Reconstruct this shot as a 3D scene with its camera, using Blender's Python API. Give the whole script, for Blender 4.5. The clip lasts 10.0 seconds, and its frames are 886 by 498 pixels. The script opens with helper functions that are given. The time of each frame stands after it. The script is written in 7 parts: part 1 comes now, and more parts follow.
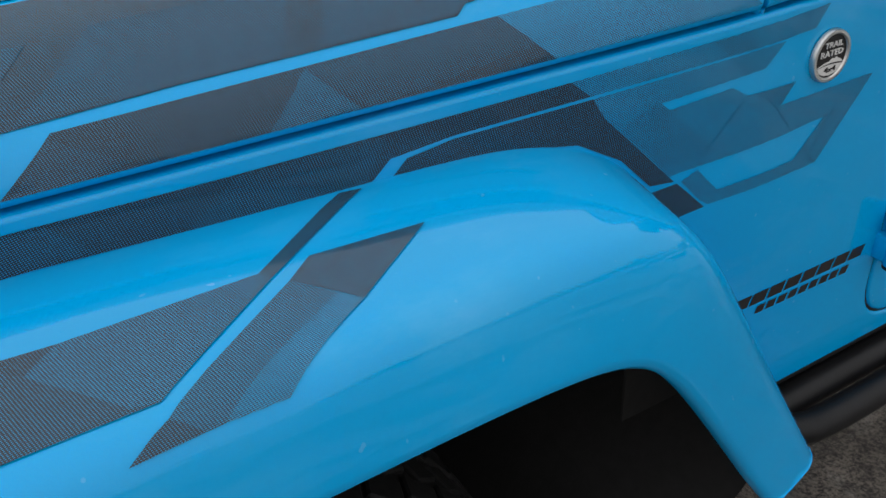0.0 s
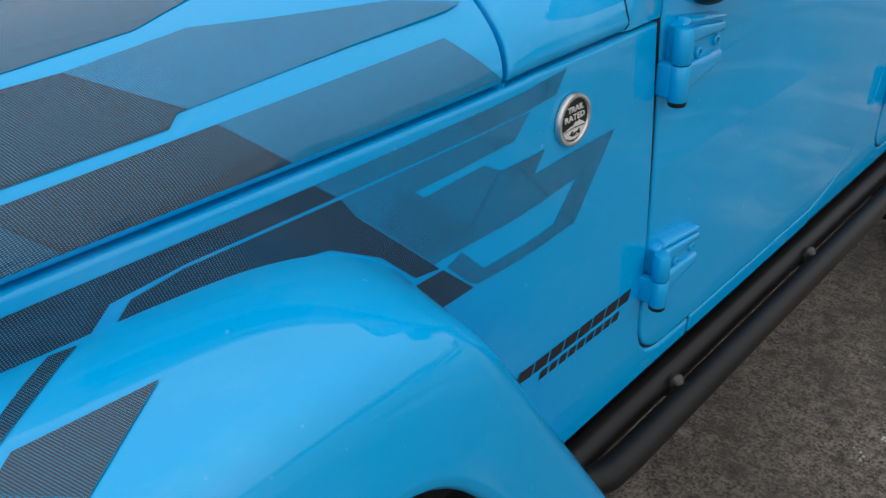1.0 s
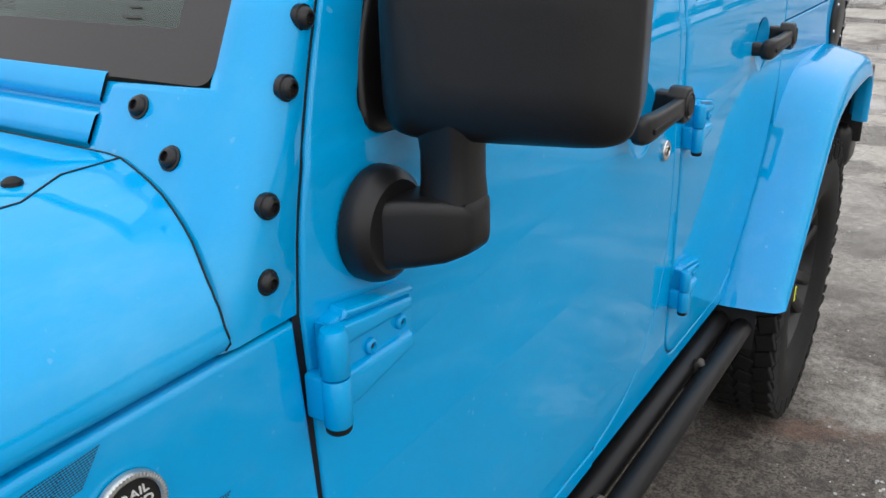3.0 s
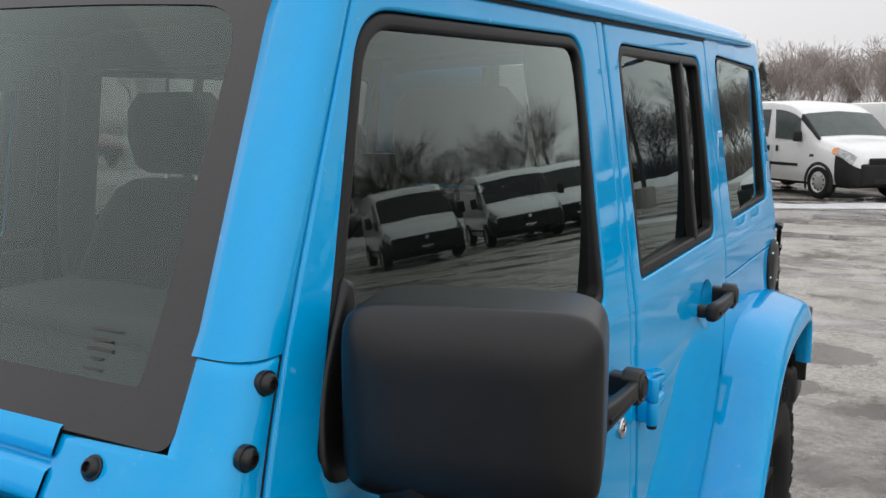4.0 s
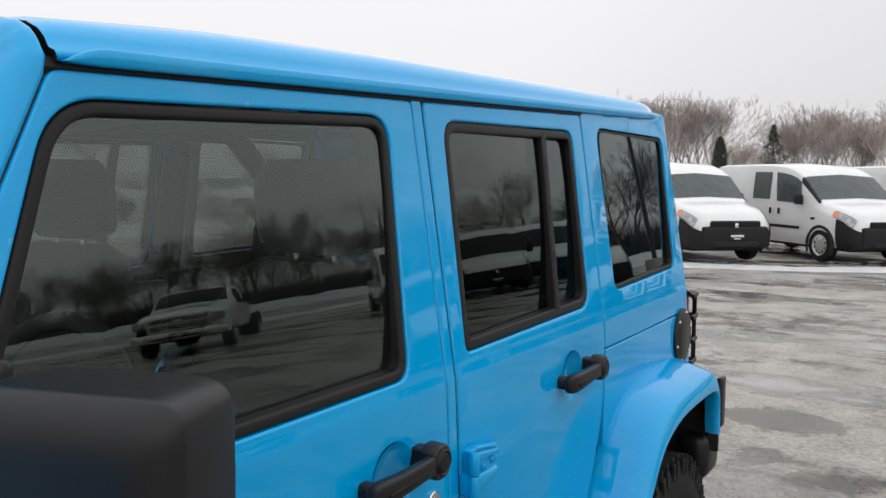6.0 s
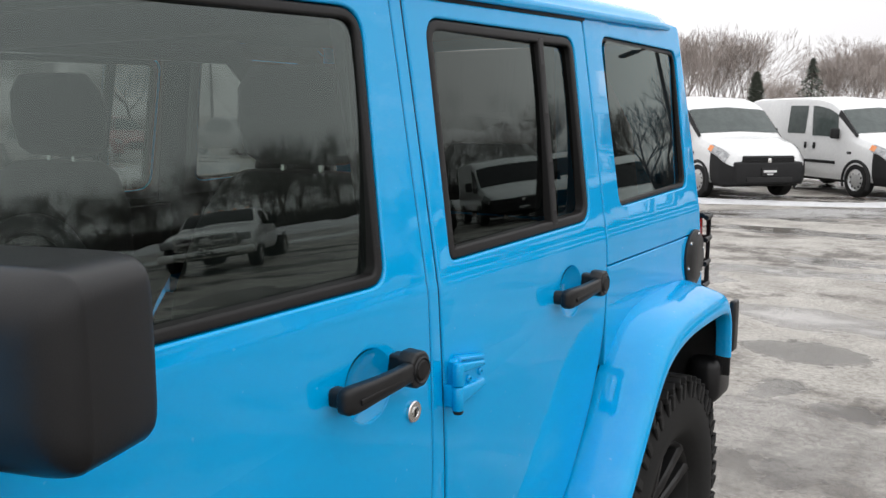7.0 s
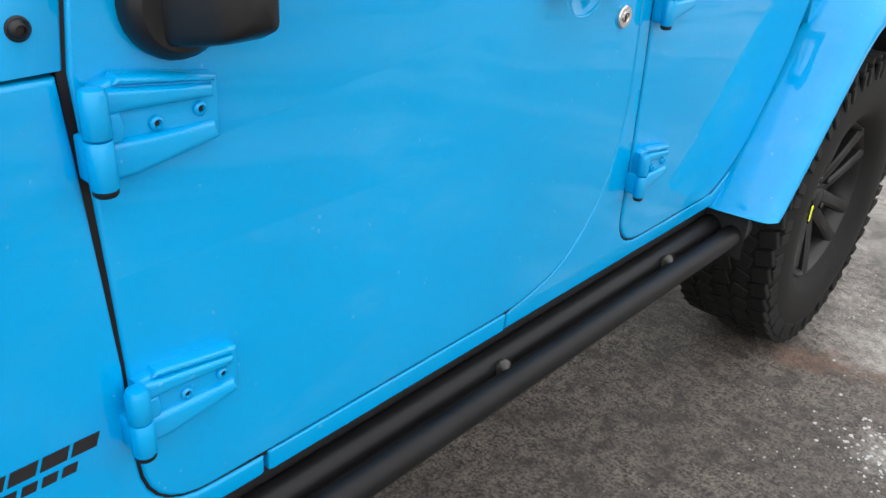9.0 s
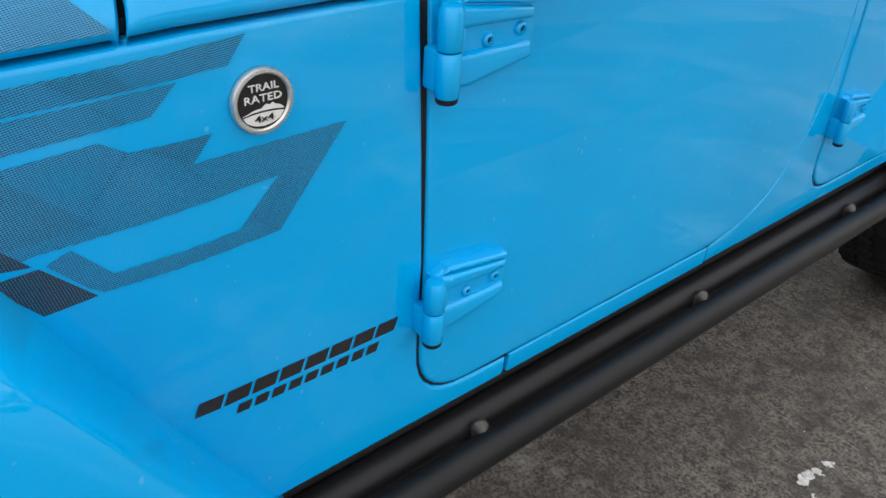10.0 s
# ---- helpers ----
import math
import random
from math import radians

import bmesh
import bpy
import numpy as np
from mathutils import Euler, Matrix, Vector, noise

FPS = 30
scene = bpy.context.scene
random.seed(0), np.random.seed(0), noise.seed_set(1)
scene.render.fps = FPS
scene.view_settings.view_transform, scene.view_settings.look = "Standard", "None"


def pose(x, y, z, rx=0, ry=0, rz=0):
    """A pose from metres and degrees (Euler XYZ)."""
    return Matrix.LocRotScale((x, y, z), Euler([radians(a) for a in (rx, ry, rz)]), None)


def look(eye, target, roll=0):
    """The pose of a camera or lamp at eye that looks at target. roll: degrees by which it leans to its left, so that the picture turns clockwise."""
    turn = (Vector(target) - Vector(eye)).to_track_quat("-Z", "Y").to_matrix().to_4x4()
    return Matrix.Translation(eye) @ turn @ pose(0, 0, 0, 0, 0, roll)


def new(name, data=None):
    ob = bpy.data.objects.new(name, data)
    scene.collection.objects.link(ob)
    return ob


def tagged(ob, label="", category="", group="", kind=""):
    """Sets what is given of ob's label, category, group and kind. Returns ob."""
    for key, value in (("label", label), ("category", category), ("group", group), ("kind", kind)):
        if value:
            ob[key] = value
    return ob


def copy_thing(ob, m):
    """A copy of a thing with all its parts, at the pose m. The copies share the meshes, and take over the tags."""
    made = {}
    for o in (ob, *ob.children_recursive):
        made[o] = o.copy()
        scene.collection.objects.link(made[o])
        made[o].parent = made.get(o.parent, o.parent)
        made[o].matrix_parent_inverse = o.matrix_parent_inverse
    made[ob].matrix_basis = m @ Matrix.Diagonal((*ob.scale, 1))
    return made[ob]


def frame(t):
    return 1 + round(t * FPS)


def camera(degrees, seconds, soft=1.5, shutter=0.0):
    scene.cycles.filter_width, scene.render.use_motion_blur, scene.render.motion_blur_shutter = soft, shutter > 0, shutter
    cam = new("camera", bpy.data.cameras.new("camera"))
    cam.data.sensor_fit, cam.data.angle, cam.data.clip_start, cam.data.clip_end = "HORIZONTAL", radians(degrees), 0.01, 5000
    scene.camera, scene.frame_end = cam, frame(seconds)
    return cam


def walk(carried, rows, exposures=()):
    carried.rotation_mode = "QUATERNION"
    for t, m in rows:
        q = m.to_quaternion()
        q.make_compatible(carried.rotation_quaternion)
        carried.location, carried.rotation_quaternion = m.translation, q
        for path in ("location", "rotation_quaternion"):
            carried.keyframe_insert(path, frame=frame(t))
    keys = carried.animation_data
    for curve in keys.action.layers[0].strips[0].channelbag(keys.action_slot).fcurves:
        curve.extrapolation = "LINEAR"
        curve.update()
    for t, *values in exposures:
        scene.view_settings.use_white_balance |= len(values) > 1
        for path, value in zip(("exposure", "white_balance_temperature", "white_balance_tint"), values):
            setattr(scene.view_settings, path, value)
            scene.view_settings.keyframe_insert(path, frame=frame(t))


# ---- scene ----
cam = camera(55.0, 10.0, soft=1.5)
PATH = [
    (0, (1.347, 0.004, 1.359), (-0.139, 0.836, 0.31), -3.3),
    (0.5, (1.302, 0.059, 1.36), (-0.069, 1.104, 0.347), -3.1),
    (1, (1.278, 0.092, 1.377), (0.077, 1.337, 0.373), -2.6),
    (1.5, (1.264, 0.175, 1.359), (0.194, 1.525, 0.342), -1.8),
    (2, (1.239, 0.343, 1.321), (0.223, 1.707, 0.268), -1.4),
    (2.5, (1.224, 0.473, 1.341), (0.219, 1.892, 0.352), -1.5),
    (3, (1.219, 0.537, 1.404), (0.201, 2.088, 0.658), -1.0),
    (3.2, (1.214, 0.557, 1.424), (0.2, 2.165, 0.8), -1.3),
    (4.3, (1.195, 0.56, 1.548), (0.213, 2.284, 1.304), 0.3),
    (4.5, (1.201, 0.547, 1.549), (0.216, 2.273, 1.326), 0.2),
    (5, (1.255, 0.494, 1.571), (0.28, 2.227, 1.35), 0.5),
    (5.3, (1.318, 0.519, 1.577), (0.343, 2.253, 1.365), 0.9),
    (5.5, (1.372, 0.563, 1.571), (0.385, 2.292, 1.378), 0.9),
    (5.7, (1.429, 0.626, 1.567), (0.423, 2.346, 1.396), 0.8),
    (6.8, (1.539, 0.803, 1.512), (0.475, 2.479, 1.272), 0.4),
    (7, (1.532, 0.797, 1.494), (0.454, 2.453, 1.185), 0.1),
    (7.5, (1.516, 0.789, 1.438), (0.379, 2.343, 0.897), -0.1),
    (8, (1.502, 0.762, 1.372), (0.359, 2.215, 0.609), 1.1),
    (8.5, (1.498, 0.735, 1.333), (0.361, 2.125, 0.452), 2.4),
    (9, (1.473, 0.69, 1.32), (0.307, 2.012, 0.377), 3.2),
    (9.5, (1.43, 0.597, 1.315), (0.205, 1.824, 0.317), 3.8),
    (10, (1.385, 0.472, 1.314), (0.14, 1.626, 0.257), 3.8),
]
EXPOSURE = [(0.0, 0.12), (0.5, 0.28), (1.0, 0.33), (2.0, 0.5), (3.0, 0.68), (3.8, 0.45), (4.5, 0.30), (5.5, 0.20), (6.3, 0.45), (7.0, 0.7), (7.5, 1.0), (8.0, 1.05), (9.0, 1.08), (10.0, 0.84)]
walk(cam, [(t, look(eye, target, roll)) for t, eye, target, roll in PATH], EXPOSURE)

# ---- sky and light ----
world = bpy.data.worlds.new("overcast")
scene.world = world
world.use_nodes = True
wn, wl = world.node_tree.nodes, world.node_tree.links
wn.clear()
w_out, w_bg = wn.new("ShaderNodeOutputWorld"), wn.new("ShaderNodeBackground")
w_sky = wn.new("ShaderNodeTexSky")
w_sky.sky_type, w_sky.sun_disc = "NISHITA", False
w_sky.sun_elevation, w_sky.sun_rotation = radians(35), radians(120)
w_hsv = wn.new("ShaderNodeHueSaturation")
w_hsv.inputs["Saturation"].default_value = 0.10
w_hsv.inputs["Value"].default_value = 0.10
w_co, w_sep, w_ramp = wn.new("ShaderNodeTexCoord"), wn.new("ShaderNodeSeparateXYZ"), wn.new("ShaderNodeValToRGB")
w_ramp.color_ramp.elements[0].position, w_ramp.color_ramp.elements[0].color = 0.0, (0.66, 0.645, 0.655, 1)
w_ramp.color_ramp.elements[1].position, w_ramp.color_ramp.elements[1].color = 0.9, (1.12, 1.14, 1.18, 1)
w_mix = wn.new("ShaderNodeMix")
w_mix.data_type = "RGBA"
w_mix.inputs["Factor"].default_value = 0.85
wl.new(w_sky.outputs["Color"], w_hsv.inputs["Color"])
wl.new(w_co.outputs["Generated"], w_sep.inputs["Vector"])
wl.new(w_sep.outputs["Z"], w_ramp.inputs["Fac"])
wl.new(w_hsv.outputs["Color"], w_mix.inputs["A"])
wl.new(w_ramp.outputs["Color"], w_mix.inputs["B"])
# heavier cloud to the south-east
w_dot, w_mr, w_mul = wn.new("ShaderNodeVectorMath"), wn.new("ShaderNodeMapRange"), wn.new("ShaderNodeMix")
w_dot.operation = "DOT_PRODUCT"
w_dot.inputs[1].default_value = (0.37, 0.92, -0.10)
w_mr.interpolation_type = "SMOOTHSTEP"
w_mr.inputs["From Min"].default_value, w_mr.inputs["From Max"].default_value = 0.62, 0.95
w_mr.inputs["To Min"].default_value, w_mr.inputs["To Max"].default_value = 0.0, 0.13
w_mul.data_type, w_mul.blend_type = "RGBA", "MULTIPLY"
w_mul.inputs["B"].default_value = (0.0, 0.0, 0.0, 1)
wl.new(w_co.outputs["Generated"], w_dot.inputs[0])
wl.new(w_dot.outputs["Value"], w_mr.inputs["Value"])
wl.new(w_mr.outputs[0], w_mul.inputs["Factor"])
wl.new(w_mix.outputs["Result"], w_mul.inputs["A"])
wl.new(w_mul.outputs["Result"], w_bg.inputs["Color"])
wl.new(w_bg.outputs["Background"], w_out.inputs["Surface"])
w_bg.inputs["Strength"].default_value = 1.0
sun = new("sun", bpy.data.lights.new("sun", "SUN"))
sun.data.energy, sun.data.angle, sun.data.color = 0.5, radians(175), (1.0, 0.97, 0.93)
sun.matrix_world = look((20, 10, 30), (0, 1, 0))

# ---- materials ----
def nodes_of(name):
    m = bpy.data.materials.new(name)
    m.use_nodes = True
    return m, m.node_tree.nodes, m.node_tree.links, m.node_tree.nodes["Principled BSDF"]


def noise_node(n, l, scale, detail=3.0, rough=0.55, vec=None):
    t = n.new("ShaderNodeTexNoise")
    t.inputs["Scale"].default_value, t.inputs["Detail"].default_value, t.inputs["Roughness"].default_value = scale, detail, rough
    if vec is not None:
        l.new(vec, t.inputs["Vector"])
    return t


def ramp_node(n, l, src, a, b, c0=(0, 0, 0), c1=(1, 1, 1)):
    r = n.new("ShaderNodeValToRGB")
    r.color_ramp.elements[0].position, r.color_ramp.elements[0].color = a, (*c0, 1)
    r.color_ramp.elements[1].position, r.color_ramp.elements[1].color = b, (*c1, 1)
    l.new(src, r.inputs["Fac"])
    return r.outputs["Color"]


def mix_node(n, l, fac, a, b):
    m = n.new("ShaderNodeMix")
    m.data_type = "RGBA"
    for key, v in (("Factor", fac), ("A", a), ("B", b)):
        if isinstance(v, (int, float)):
            m.inputs[key].default_value = v
        elif isinstance(v, tuple):
            m.inputs[key].default_value = (*v, 1)
        else:
            l.new(v, m.inputs[key])
    return m.outputs["Result"]


def math_node(n, l, op, a, b=None, c=None):
    m = n.new("ShaderNodeMath")
    m.operation = op
    for i, v in enumerate((a, b, c)):
        if v is None:
            continue
        if isinstance(v, (int, float)):
            m.inputs[i].default_value = v
        else:
            l.new(v, m.inputs[i])
    return m.outputs[0]


def world_pos(n):
    return n.new("ShaderNodeNewGeometry").outputs["Position"]


def bump_node(n, l, p, height, strength, dist=0.01, key="Normal"):
    b = n.new("ShaderNodeBump")
    b.inputs["Strength"].default_value, b.inputs["Distance"].default_value = strength, dist
    l.new(height, b.inputs["Height"])
    l.new(b.outputs["Normal"], p.inputs[key])
    return b


def mat(name, c1, c2, rough, metal=0.0, coat=0.0, fine=220.0, coarse=7.0, bump=0.05, dist=0.002, spec=0.5, rvar=0.08):
    """Two-scale varied surface: fine grain and coarse blotches between two near colours."""
    m, n, l, p = nodes_of(name)
    co = n.new("ShaderNodeTexCoord").outputs["Object"]
    f, g = noise_node(n, l, fine, 2.0, vec=co), noise_node(n, l, coarse, 4.0, vec=co)
    k = math_node(n, l, "MULTIPLY_ADD", f.outputs["Fac"], 0.5, math_node(n, l, "MULTIPLY", g.outputs["Fac"], 0.5))
    l.new(ramp_node(n, l, k, 0.35, 0.65, c1, c2), p.inputs["Base Color"])
    l.new(math_node(n, l, "MULTIPLY_ADD", g.outputs["Fac"], rvar, rough - rvar * 0.5), p.inputs["Roughness"])
    p.inputs["Metallic"].default_value, p.inputs["Coat Weight"].default_value = metal, coat
    p.inputs["Coat Roughness"].default_value, p.inputs["Specular IOR Level"].default_value = 0.04, spec
    if bump:
        bump_node(n, l, p, f.outputs["Fac"], bump, dist)
    return m


def paint_mat(name, base, dots=None, film=(0.022, 0.024, 0.028), film_rough=0.34):
    """Glossy clear-coated paint; dots: share of halftone film printed over it."""
    m, n, l, p = nodes_of(name)
    pos = world_pos(n)
    big, grain, speck = noise_node(n, l, 2.3, 3.0, vec=pos), noise_node(n, l, 420.0, 1.0, vec=pos), noise_node(n, l, 75.0, 1.0, vec=pos)
    c = ramp_node(n, l, big.outputs["Fac"], 0.3, 0.7, tuple(v * 0.96 for v in base), tuple(min(1, v * 1.04) for v in base))
    s = ramp_node(n, l, speck.outputs["Fac"], 0.755, 0.79)
    c = mix_node(n, l, math_node(n, l, "MULTIPLY", s, 0.10), c, (0.55, 0.7, 0.8))
    # cloudy reflections of the icy ground, painted into the colour as faint lighter mottling
    mottle_map = n.new("ShaderNodeMapping")
    mottle_map.inputs["Scale"].default_value, mottle_map.inputs["Rotation"].default_value = (1.0, 0.42, 1.0), (radians(12), 0, 0)
    l.new(pos, mottle_map.inputs["Vector"])
    mottle_a, mottle_b = noise_node(n, l, 13.0, 6.0, 0.66, mottle_map.outputs[0]), noise_node(n, l, 3.1, 3.0, 0.5, pos)
    reflection_mottle = math_node(n, l, "MULTIPLY", ramp_node(n, l, mottle_a.outputs["Fac"], 0.50, 0.74), ramp_node(n, l, mottle_b.outputs["Fac"], 0.40, 0.62))
    c = mix_node(n, l, math_node(n, l, "MULTIPLY", reflection_mottle, 0.13), c, (0.30, 0.60, 0.82))
    rough = 0.42
    if dots is not None:
        sep = n.new("ShaderNodeSeparateXYZ")
        l.new(pos, sep.inputs[0])
        zx = math_node(n, l, "SUBTRACT", sep.outputs["Z"], sep.outputs["X"])
        u = math_node(n, l, "ADD", math_node(n, l, "MULTIPLY", sep.outputs["Y"], 0.97), math_node(n, l, "MULTIPLY", zx, 0.24))
        v = math_node(n, l, "SUBTRACT", math_node(n, l, "MULTIPLY", zx, 0.97), math_node(n, l, "MULTIPLY", sep.outputs["Y"], 0.10))
        su = math_node(n, l, "SINE", math_node(n, l, "MULTIPLY", u, 2 * math.pi / 0.0022))
        sv = math_node(n, l, "SINE", math_node(n, l, "MULTIPLY", v, 2 * math.pi / 0.0018))
        k = math_node(n, l, "ADD", math_node(n, l, "MULTIPLY", su, 0.55), sv)
        tone = noise_node(n, l, 9.0, 2.0, vec=pos)
        dens = math_node(n, l, "MULTIPLY_ADD", tone.outputs["Fac"], 0.03, dots - 0.015)
        raw = math_node(n, l, "ADD", math_node(n, l, "MULTIPLY_ADD", k, 0.25, 0.5), dens)
        sharp = n.new("ShaderNodeMapRange")
        sharp.inputs["From Min"].default_value, sharp.inputs["From Max"].default_value = 0.86, 1.14
        l.new(raw, sharp.inputs["Value"])
        k = sharp.outputs[0]
        c = mix_node(n, l, k, c, film)
        l.new(math_node(n, l, "MULTIPLY_ADD", k, film_rough - rough, rough), p.inputs["Roughness"])
        l.new(math_node(n, l, "MULTIPLY_ADD", k, -0.04, 0.86), p.inputs["Coat Weight"])
    else:
        p.inputs["Roughness"].default_value = rough
        p.inputs["Coat Weight"].default_value = 0.88
    l.new(c, p.inputs["Base Color"])
    p.inputs["Coat Roughness"].default_value = 0.03
    p.inputs["Specular IOR Level"].default_value = 0.0
    wave = noise_node(n, l, 5.0, 2.0, vec=pos)
    k2 = math_node(n, l, "MULTIPLY_ADD", grain.outputs["Fac"], 0.012, math_node(n, l, "MULTIPLY", wave.outputs["Fac"], 1.0))
    bump_node(n, l, p, k2, 0.12, 0.004, "Coat Normal")
    p.inputs["Coat IOR"].default_value = 1.46
    return m


def glass_mat(name, tint, gloss=1.0):
    """Tinted pane: see-through body with a mirror-like face."""
    m, n, l, p = nodes_of(name)
    n.remove(p)
    out = n["Material Output"]
    tr, gl, mx, fr = n.new("ShaderNodeBsdfTransparent"), n.new("ShaderNodeBsdfGlossy"), n.new("ShaderNodeMixShader"), n.new("ShaderNodeLayerWeight")
    tr.inputs["Color"].default_value = (*tint, 1)
    gl.inputs["Roughness"].default_value = 0.0
    gl.inputs["Color"].default_value = (0.86, 0.98, 0.94, 1)
    fr.inputs["Blend"].default_value = 0.5
    k = math_node(n, l, "MULTIPLY_ADD", math_node(n, l, "POWER", fr.outputs["Facing"], 5.0), 0.957, 0.043)
    l.new(math_node(n, l, "MINIMUM", math_node(n, l, "MULTIPLY", k, gloss), 1.0), mx.inputs[0])
    l.new(tr.outputs[0], mx.inputs[1])
    l.new(gl.outputs[0], mx.inputs[2])
    l.new(mx.outputs[0], out.inputs["Surface"])
    return m


BLUE = (0.0, 0.325, 0.68)
M_PAINT = paint_mat("blue_paint", BLUE)
M_FILM_DARK = paint_mat("halftone_dense", BLUE, 0.785)
M_FILM_MID = paint_mat("halftone_mid", BLUE, 0.68)
M_FILM_LIGHT = paint_mat("halftone_light", BLUE, 0.53)
M_FILM_SOFT = paint_mat("halftone_soft", BLUE, 0.58)
M_FILM_DEEP = paint_mat("halftone_deep", BLUE, 0.75)
M_LETTER = mat("black_vinyl", (0.012, 0.012, 0.014), (0.02, 0.02, 0.022), 0.35)
M_PLASTIC = mat("black_grained_plastic", (0.005, 0.005, 0.0055), (0.011, 0.011, 0.012), 0.37, fine=900, coarse=9, bump=0.22, dist=0.0006, spec=0.36)
M_SEAL = mat("black_rubber_seal", (0.006, 0.0055, 0.0055), (0.012, 0.011, 0.011), 0.5, fine=300, bump=0.05, spec=0.25)
M_BOLT = mat("black_zinc_bolt", (0.010, 0.010, 0.011), (0.020, 0.020, 0.021), 0.30, metal=0.4, fine=400, spec=0.5, bump=0.03)
M_ZINC = mat("weathered_zinc", (0.030, 0.028, 0.026), (0.085, 0.078, 0.070), 0.55, metal=0.2, fine=300, coarse=40, bump=0.2)
M_TUBE = mat("black_powder_coat", (0.005, 0.005, 0.0055), (0.012, 0.012, 0.013), 0.42, fine=500, coarse=12, bump=0.12, dist=0.0008, spec=0.22)
M_DARK = mat("black_liner", (0.004, 0.004, 0.004), (0.010, 0.010, 0.010), 0.8, fine=60, coarse=9)
M_TYRE = mat("tyre_rubber", (0.0055, 0.0055, 0.0055), (0.013, 0.0127, 0.0123), 0.72, fine=150, coarse=14, bump=0.15, spec=0.25)
M_RIM = mat("satin_dark_rim", (0.007, 0.007, 0.0075), (0.013, 0.013, 0.0135), 0.40, metal=0.2, fine=300, coarse=9, bump=0.02)
M_STEEL = mat("bright_steel", (0.62, 0.61, 0.59), (0.78, 0.77, 0.75), 0.24, metal=1.0, fine=300, bump=0.02)
M_SILVER = mat("satin_silver", (0.52, 0.52, 0.50), (0.66, 0.66, 0.64), 0.34, metal=0.9, fine=300, bump=0.03)
M_BADGE = mat("badge_black", (0.010, 0.010, 0.010), (0.016, 0.016, 0.016), 0.45, spec=0.3)
M_PRINT = mat("silver_print", (0.58, 0.58, 0.57), (0.68, 0.68, 0.66), 0.5, fine=300, bump=0.02)
M_FRIT = mat("frit_black", (0.020, 0.018, 0.018), (0.028, 0.025, 0.025), 0.32, fine=400, bump=0.0)
M_CABIN = mat("charcoal_trim", (0.022, 0.022, 0.023), (0.045, 0.045, 0.046), 0.75, fine=260, coarse=5, bump=0.1)
M_CLOTH = mat("black_seat_cloth", (0.018, 0.018, 0.019), (0.040, 0.040, 0.040), 0.9, fine=600, coarse=8, bump=0.3)
M_YELLOW = mat("yellow_chalk", (0.75, 0.85, 0.02), (0.85, 0.92, 0.05), 0.8)
M_RED = mat("red_lens", (0.30, 0.012, 0.010), (0.36, 0.018, 0.014), 0.2)
M_GLASS = glass_mat("clear_tinted_glass", (0.48, 0.55, 0.52), 1.92)
M_WSGLASS = glass_mat("windshield_glass", (0.62, 0.70, 0.66), 1.72)
M_PRIVACY = glass_mat("privacy_glass", (0.17, 0.17, 0.165), 0.95)
M_MIRROR = mat("mirror_silver", (0.86, 0.86, 0.86), (0.9, 0.9, 0.9), 0.02, metal=1.0, bump=0.0, rvar=0.0)
M_WHITE = mat("white_van_paint", (0.62, 0.62, 0.62), (0.70, 0.70, 0.69), 0.30, coat=0.8, fine=20, coarse=1.5, bump=0.0)
M_VANBLACK = mat("grey_bumper_plastic", (0.008, 0.008, 0.0085), (0.016, 0.016, 0.0165), 0.6, fine=200, coarse=4, spec=0.25)
M_VANGLASS = mat("van_window", (0.045, 0.056, 0.053), (0.075, 0.09, 0.086), 0.04, spec=0.3, bump=0.0, rvar=0.0)
M_DARKGLASS = mat("dark_van_window", (0.008, 0.009, 0.009), (0.014, 0.015, 0.015), 0.05, spec=0.3, bump=0.0, rvar=0.0)
M_LAMP = mat("lamp_lens", (0.16, 0.165, 0.17), (0.44, 0.44, 0.44), 0.10, metal=0.4, fine=26, coarse=14)
M_AMBER = mat("amber_lens", (0.62, 0.20, 0.06), (0.72, 0.26, 0.09), 0.2)
M_WHEELSTEEL = mat("painted_steel_wheel", (0.36, 0.36, 0.36), (0.50, 0.50, 0.49), 0.42, metal=0.5, fine=40)
M_SILVERCAR = mat("silver_car_paint", (0.34, 0.35, 0.36), (0.42, 0.42, 0.43), 0.3, coat=0.8, fine=20, coarse=1.5, bump=0.0)
M_REDCAR = mat("red_car_paint", (0.26, 0.03, 0.025), (0.32, 0.04, 0.03), 0.3, coat=0.8, fine=20, coarse=1.5, bump=0.0)
M_POLE = mat("bronze_pole", (0.035, 0.032, 0.030), (0.055, 0.050, 0.046), 0.5)
M_CONCRETE = mat("pole_concrete", (0.30, 0.28, 0.24), (0.42, 0.39, 0.33), 0.85, fine=60, coarse=5, bump=0.2)
M_BARK = mat("winter_bark", (0.075, 0.064, 0.058), (0.14, 0.122, 0.112), 0.9, fine=30, coarse=3, bump=0.2)
# bark and brush of the far trees, with distance haze put into the colour
M_HAZEBARK = mat("hazed_winter_bark", (0.28, 0.240, 0.218), (0.42, 0.372, 0.343), 0.9, fine=30, coarse=3, bump=0.1)
M_HAZETWIG = mat("hazed_dry_brush", (0.21, 0.172, 0.150), (0.32, 0.272, 0.245), 0.9, fine=10, coarse=1)
M_TWIG = mat("dry_brush", (0.04, 0.034, 0.030), (0.09, 0.077, 0.069), 0.9, fine=10, coarse=1)
M_CONIFER = mat("conifer_green", (0.10, 0.118, 0.096), (0.175, 0.19, 0.158), 0.9, fine=20, coarse=3)
M_SNOW = mat("old_snow", (0.42, 0.42, 0.425), (0.66, 0.66, 0.67), 0.6, fine=30, coarse=3, bump=0.5, dist=0.02)
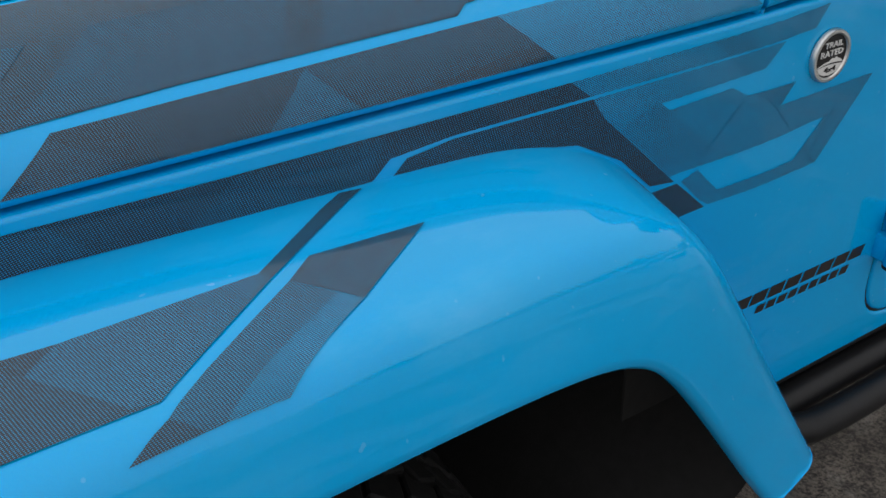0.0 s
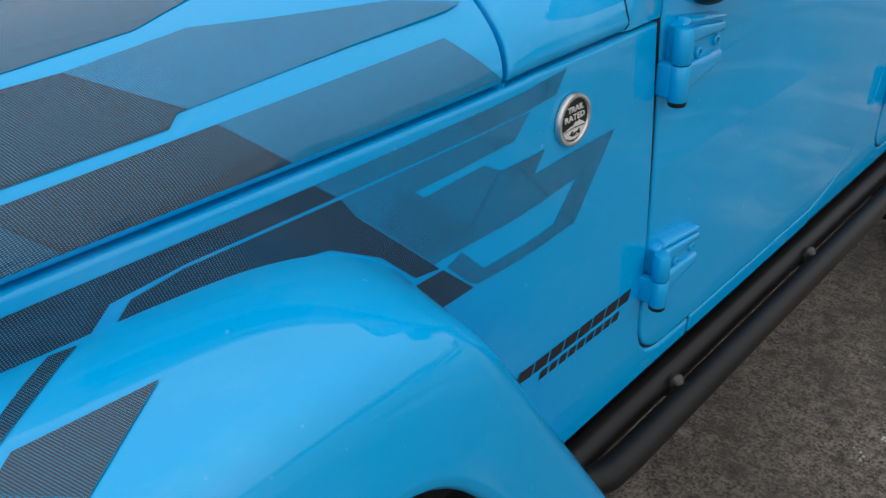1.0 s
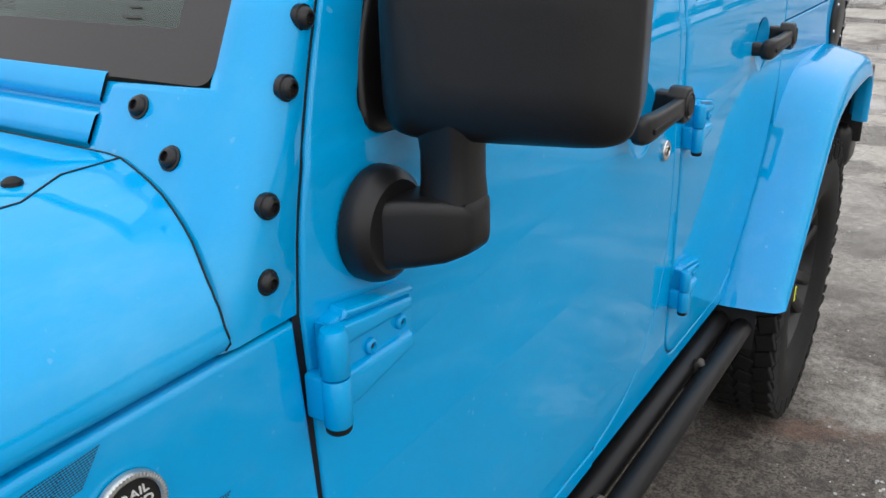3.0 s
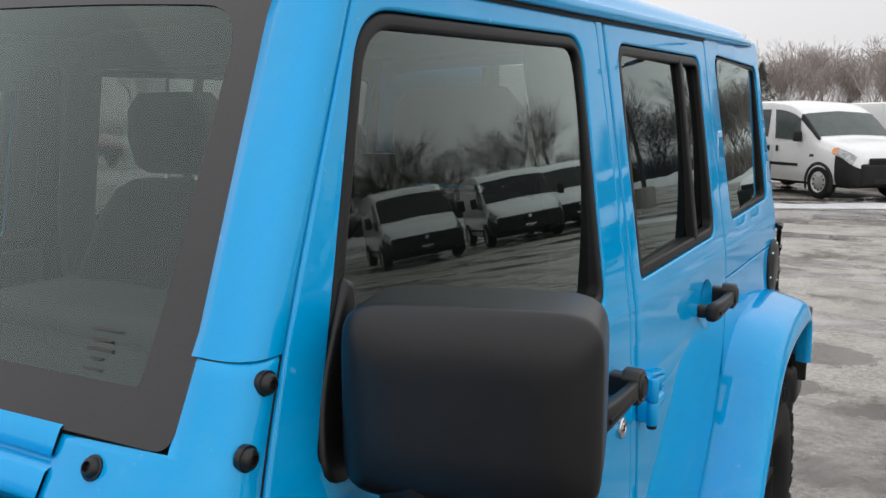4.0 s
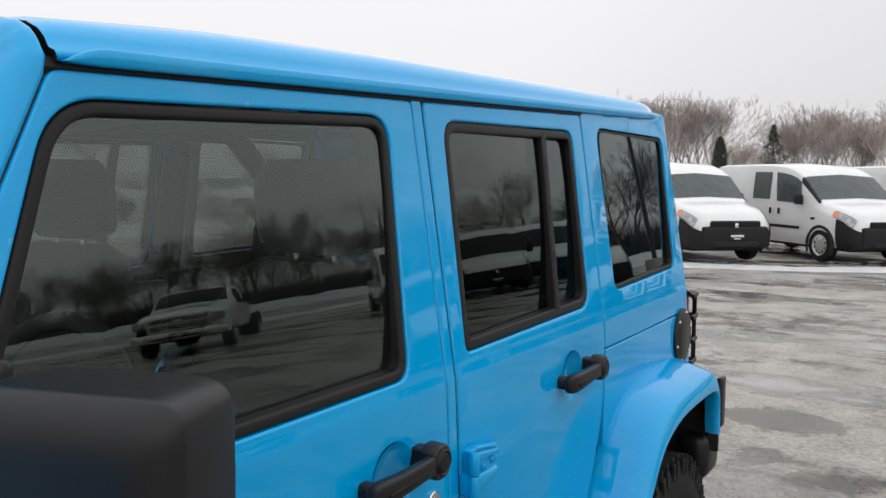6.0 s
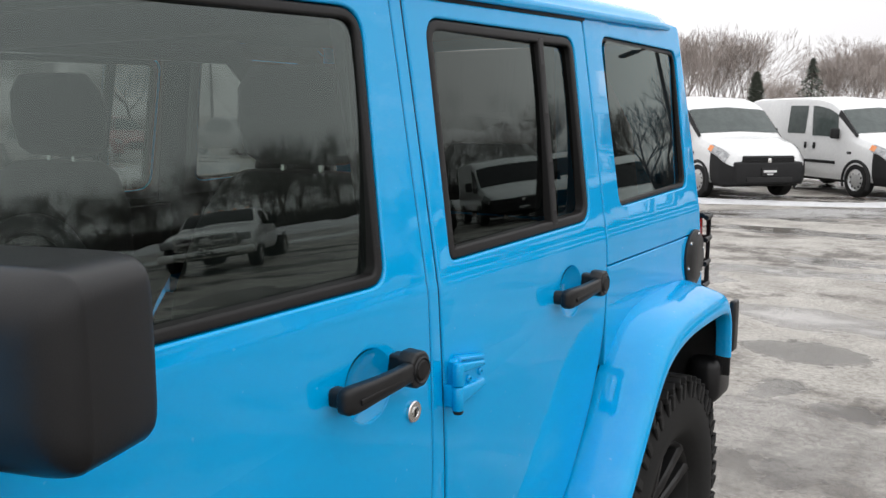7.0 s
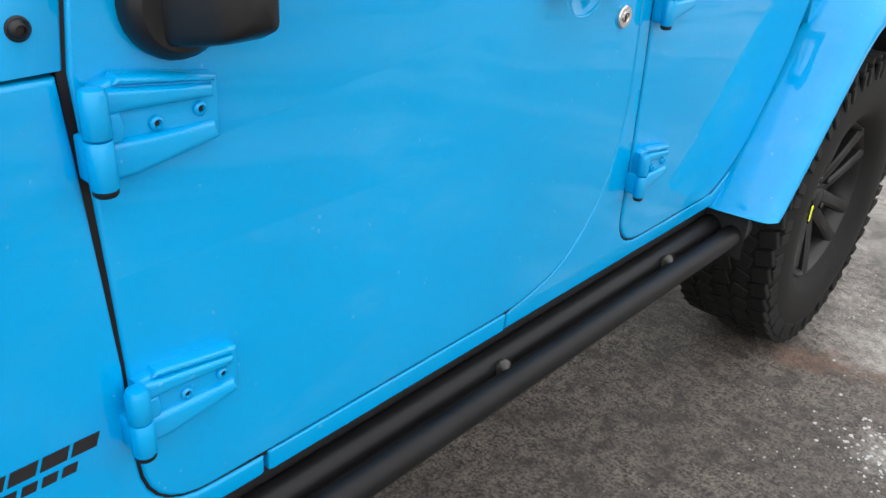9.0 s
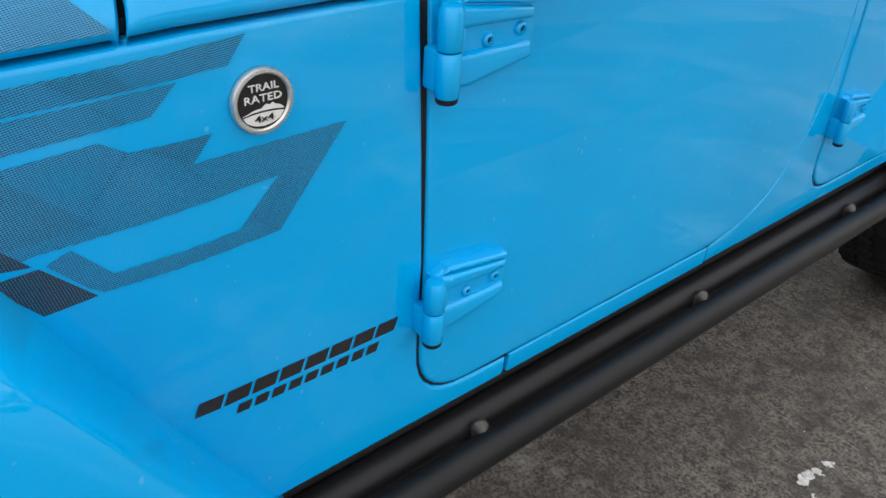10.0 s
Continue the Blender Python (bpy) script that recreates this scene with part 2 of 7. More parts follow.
M_ICE = mat("ice_lump", (0.37, 0.362, 0.348), (0.64, 0.632, 0.615), 0.3, fine=90, coarse=12, bump=0.4)


def ground_mat():
    m, n, l, p = nodes_of("wet_icy_asphalt")
    pos = world_pos(n)
    sep = n.new("ShaderNodeSeparateXYZ")
    l.new(pos, sep.inputs[0])
    x, y = sep.outputs["X"], sep.outputs["Y"]
    wob = noise_node(n, l, 5.0, 6.0, 0.7, pos)
    shift = n.new("ShaderNodeVectorMath")
    shift.operation = "MULTIPLY_ADD"
    shift.inputs[1].default_value, shift.inputs[2].default_value = (0.42, 0.42, 0), (-0.21, -0.21, 0)
    l.new(wob.outputs["Color"], shift.inputs[0])
    bent = n.new("ShaderNodeVectorMath")
    l.new(pos, bent.inputs[0])
    l.new(shift.outputs[0], bent.inputs[1])

    def blob(px, py, rx, ry, turn=0.0, soft=0.25):
        q = n.new("ShaderNodeMapping")
        q.vector_type = "TEXTURE"
        q.inputs["Location"].default_value, q.inputs["Scale"].default_value, q.inputs["Rotation"].default_value = (px, py, 0), (rx, ry, 1), (0, 0, radians(turn))
        l.new(bent.outputs[0], q.inputs["Vector"])
        d = n.new("ShaderNodeVectorMath")
        d.operation = "LENGTH"
        l.new(q.outputs[0], d.inputs[0])
        return ramp_node(n, l, d.outputs["Value"], max(0.0, 0.80 - soft), 0.80 + soft, (1, 1, 1), (0, 0, 0))

    def blobs(spots, soft):
        k = None
        for s in spots:
            b = blob(*s, soft=soft)
            k = b if k is None else math_node(n, l, "MAXIMUM", k, b)
        return k

    grit, stone, blotch = noise_node(n, l, 125.0, 4.0, 0.78, pos), noise_node(n, l, 38.0, 3.0, 0.65, pos), noise_node(n, l, 3.2, 5.0, 0.6, pos)
    k = math_node(n, l, "MULTIPLY_ADD", grit.outputs["Fac"], 0.68, math_node(n, l, "MULTIPLY", stone.outputs["Fac"], 0.32))
    c = ramp_node(n, l, k, 0.43, 0.575, (0.011, 0.0095, 0.008), (0.262, 0.226, 0.190))
    c = mix_node(n, l, math_node(n, l, "MULTIPLY", ramp_node(n, l, blotch.outputs["Fac"], 0.40, 0.66), 0.55), c, (0.060, 0.052, 0.045))
    damp = noise_node(n, l, 13.0, 4.0, 0.65, pos)
    c = mix_node(n, l, math_node(n, l, "MULTIPLY", ramp_node(n, l, damp.outputs["Fac"], 0.50, 0.62), 0.6), c, (0.026, 0.022, 0.019))
    rust = noise_node(n, l, 1.1, 3.0, 0.5, pos)
    c = mix_node(n, l, math_node(n, l, "MULTIPLY", ramp_node(n, l, rust.outputs["Fac"], 0.6, 0.74), 0.4), c, (0.13, 0.082, 0.058))
    c = mix_node(n, l, math_node(n, l, "MULTIPLY", blobs([(1.0, 2.85, 0.20, 0.06, 20), (1.22, 2.95, 0.17, 0.07, 25), (0.93, 2.79, 0.12, 0.05, 10)], 0.6), 0.5), c, (0.20, 0.098, 0.060))
    # old ice, thickest away from the parked car
    far = n.new("ShaderNodeMapRange")
    far.inputs["From Min"].default_value, far.inputs["From Max"].default_value = 1.3, 5.0
    dist = math_node(n, l, "SQRT", math_node(n, l, "ADD", math_node(n, l, "POWER", math_node(n, l, "SUBTRACT", x, 0.0), 2.0), math_node(n, l, "POWER", math_node(n, l, "SUBTRACT", y, 1.2), 2.0)))
    l.new(dist, far.inputs["Value"])
    map1 = n.new("ShaderNodeMapping")
    map1.inputs["Scale"].default_value = (0.50, 0.85, 1.0)
    map1.inputs["Rotation"].default_value = (0, 0, radians(-20))
    l.new(pos, map1.inputs["Vector"])
    ice1, ice2 = noise_node(n, l, 1.0, 7.0, 0.66, map1.outputs[0]), noise_node(n, l, 7.0, 4.0, 0.6, pos)
    ice3 = noise_node(n, l, 2.4, 7.0, 0.72, pos)
    ice = math_node(n, l, "ADD", math_node(n, l, "MULTIPLY", ice1.outputs["Fac"], 0.55), math_node(n, l, "MULTIPLY", ice2.outputs["Fac"], 0.12))
    ice = math_node(n, l, "MULTIPLY_ADD", ice3.outputs["Fac"], 0.33, ice)
    ice = math_node(n, l, "ADD", ice, math_node(n, l, "MULTIPLY", far.outputs[0], 0.095))
    icek = ramp_node(n, l, ice, 0.535, 0.600)
    icek = math_node(n, l, "MAXIMUM", icek, blobs([(1.25, 4.62, 0.15, 0.30, 0), (0.50, 4.98, 0.07, 0.22, 0), (0.35, 12.3, 1.0, 0.45, 20), (1.30, 2.58, 0.16, 0.09, 20)], 0.5))
    grain, grain2 = noise_node(n, l, 30.0, 4.0, 0.7, pos), noise_node(n, l, 1.9, 3.0, 0.6, pos)
    icec = ramp_node(n, l, math_node(n, l, "MULTIPLY_ADD", grain.outputs["Fac"], 0.6, math_node(n, l, "MULTIPLY", grain2.outputs["Fac"], 0.4)), 0.38, 0.62, (0.205, 0.185, 0.158), (0.57, 0.538, 0.49))
    gaps = ramp_node(n, l, grit.outputs["Fac"], 0.40, 0.50)
    c = mix_node(n, l, math_node(n, l, "MULTIPLY", icek, math_node(n, l, "MULTIPLY_ADD", gaps, 0.45, 0.45)), c, icec)
    # crystals of frost scattered over the bare asphalt
    cr = noise_node(n, l, 120.0, 1.0, 0.5, pos)
    crk = math_node(n, l, "MULTIPLY", ramp_node(n, l, cr.outputs["Fac"], 0.70, 0.76), ramp_node(n, l, ice2.outputs["Fac"], 0.45, 0.65))
    c = mix_node(n, l, math_node(n, l, "MULTIPLY", crk, 0.55), c, (0.50, 0.49, 0.47))
    # standing melt water
    map2 = n.new("ShaderNodeMapping")
    map2.inputs["Scale"].default_value, map2.inputs["Location"].default_value = (0.30, 0.6, 1.0), (3.1, 1.7, 0)
    l.new(pos, map2.inputs["Vector"])
    wet = noise_node(n, l, 1.0, 5.0, 0.55, map2.outputs[0])
    wetk = math_node(n, l, "MULTIPLY", ramp_node(n, l, wet.outputs["Fac"], 0.53, 0.57), far.outputs[0])
    calm = math_node(n, l, "MULTIPLY", ramp_node(n, l, wet.outputs["Fac"], 0.46, 0.60), far.outputs[0])
    wetk = math_node(n, l, "MAXIMUM", wetk, blobs([(0.60, 5.60, 0.17, 0.26, -15), (0.92, 4.56, 0.16, 0.40, -12), (0.98, 5.42, 0.24, 0.12, -10), (0.60, 6.50, 0.50, 0.34, 0), (-0.4, 15.3, 3.6, 0.9, 37)], 0.12))
    c = mix_node(n, l, math_node(n, l, "MULTIPLY", wetk, 0.62), c, (0.105, 0.096, 0.086))
    l.new(c, p.inputs["Base Color"])
    r = math_node(n, l, "MULTIPLY_ADD", wetk, -0.50, 0.58)
    r = math_node(n, l, "SUBTRACT", r, math_node(n, l, "MULTIPLY", icek, 0.08))
    l.new(r, p.inputs["Roughness"])
    h = math_node(n, l, "MULTIPLY_ADD", math_node(n, l, "SUBTRACT", math_node(n, l, "MULTIPLY_ADD", ice2.outputs["Fac"], 0.5, k), 0.75), math_node(n, l, "SUBTRACT", 1.0, math_node(n, l, "MULTIPLY", calm, 0.97)), 0.75)
    bump_node(n, l, p, h, 0.9, 0.014)
    return m


M_GROUND = ground_mat()


# ---- building tools ----
def part(name, bm, material, parent=None, label="", smooth=True, weighted=False):
    me = bpy.data.meshes.new(name)
    if smooth:
        for f in bm.faces:
            f.smooth = True
        for e in bm.edges:
            if len(e.link_faces) == 2 and e.calc_face_angle(0) > radians(38):
                e.smooth = False
    bm.to_mesh(me)
    bm.free()
    me.materials.append(material)
    ob = new(name, me)
    if parent is not None:
        ob.parent = parent
    if label:
        tagged(ob, label)
    if weighted:
        mod = ob.modifiers.new("normals", "WEIGHTED_NORMAL")
        mod.keep_sharp = True
    return ob


def share(name, ob, m, parent):
    """Another object on the same mesh."""
    o = new(name, ob.data)
    o.parent = parent
    o.matrix_basis = m
    return o


def thing(name, m, label, category, group="", kind=""):
    ob = new(name)
    ob.matrix_basis = m
    return tagged(ob, label, category, group, kind)


def rounded(pts, seg=5):
    """Corners (a, b, radius) to a loop of points."""
    out, n = [], len(pts)
    for i in range(n):
        p0, p1, p2 = Vector(pts[i - 1][:2]), Vector(pts[i][:2]), Vector(pts[(i + 1) % n][:2])
        r = pts[i][2] if len(pts[i]) > 2 else 0
        if r <= 0:
            out.append(tuple(p1))
            continue
        d0, d1 = (p0 - p1), (p2 - p1)
        r0, r1 = min(r, d0.length * 0.49), min(r, d1.length * 0.49)
        a, b = p1 + d0.normalized() * r0, p1 + d1.normalized() * r1
        for k in range(seg + 1):
            t = k / seg
            out.append(tuple(a * (1 - t) ** 2 + p1 * 2 * t * (1 - t) + b * t * t))
    return out


def area2(loop):
    return sum(loop[i - 1][0] * loop[i][1] - loop[i][0] * loop[i - 1][1] for i in range(len(loop)))


def inset(loop, d):
    """The loop moved inwards by d (outwards: minus)."""
    s, out, n = (1 if area2(loop) > 0 else -1), [], len(loop)
    for i in range(n):
        p0, p1, p2 = Vector(loop[i - 1]), Vector(loop[i]), Vector(loop[(i + 1) % n])
        e0, e1 = (p1 - p0).normalized(), (p2 - p1).normalized()
        n0, n1 = Vector((-e0.y, e0.x)) * s, Vector((-e1.y, e1.x)) * s
        m = n0 + n1
        m = m / max(0.35, m.dot(n0)) if m.length > 1e-6 else n0
        out.append(tuple(p1 + m * d))
    return out


def refine(loop, ca, cb):
    """The loop with extra points where the cut lines cross it."""
    out, n = [], len(loop)
    for i in range(n):
        p, q = loop[i], loop[(i + 1) % n]
        ts = []
        for axis, cuts in ((0, ca), (1, cb)):
            for c in cuts:
                if min(p[axis], q[axis]) < c - 1e-6 and max(p[axis], q[axis]) > c + 1e-6:
                    ts.append((c - p[axis]) / (q[axis] - p[axis]))
        out.append(tuple(p))
        last = 0.0
        for t in sorted(ts):
            if t - last > 1e-4 and t < 1 - 1e-4:
                out.append((p[0] + (q[0] - p[0]) * t, p[1] + (q[1] - p[1]) * t))
                last = t
    return out


def fill(loops, ca, cb):
    """Flat faces in (a, b) between an outline and its holes, cut along a and b."""
    bm = bmesh.new()
    for loop in loops:
        vs = [bm.verts.new((a, b, 0)) for a, b in loop]
        for i in range(len(vs)):
            bm.edges.new((vs[i - 1], vs[i]))
    bmesh.ops.triangle_fill(bm, use_beauty=True, use_dissolve=False, edges=bm.edges[:])
    for c in ca:
        bmesh.ops.bisect_plane(bm, geom=bm.verts[:] + bm.edges[:] + bm.faces[:], plane_co=(c, 0, 0), plane_no=(1, 0, 0), dist=1e-6)
    for c in cb:
        bmesh.ops.bisect_plane(bm, geom=bm.verts[:] + bm.edges[:] + bm.faces[:], plane_co=(0, c, 0), plane_no=(0, 1, 0), dist=1e-6)
    return bm


def sheet(outline, holes, fmap, ca=(), cb=(), thick=0.0, bev=0.0, s=1, seg=3):
    """A curved sheet: the outline with its holes, filled, cut along a and b, laid on fmap(a, b), thickened towards the middle plane with rounded edges."""
    loops = [refine(list(l), ca, cb) for l in [outline] + list(holes)]
    signs = [1] + [-1] * len(holes)
    top = fill([inset(l, sg * bev) if bev else l for l, sg in zip(loops, signs)], ca, cb)
    for v in top.verts:
        v.co = Vector(fmap(v.co.x, v.co.y))
    bm = top
    if thick:
        back = fill(loops, ca, cb)
        for v in back.verts:
            v.co = Vector(fmap(v.co.x, v.co.y)) - Vector((thick, 0, 0))
        add(bm, back)
        turn = max(3, seg)
        for l, sg in zip(loops, signs):
            rows = []
            steps = [(bev * (1 - math.sin(math.pi / 2 * k / turn)), bev * (1 - math.cos(math.pi / 2 * k / turn))) for k in range(turn + 1)] if bev else [(0.0, 0.0)]
            for d, dep in steps + [(0.0, thick)]:
                q = inset(l, sg * d) if d > 0 else l
                rows.append([tuple(Vector(fmap(a, b)) - Vector((dep, 0, 0))) for a, b in q])
            add(bm, loft(rows, close=True))
        bmesh.ops.remove_doubles(bm, verts=bm.verts[:], dist=2e-5)
    bmesh.ops.recalc_face_normals(bm, faces=bm.faces[:])
    if not thick:
        big = sum((f.normal.x + f.normal.z) * f.calc_area() for f in bm.faces)
        if big < 0:
            bmesh.ops.reverse_faces(bm, faces=bm.faces[:])
    if s < 0:
        bmesh.ops.scale(bm, vec=(-1, 1, 1), verts=bm.verts[:])
        bmesh.ops.reverse_faces(bm, faces=bm.faces[:])
    return bm


def loft(rows, close=False, caps=False, flip=False):
    """A skin over rows of points."""
    bm = bmesh.new()
    grid = [[bm.verts.new(p) for p in r] for r in rows]
    m = len(rows[0])
    for i in range(len(grid) - 1):
        for j in range(m if close else m - 1):
            a, b, c, d = grid[i][j], grid[i][(j + 1) % m], grid[i + 1][(j + 1) % m], grid[i + 1][j]
            f = [a, b, c, d]
            if len({tuple(v.co) for v in f}) < 4:
                f = [v for k, v in enumerate(f) if tuple(v.co) not in {tuple(w.co) for w in f[:k]}]
            if len(f) > 2:
                bm.faces.new(f[::-1] if flip else f)
    if caps and close:
        bm.faces.new(grid[0][::-1])
        bm.faces.new(grid[-1])
        bmesh.ops.recalc_face_normals(bm, faces=bm.faces[:])
    return bm


def add(bm, other):
    me = bpy.data.meshes.new("tmp")
    other.to_mesh(me)
    other.free()
    bm.from_mesh(me)
    bpy.data.meshes.remove(me)
    return bm


def block(sx, sy, sz, bev=0.01, at=(0, 0, 0), turn=None, seg=3):
    bm = bmesh.new()
    bmesh.ops.create_cube(bm, size=1.0)
    bmesh.ops.scale(bm, vec=(sx, sy, sz), verts=bm.verts[:])
    if bev:
        bmesh.ops.bevel(bm, geom=bm.edges[:], offset=bev, segments=seg, profile=0.5, affect="EDGES", clamp_overlap=True)
    m = Matrix.Translation(at) @ (turn if turn is not None else Matrix.Identity(4))
    bmesh.ops.transform(bm, matrix=m, verts=bm.verts[:])
    return bm


def spin(profile, seg=32, axis="X", at=(0, 0, 0)):
    """A turned body: profile of (along the axis, radius)."""
    rows = []
    for h, r in profile:
        ring = []
        for k in range(seg):
            a = 2 * math.pi * k / seg
            c, s = r * math.cos(a), r * math.sin(a)
            ring.append({"X": (h, c, s), "Y": (c, h, s), "Z": (c, s, h)}[axis])
        rows.append([tuple(np.add(q, at)) for q in ring])
    bm = loft(rows, close=True)
    bmesh.ops.contextual_create(bm, geom=[e for e in bm.edges if len(e.link_faces) == 1]) if profile[0][1] < 1e-6 else None
    bmesh.ops.remove_doubles(bm, verts=bm.verts[:], dist=1e-6)
    bmesh.ops.recalc_face_normals(bm, faces=bm.faces[:])
    return bm


def pipe(pts, r, seg=12, caps=True):
    """A round bar along points; r: one radius or one for each point."""
    pts = [Vector(p) for p in pts]
    rows, up = [], Vector((0.13, 0.21, 0.97))
    for i, p in enumerate(pts):
        d = (pts[min(i + 1, len(pts) - 1)] - pts[max(i - 1, 0)]).normalized()
        a = d.cross(up).normalized()
        b = d.cross(a)
        rr = r[i] if isinstance(r, (list, tuple)) else r
        rows.append([tuple(p + (a * math.cos(2 * math.pi * k / seg) + b * math.sin(2 * math.pi * k / seg)) * rr) for k in range(seg)])
    bm = loft(rows, close=True, caps=caps)
    bmesh.ops.recalc_face_normals(bm, faces=bm.faces[:])
    return bm


def mirror_x(bm, s):
    if s < 0:
        bmesh.ops.scale(bm, vec=(-1, 1, 1), verts=bm.verts[:])
        bmesh.ops.reverse_faces(bm, faces=bm.faces[:])
    return bm


# ---- the blue off-road car: front towards -y, driver's side towards +x ----
jeep = thing("off_road_car", pose(0, 0, 0), "bright blue four-door off-road car with black halftone graphics, parked", "car")


def taper(y):
    a = max(0.0, 0.74 - y)
    return 0.15 * a * a / (a + 0.05) if a > 0 else 0.0


def XS(y, z):
    """Half width of the body skin."""
    if z < 1.21:
        return 0.79 - taper(y) - 0.006 * ((z - 0.85) / 0.3) ** 2
    t = min(1.0, (z - 1.21) / 0.03)
    t = t * t * (3 - 2 * t)
    lo, hi = 0.79 - 0.006 * 1.44, 0.777 - 0.15 * (max(z, 1.24) - 1.24)
    return lo * (1 - t) + hi * t - taper(y)


def ZS(y):
    """Height of the seam between hood and fender."""
    return 1.106 - 0.06 * max(0.0, 0.74 - y)


def ZR(y):
    """Height of the drip rail."""
    return 1.680 + 0.034 * (y - 1.236)


def YW(z):
    """The windshield's plane."""
    return 1.02 + 0.565 * (z - 1.338)


def skin(y, z):
    return (XS(y, z), y, z)


def skin_at(d):
    return lambda y, z: (XS(y, z) + d, y, z)


def smooth_path(pts, n=6):
    """Points through a list, rounded off."""
    out = []
    for i in range(len(pts) - 1):
        p0, p1, p2, p3 = (Vector(pts[max(0, i - 1)]), Vector(pts[i]), Vector(pts[i + 1]), Vector(pts[min(len(pts) - 1, i + 2)]))
        for k in range(n):
            t = k / n
            out.append(tuple(0.5 * ((2 * p1) + (p2 - p0) * t + (2 * p0 - 5 * p1 + 4 * p2 - p3) * t * t + (3 * p1 - p0 - 3 * p2 + p3) * t ** 3)))
    out.append(tuple(pts[-1]))
    return out


BELT_CUTS = (0.62, 0.75, 0.9, 1.0, 1.08, 1.15, 1.2, 1.21, 1.216, 1.222, 1.228, 1.234, 1.24)
# door outlines in (y, z)
DOOR_A = rounded([(0.990, 1.10, 0), (0.999, 0.80, 0), (1.001, 0.589, 0.085), (1.655, 0.589, 0.05), (1.78, 0.622, 0.06), (1.872, 0.725, 0.08), (1.909, 0.85, 0.08),
                  (1.909, 1.20, 0), (1.900, ZR(1.9) - 0.019, 0.012), (1.242, ZR(1.24) - 0.017, 0.014), (1.112, 1.427, 0.06), (1.055, 1.320, 0.06), (1.004, 1.20, 0.08)], 7)
DOOR_B = rounded([(1.944, 1.20, 0), (1.950, 0.95, 0), (1.957, 0.588, 0.08), (2.33, 0.589, 0.04), (2.44, 0.66, 0.06), (2.56, 0.83, 0.06), (2.634, 0.99, 0.06),
                  (2.650, 1.14, 0.02), (2.645, ZR(2.645) - 0.019, 0.012), (1.938, ZR(1.938) - 0.019, 0.012)], 7)
WIN_A = rounded([(1.085, 1.243, 0.02), (1.803, 1.243, 0.035), (1.830, 1.654, 0.055), (1.238, 1.634, 0.06)], 8)
WIN_B = rounded([(1.985, 1.252, 0.02), (2.572, 1.262, 0.05), (2.588, 1.668, 0.045), (1.997, 1.657, 0.045)], 8)
WIN_C = rounded([(2.752, 1.276, 0.035), (3.287, 1.290, 0.035), (3.305, 1.682, 0.045), (2.745, 1.684, 0.045)], 8)


def glass_x(z):
    u = z - 1.34
    return 0.746 - 0.08 * u - 0.165 * u * u


def strip(loop, y0, y1, z0, z1):
    return [p for p in loop if y0 <= p[0] <= y1 and z0 <= p[1] <= z1]


def wavy_bowl(yc, zc):
    """Round finger dish behind a door handle."""
    return [(yc + 0.0545 * math.cos(2 * math.pi * k / 32), zc + 0.0535 * math.sin(2 * math.pi * k / 32)) for k in range(32)]


def dish(yc, zc, s):
    rows = []
    for i in range(7):
        t = i / 6
        r = 0.0562 * (1 - t)
        d = -0.001 - 0.017 * (1 - (1 - t) ** 2.2)
        rows.append([(XS(yc, zc) + d, yc + r * math.cos(2 * math.pi * k / 32), zc + r * 0.97 * math.sin(2 * math.pi * k / 32)) for k in range(32)])
    bm = loft(rows, close=True)
    bmesh.ops.remove_doubles(bm, verts=bm.verts[:], dist=1e-5)
    bmesh.ops.recalc_face_normals(bm, faces=bm.faces[:])
    if sum(f.normal.x * f.calc_area() for f in bm.faces) < 0:
        bmesh.ops.reverse_faces(bm, faces=bm.faces[:])
    return mirror_x(bm, s)


def screw(x, y, z, r, s, parent):
    bm = spin([(0.0, r), (0.0025, r), (0.0045, r * 0.8), (0.0052, r * 0.55), (0.002, r * 0.42), (0.002, 0.0005)], 14, "X", (x, y, z))
    head = part("screw", mirror_x(bm, s), M_PAINT, parent)
    part("screw_socket", mirror_x(spin([(0.0026, r * 0.40), (0.0031, r * 0.36), (0.0031, 0.0003)], 6, "X", (x, y, z)), s), M_SEAL, parent)
    return head


def raised(loop, x0, x1, c):
    """A pad on the skin with chamfered edges: loop in (y, z), from x0 out to x1."""
    if area2(loop) < 0:
        loop = loop[::-1]
    rows = [[(x, a, b) for a, b in inset(loop, d)] for x, d in ((x0, 0.0), (x1 - c, 0.15 * c), (x1 - 0.45 * c, 0.42 * c), (x1 - 0.1 * c, 0.85 * c), (x1, 1.35 * c))]
    return loft(rows, close=True, caps=True)


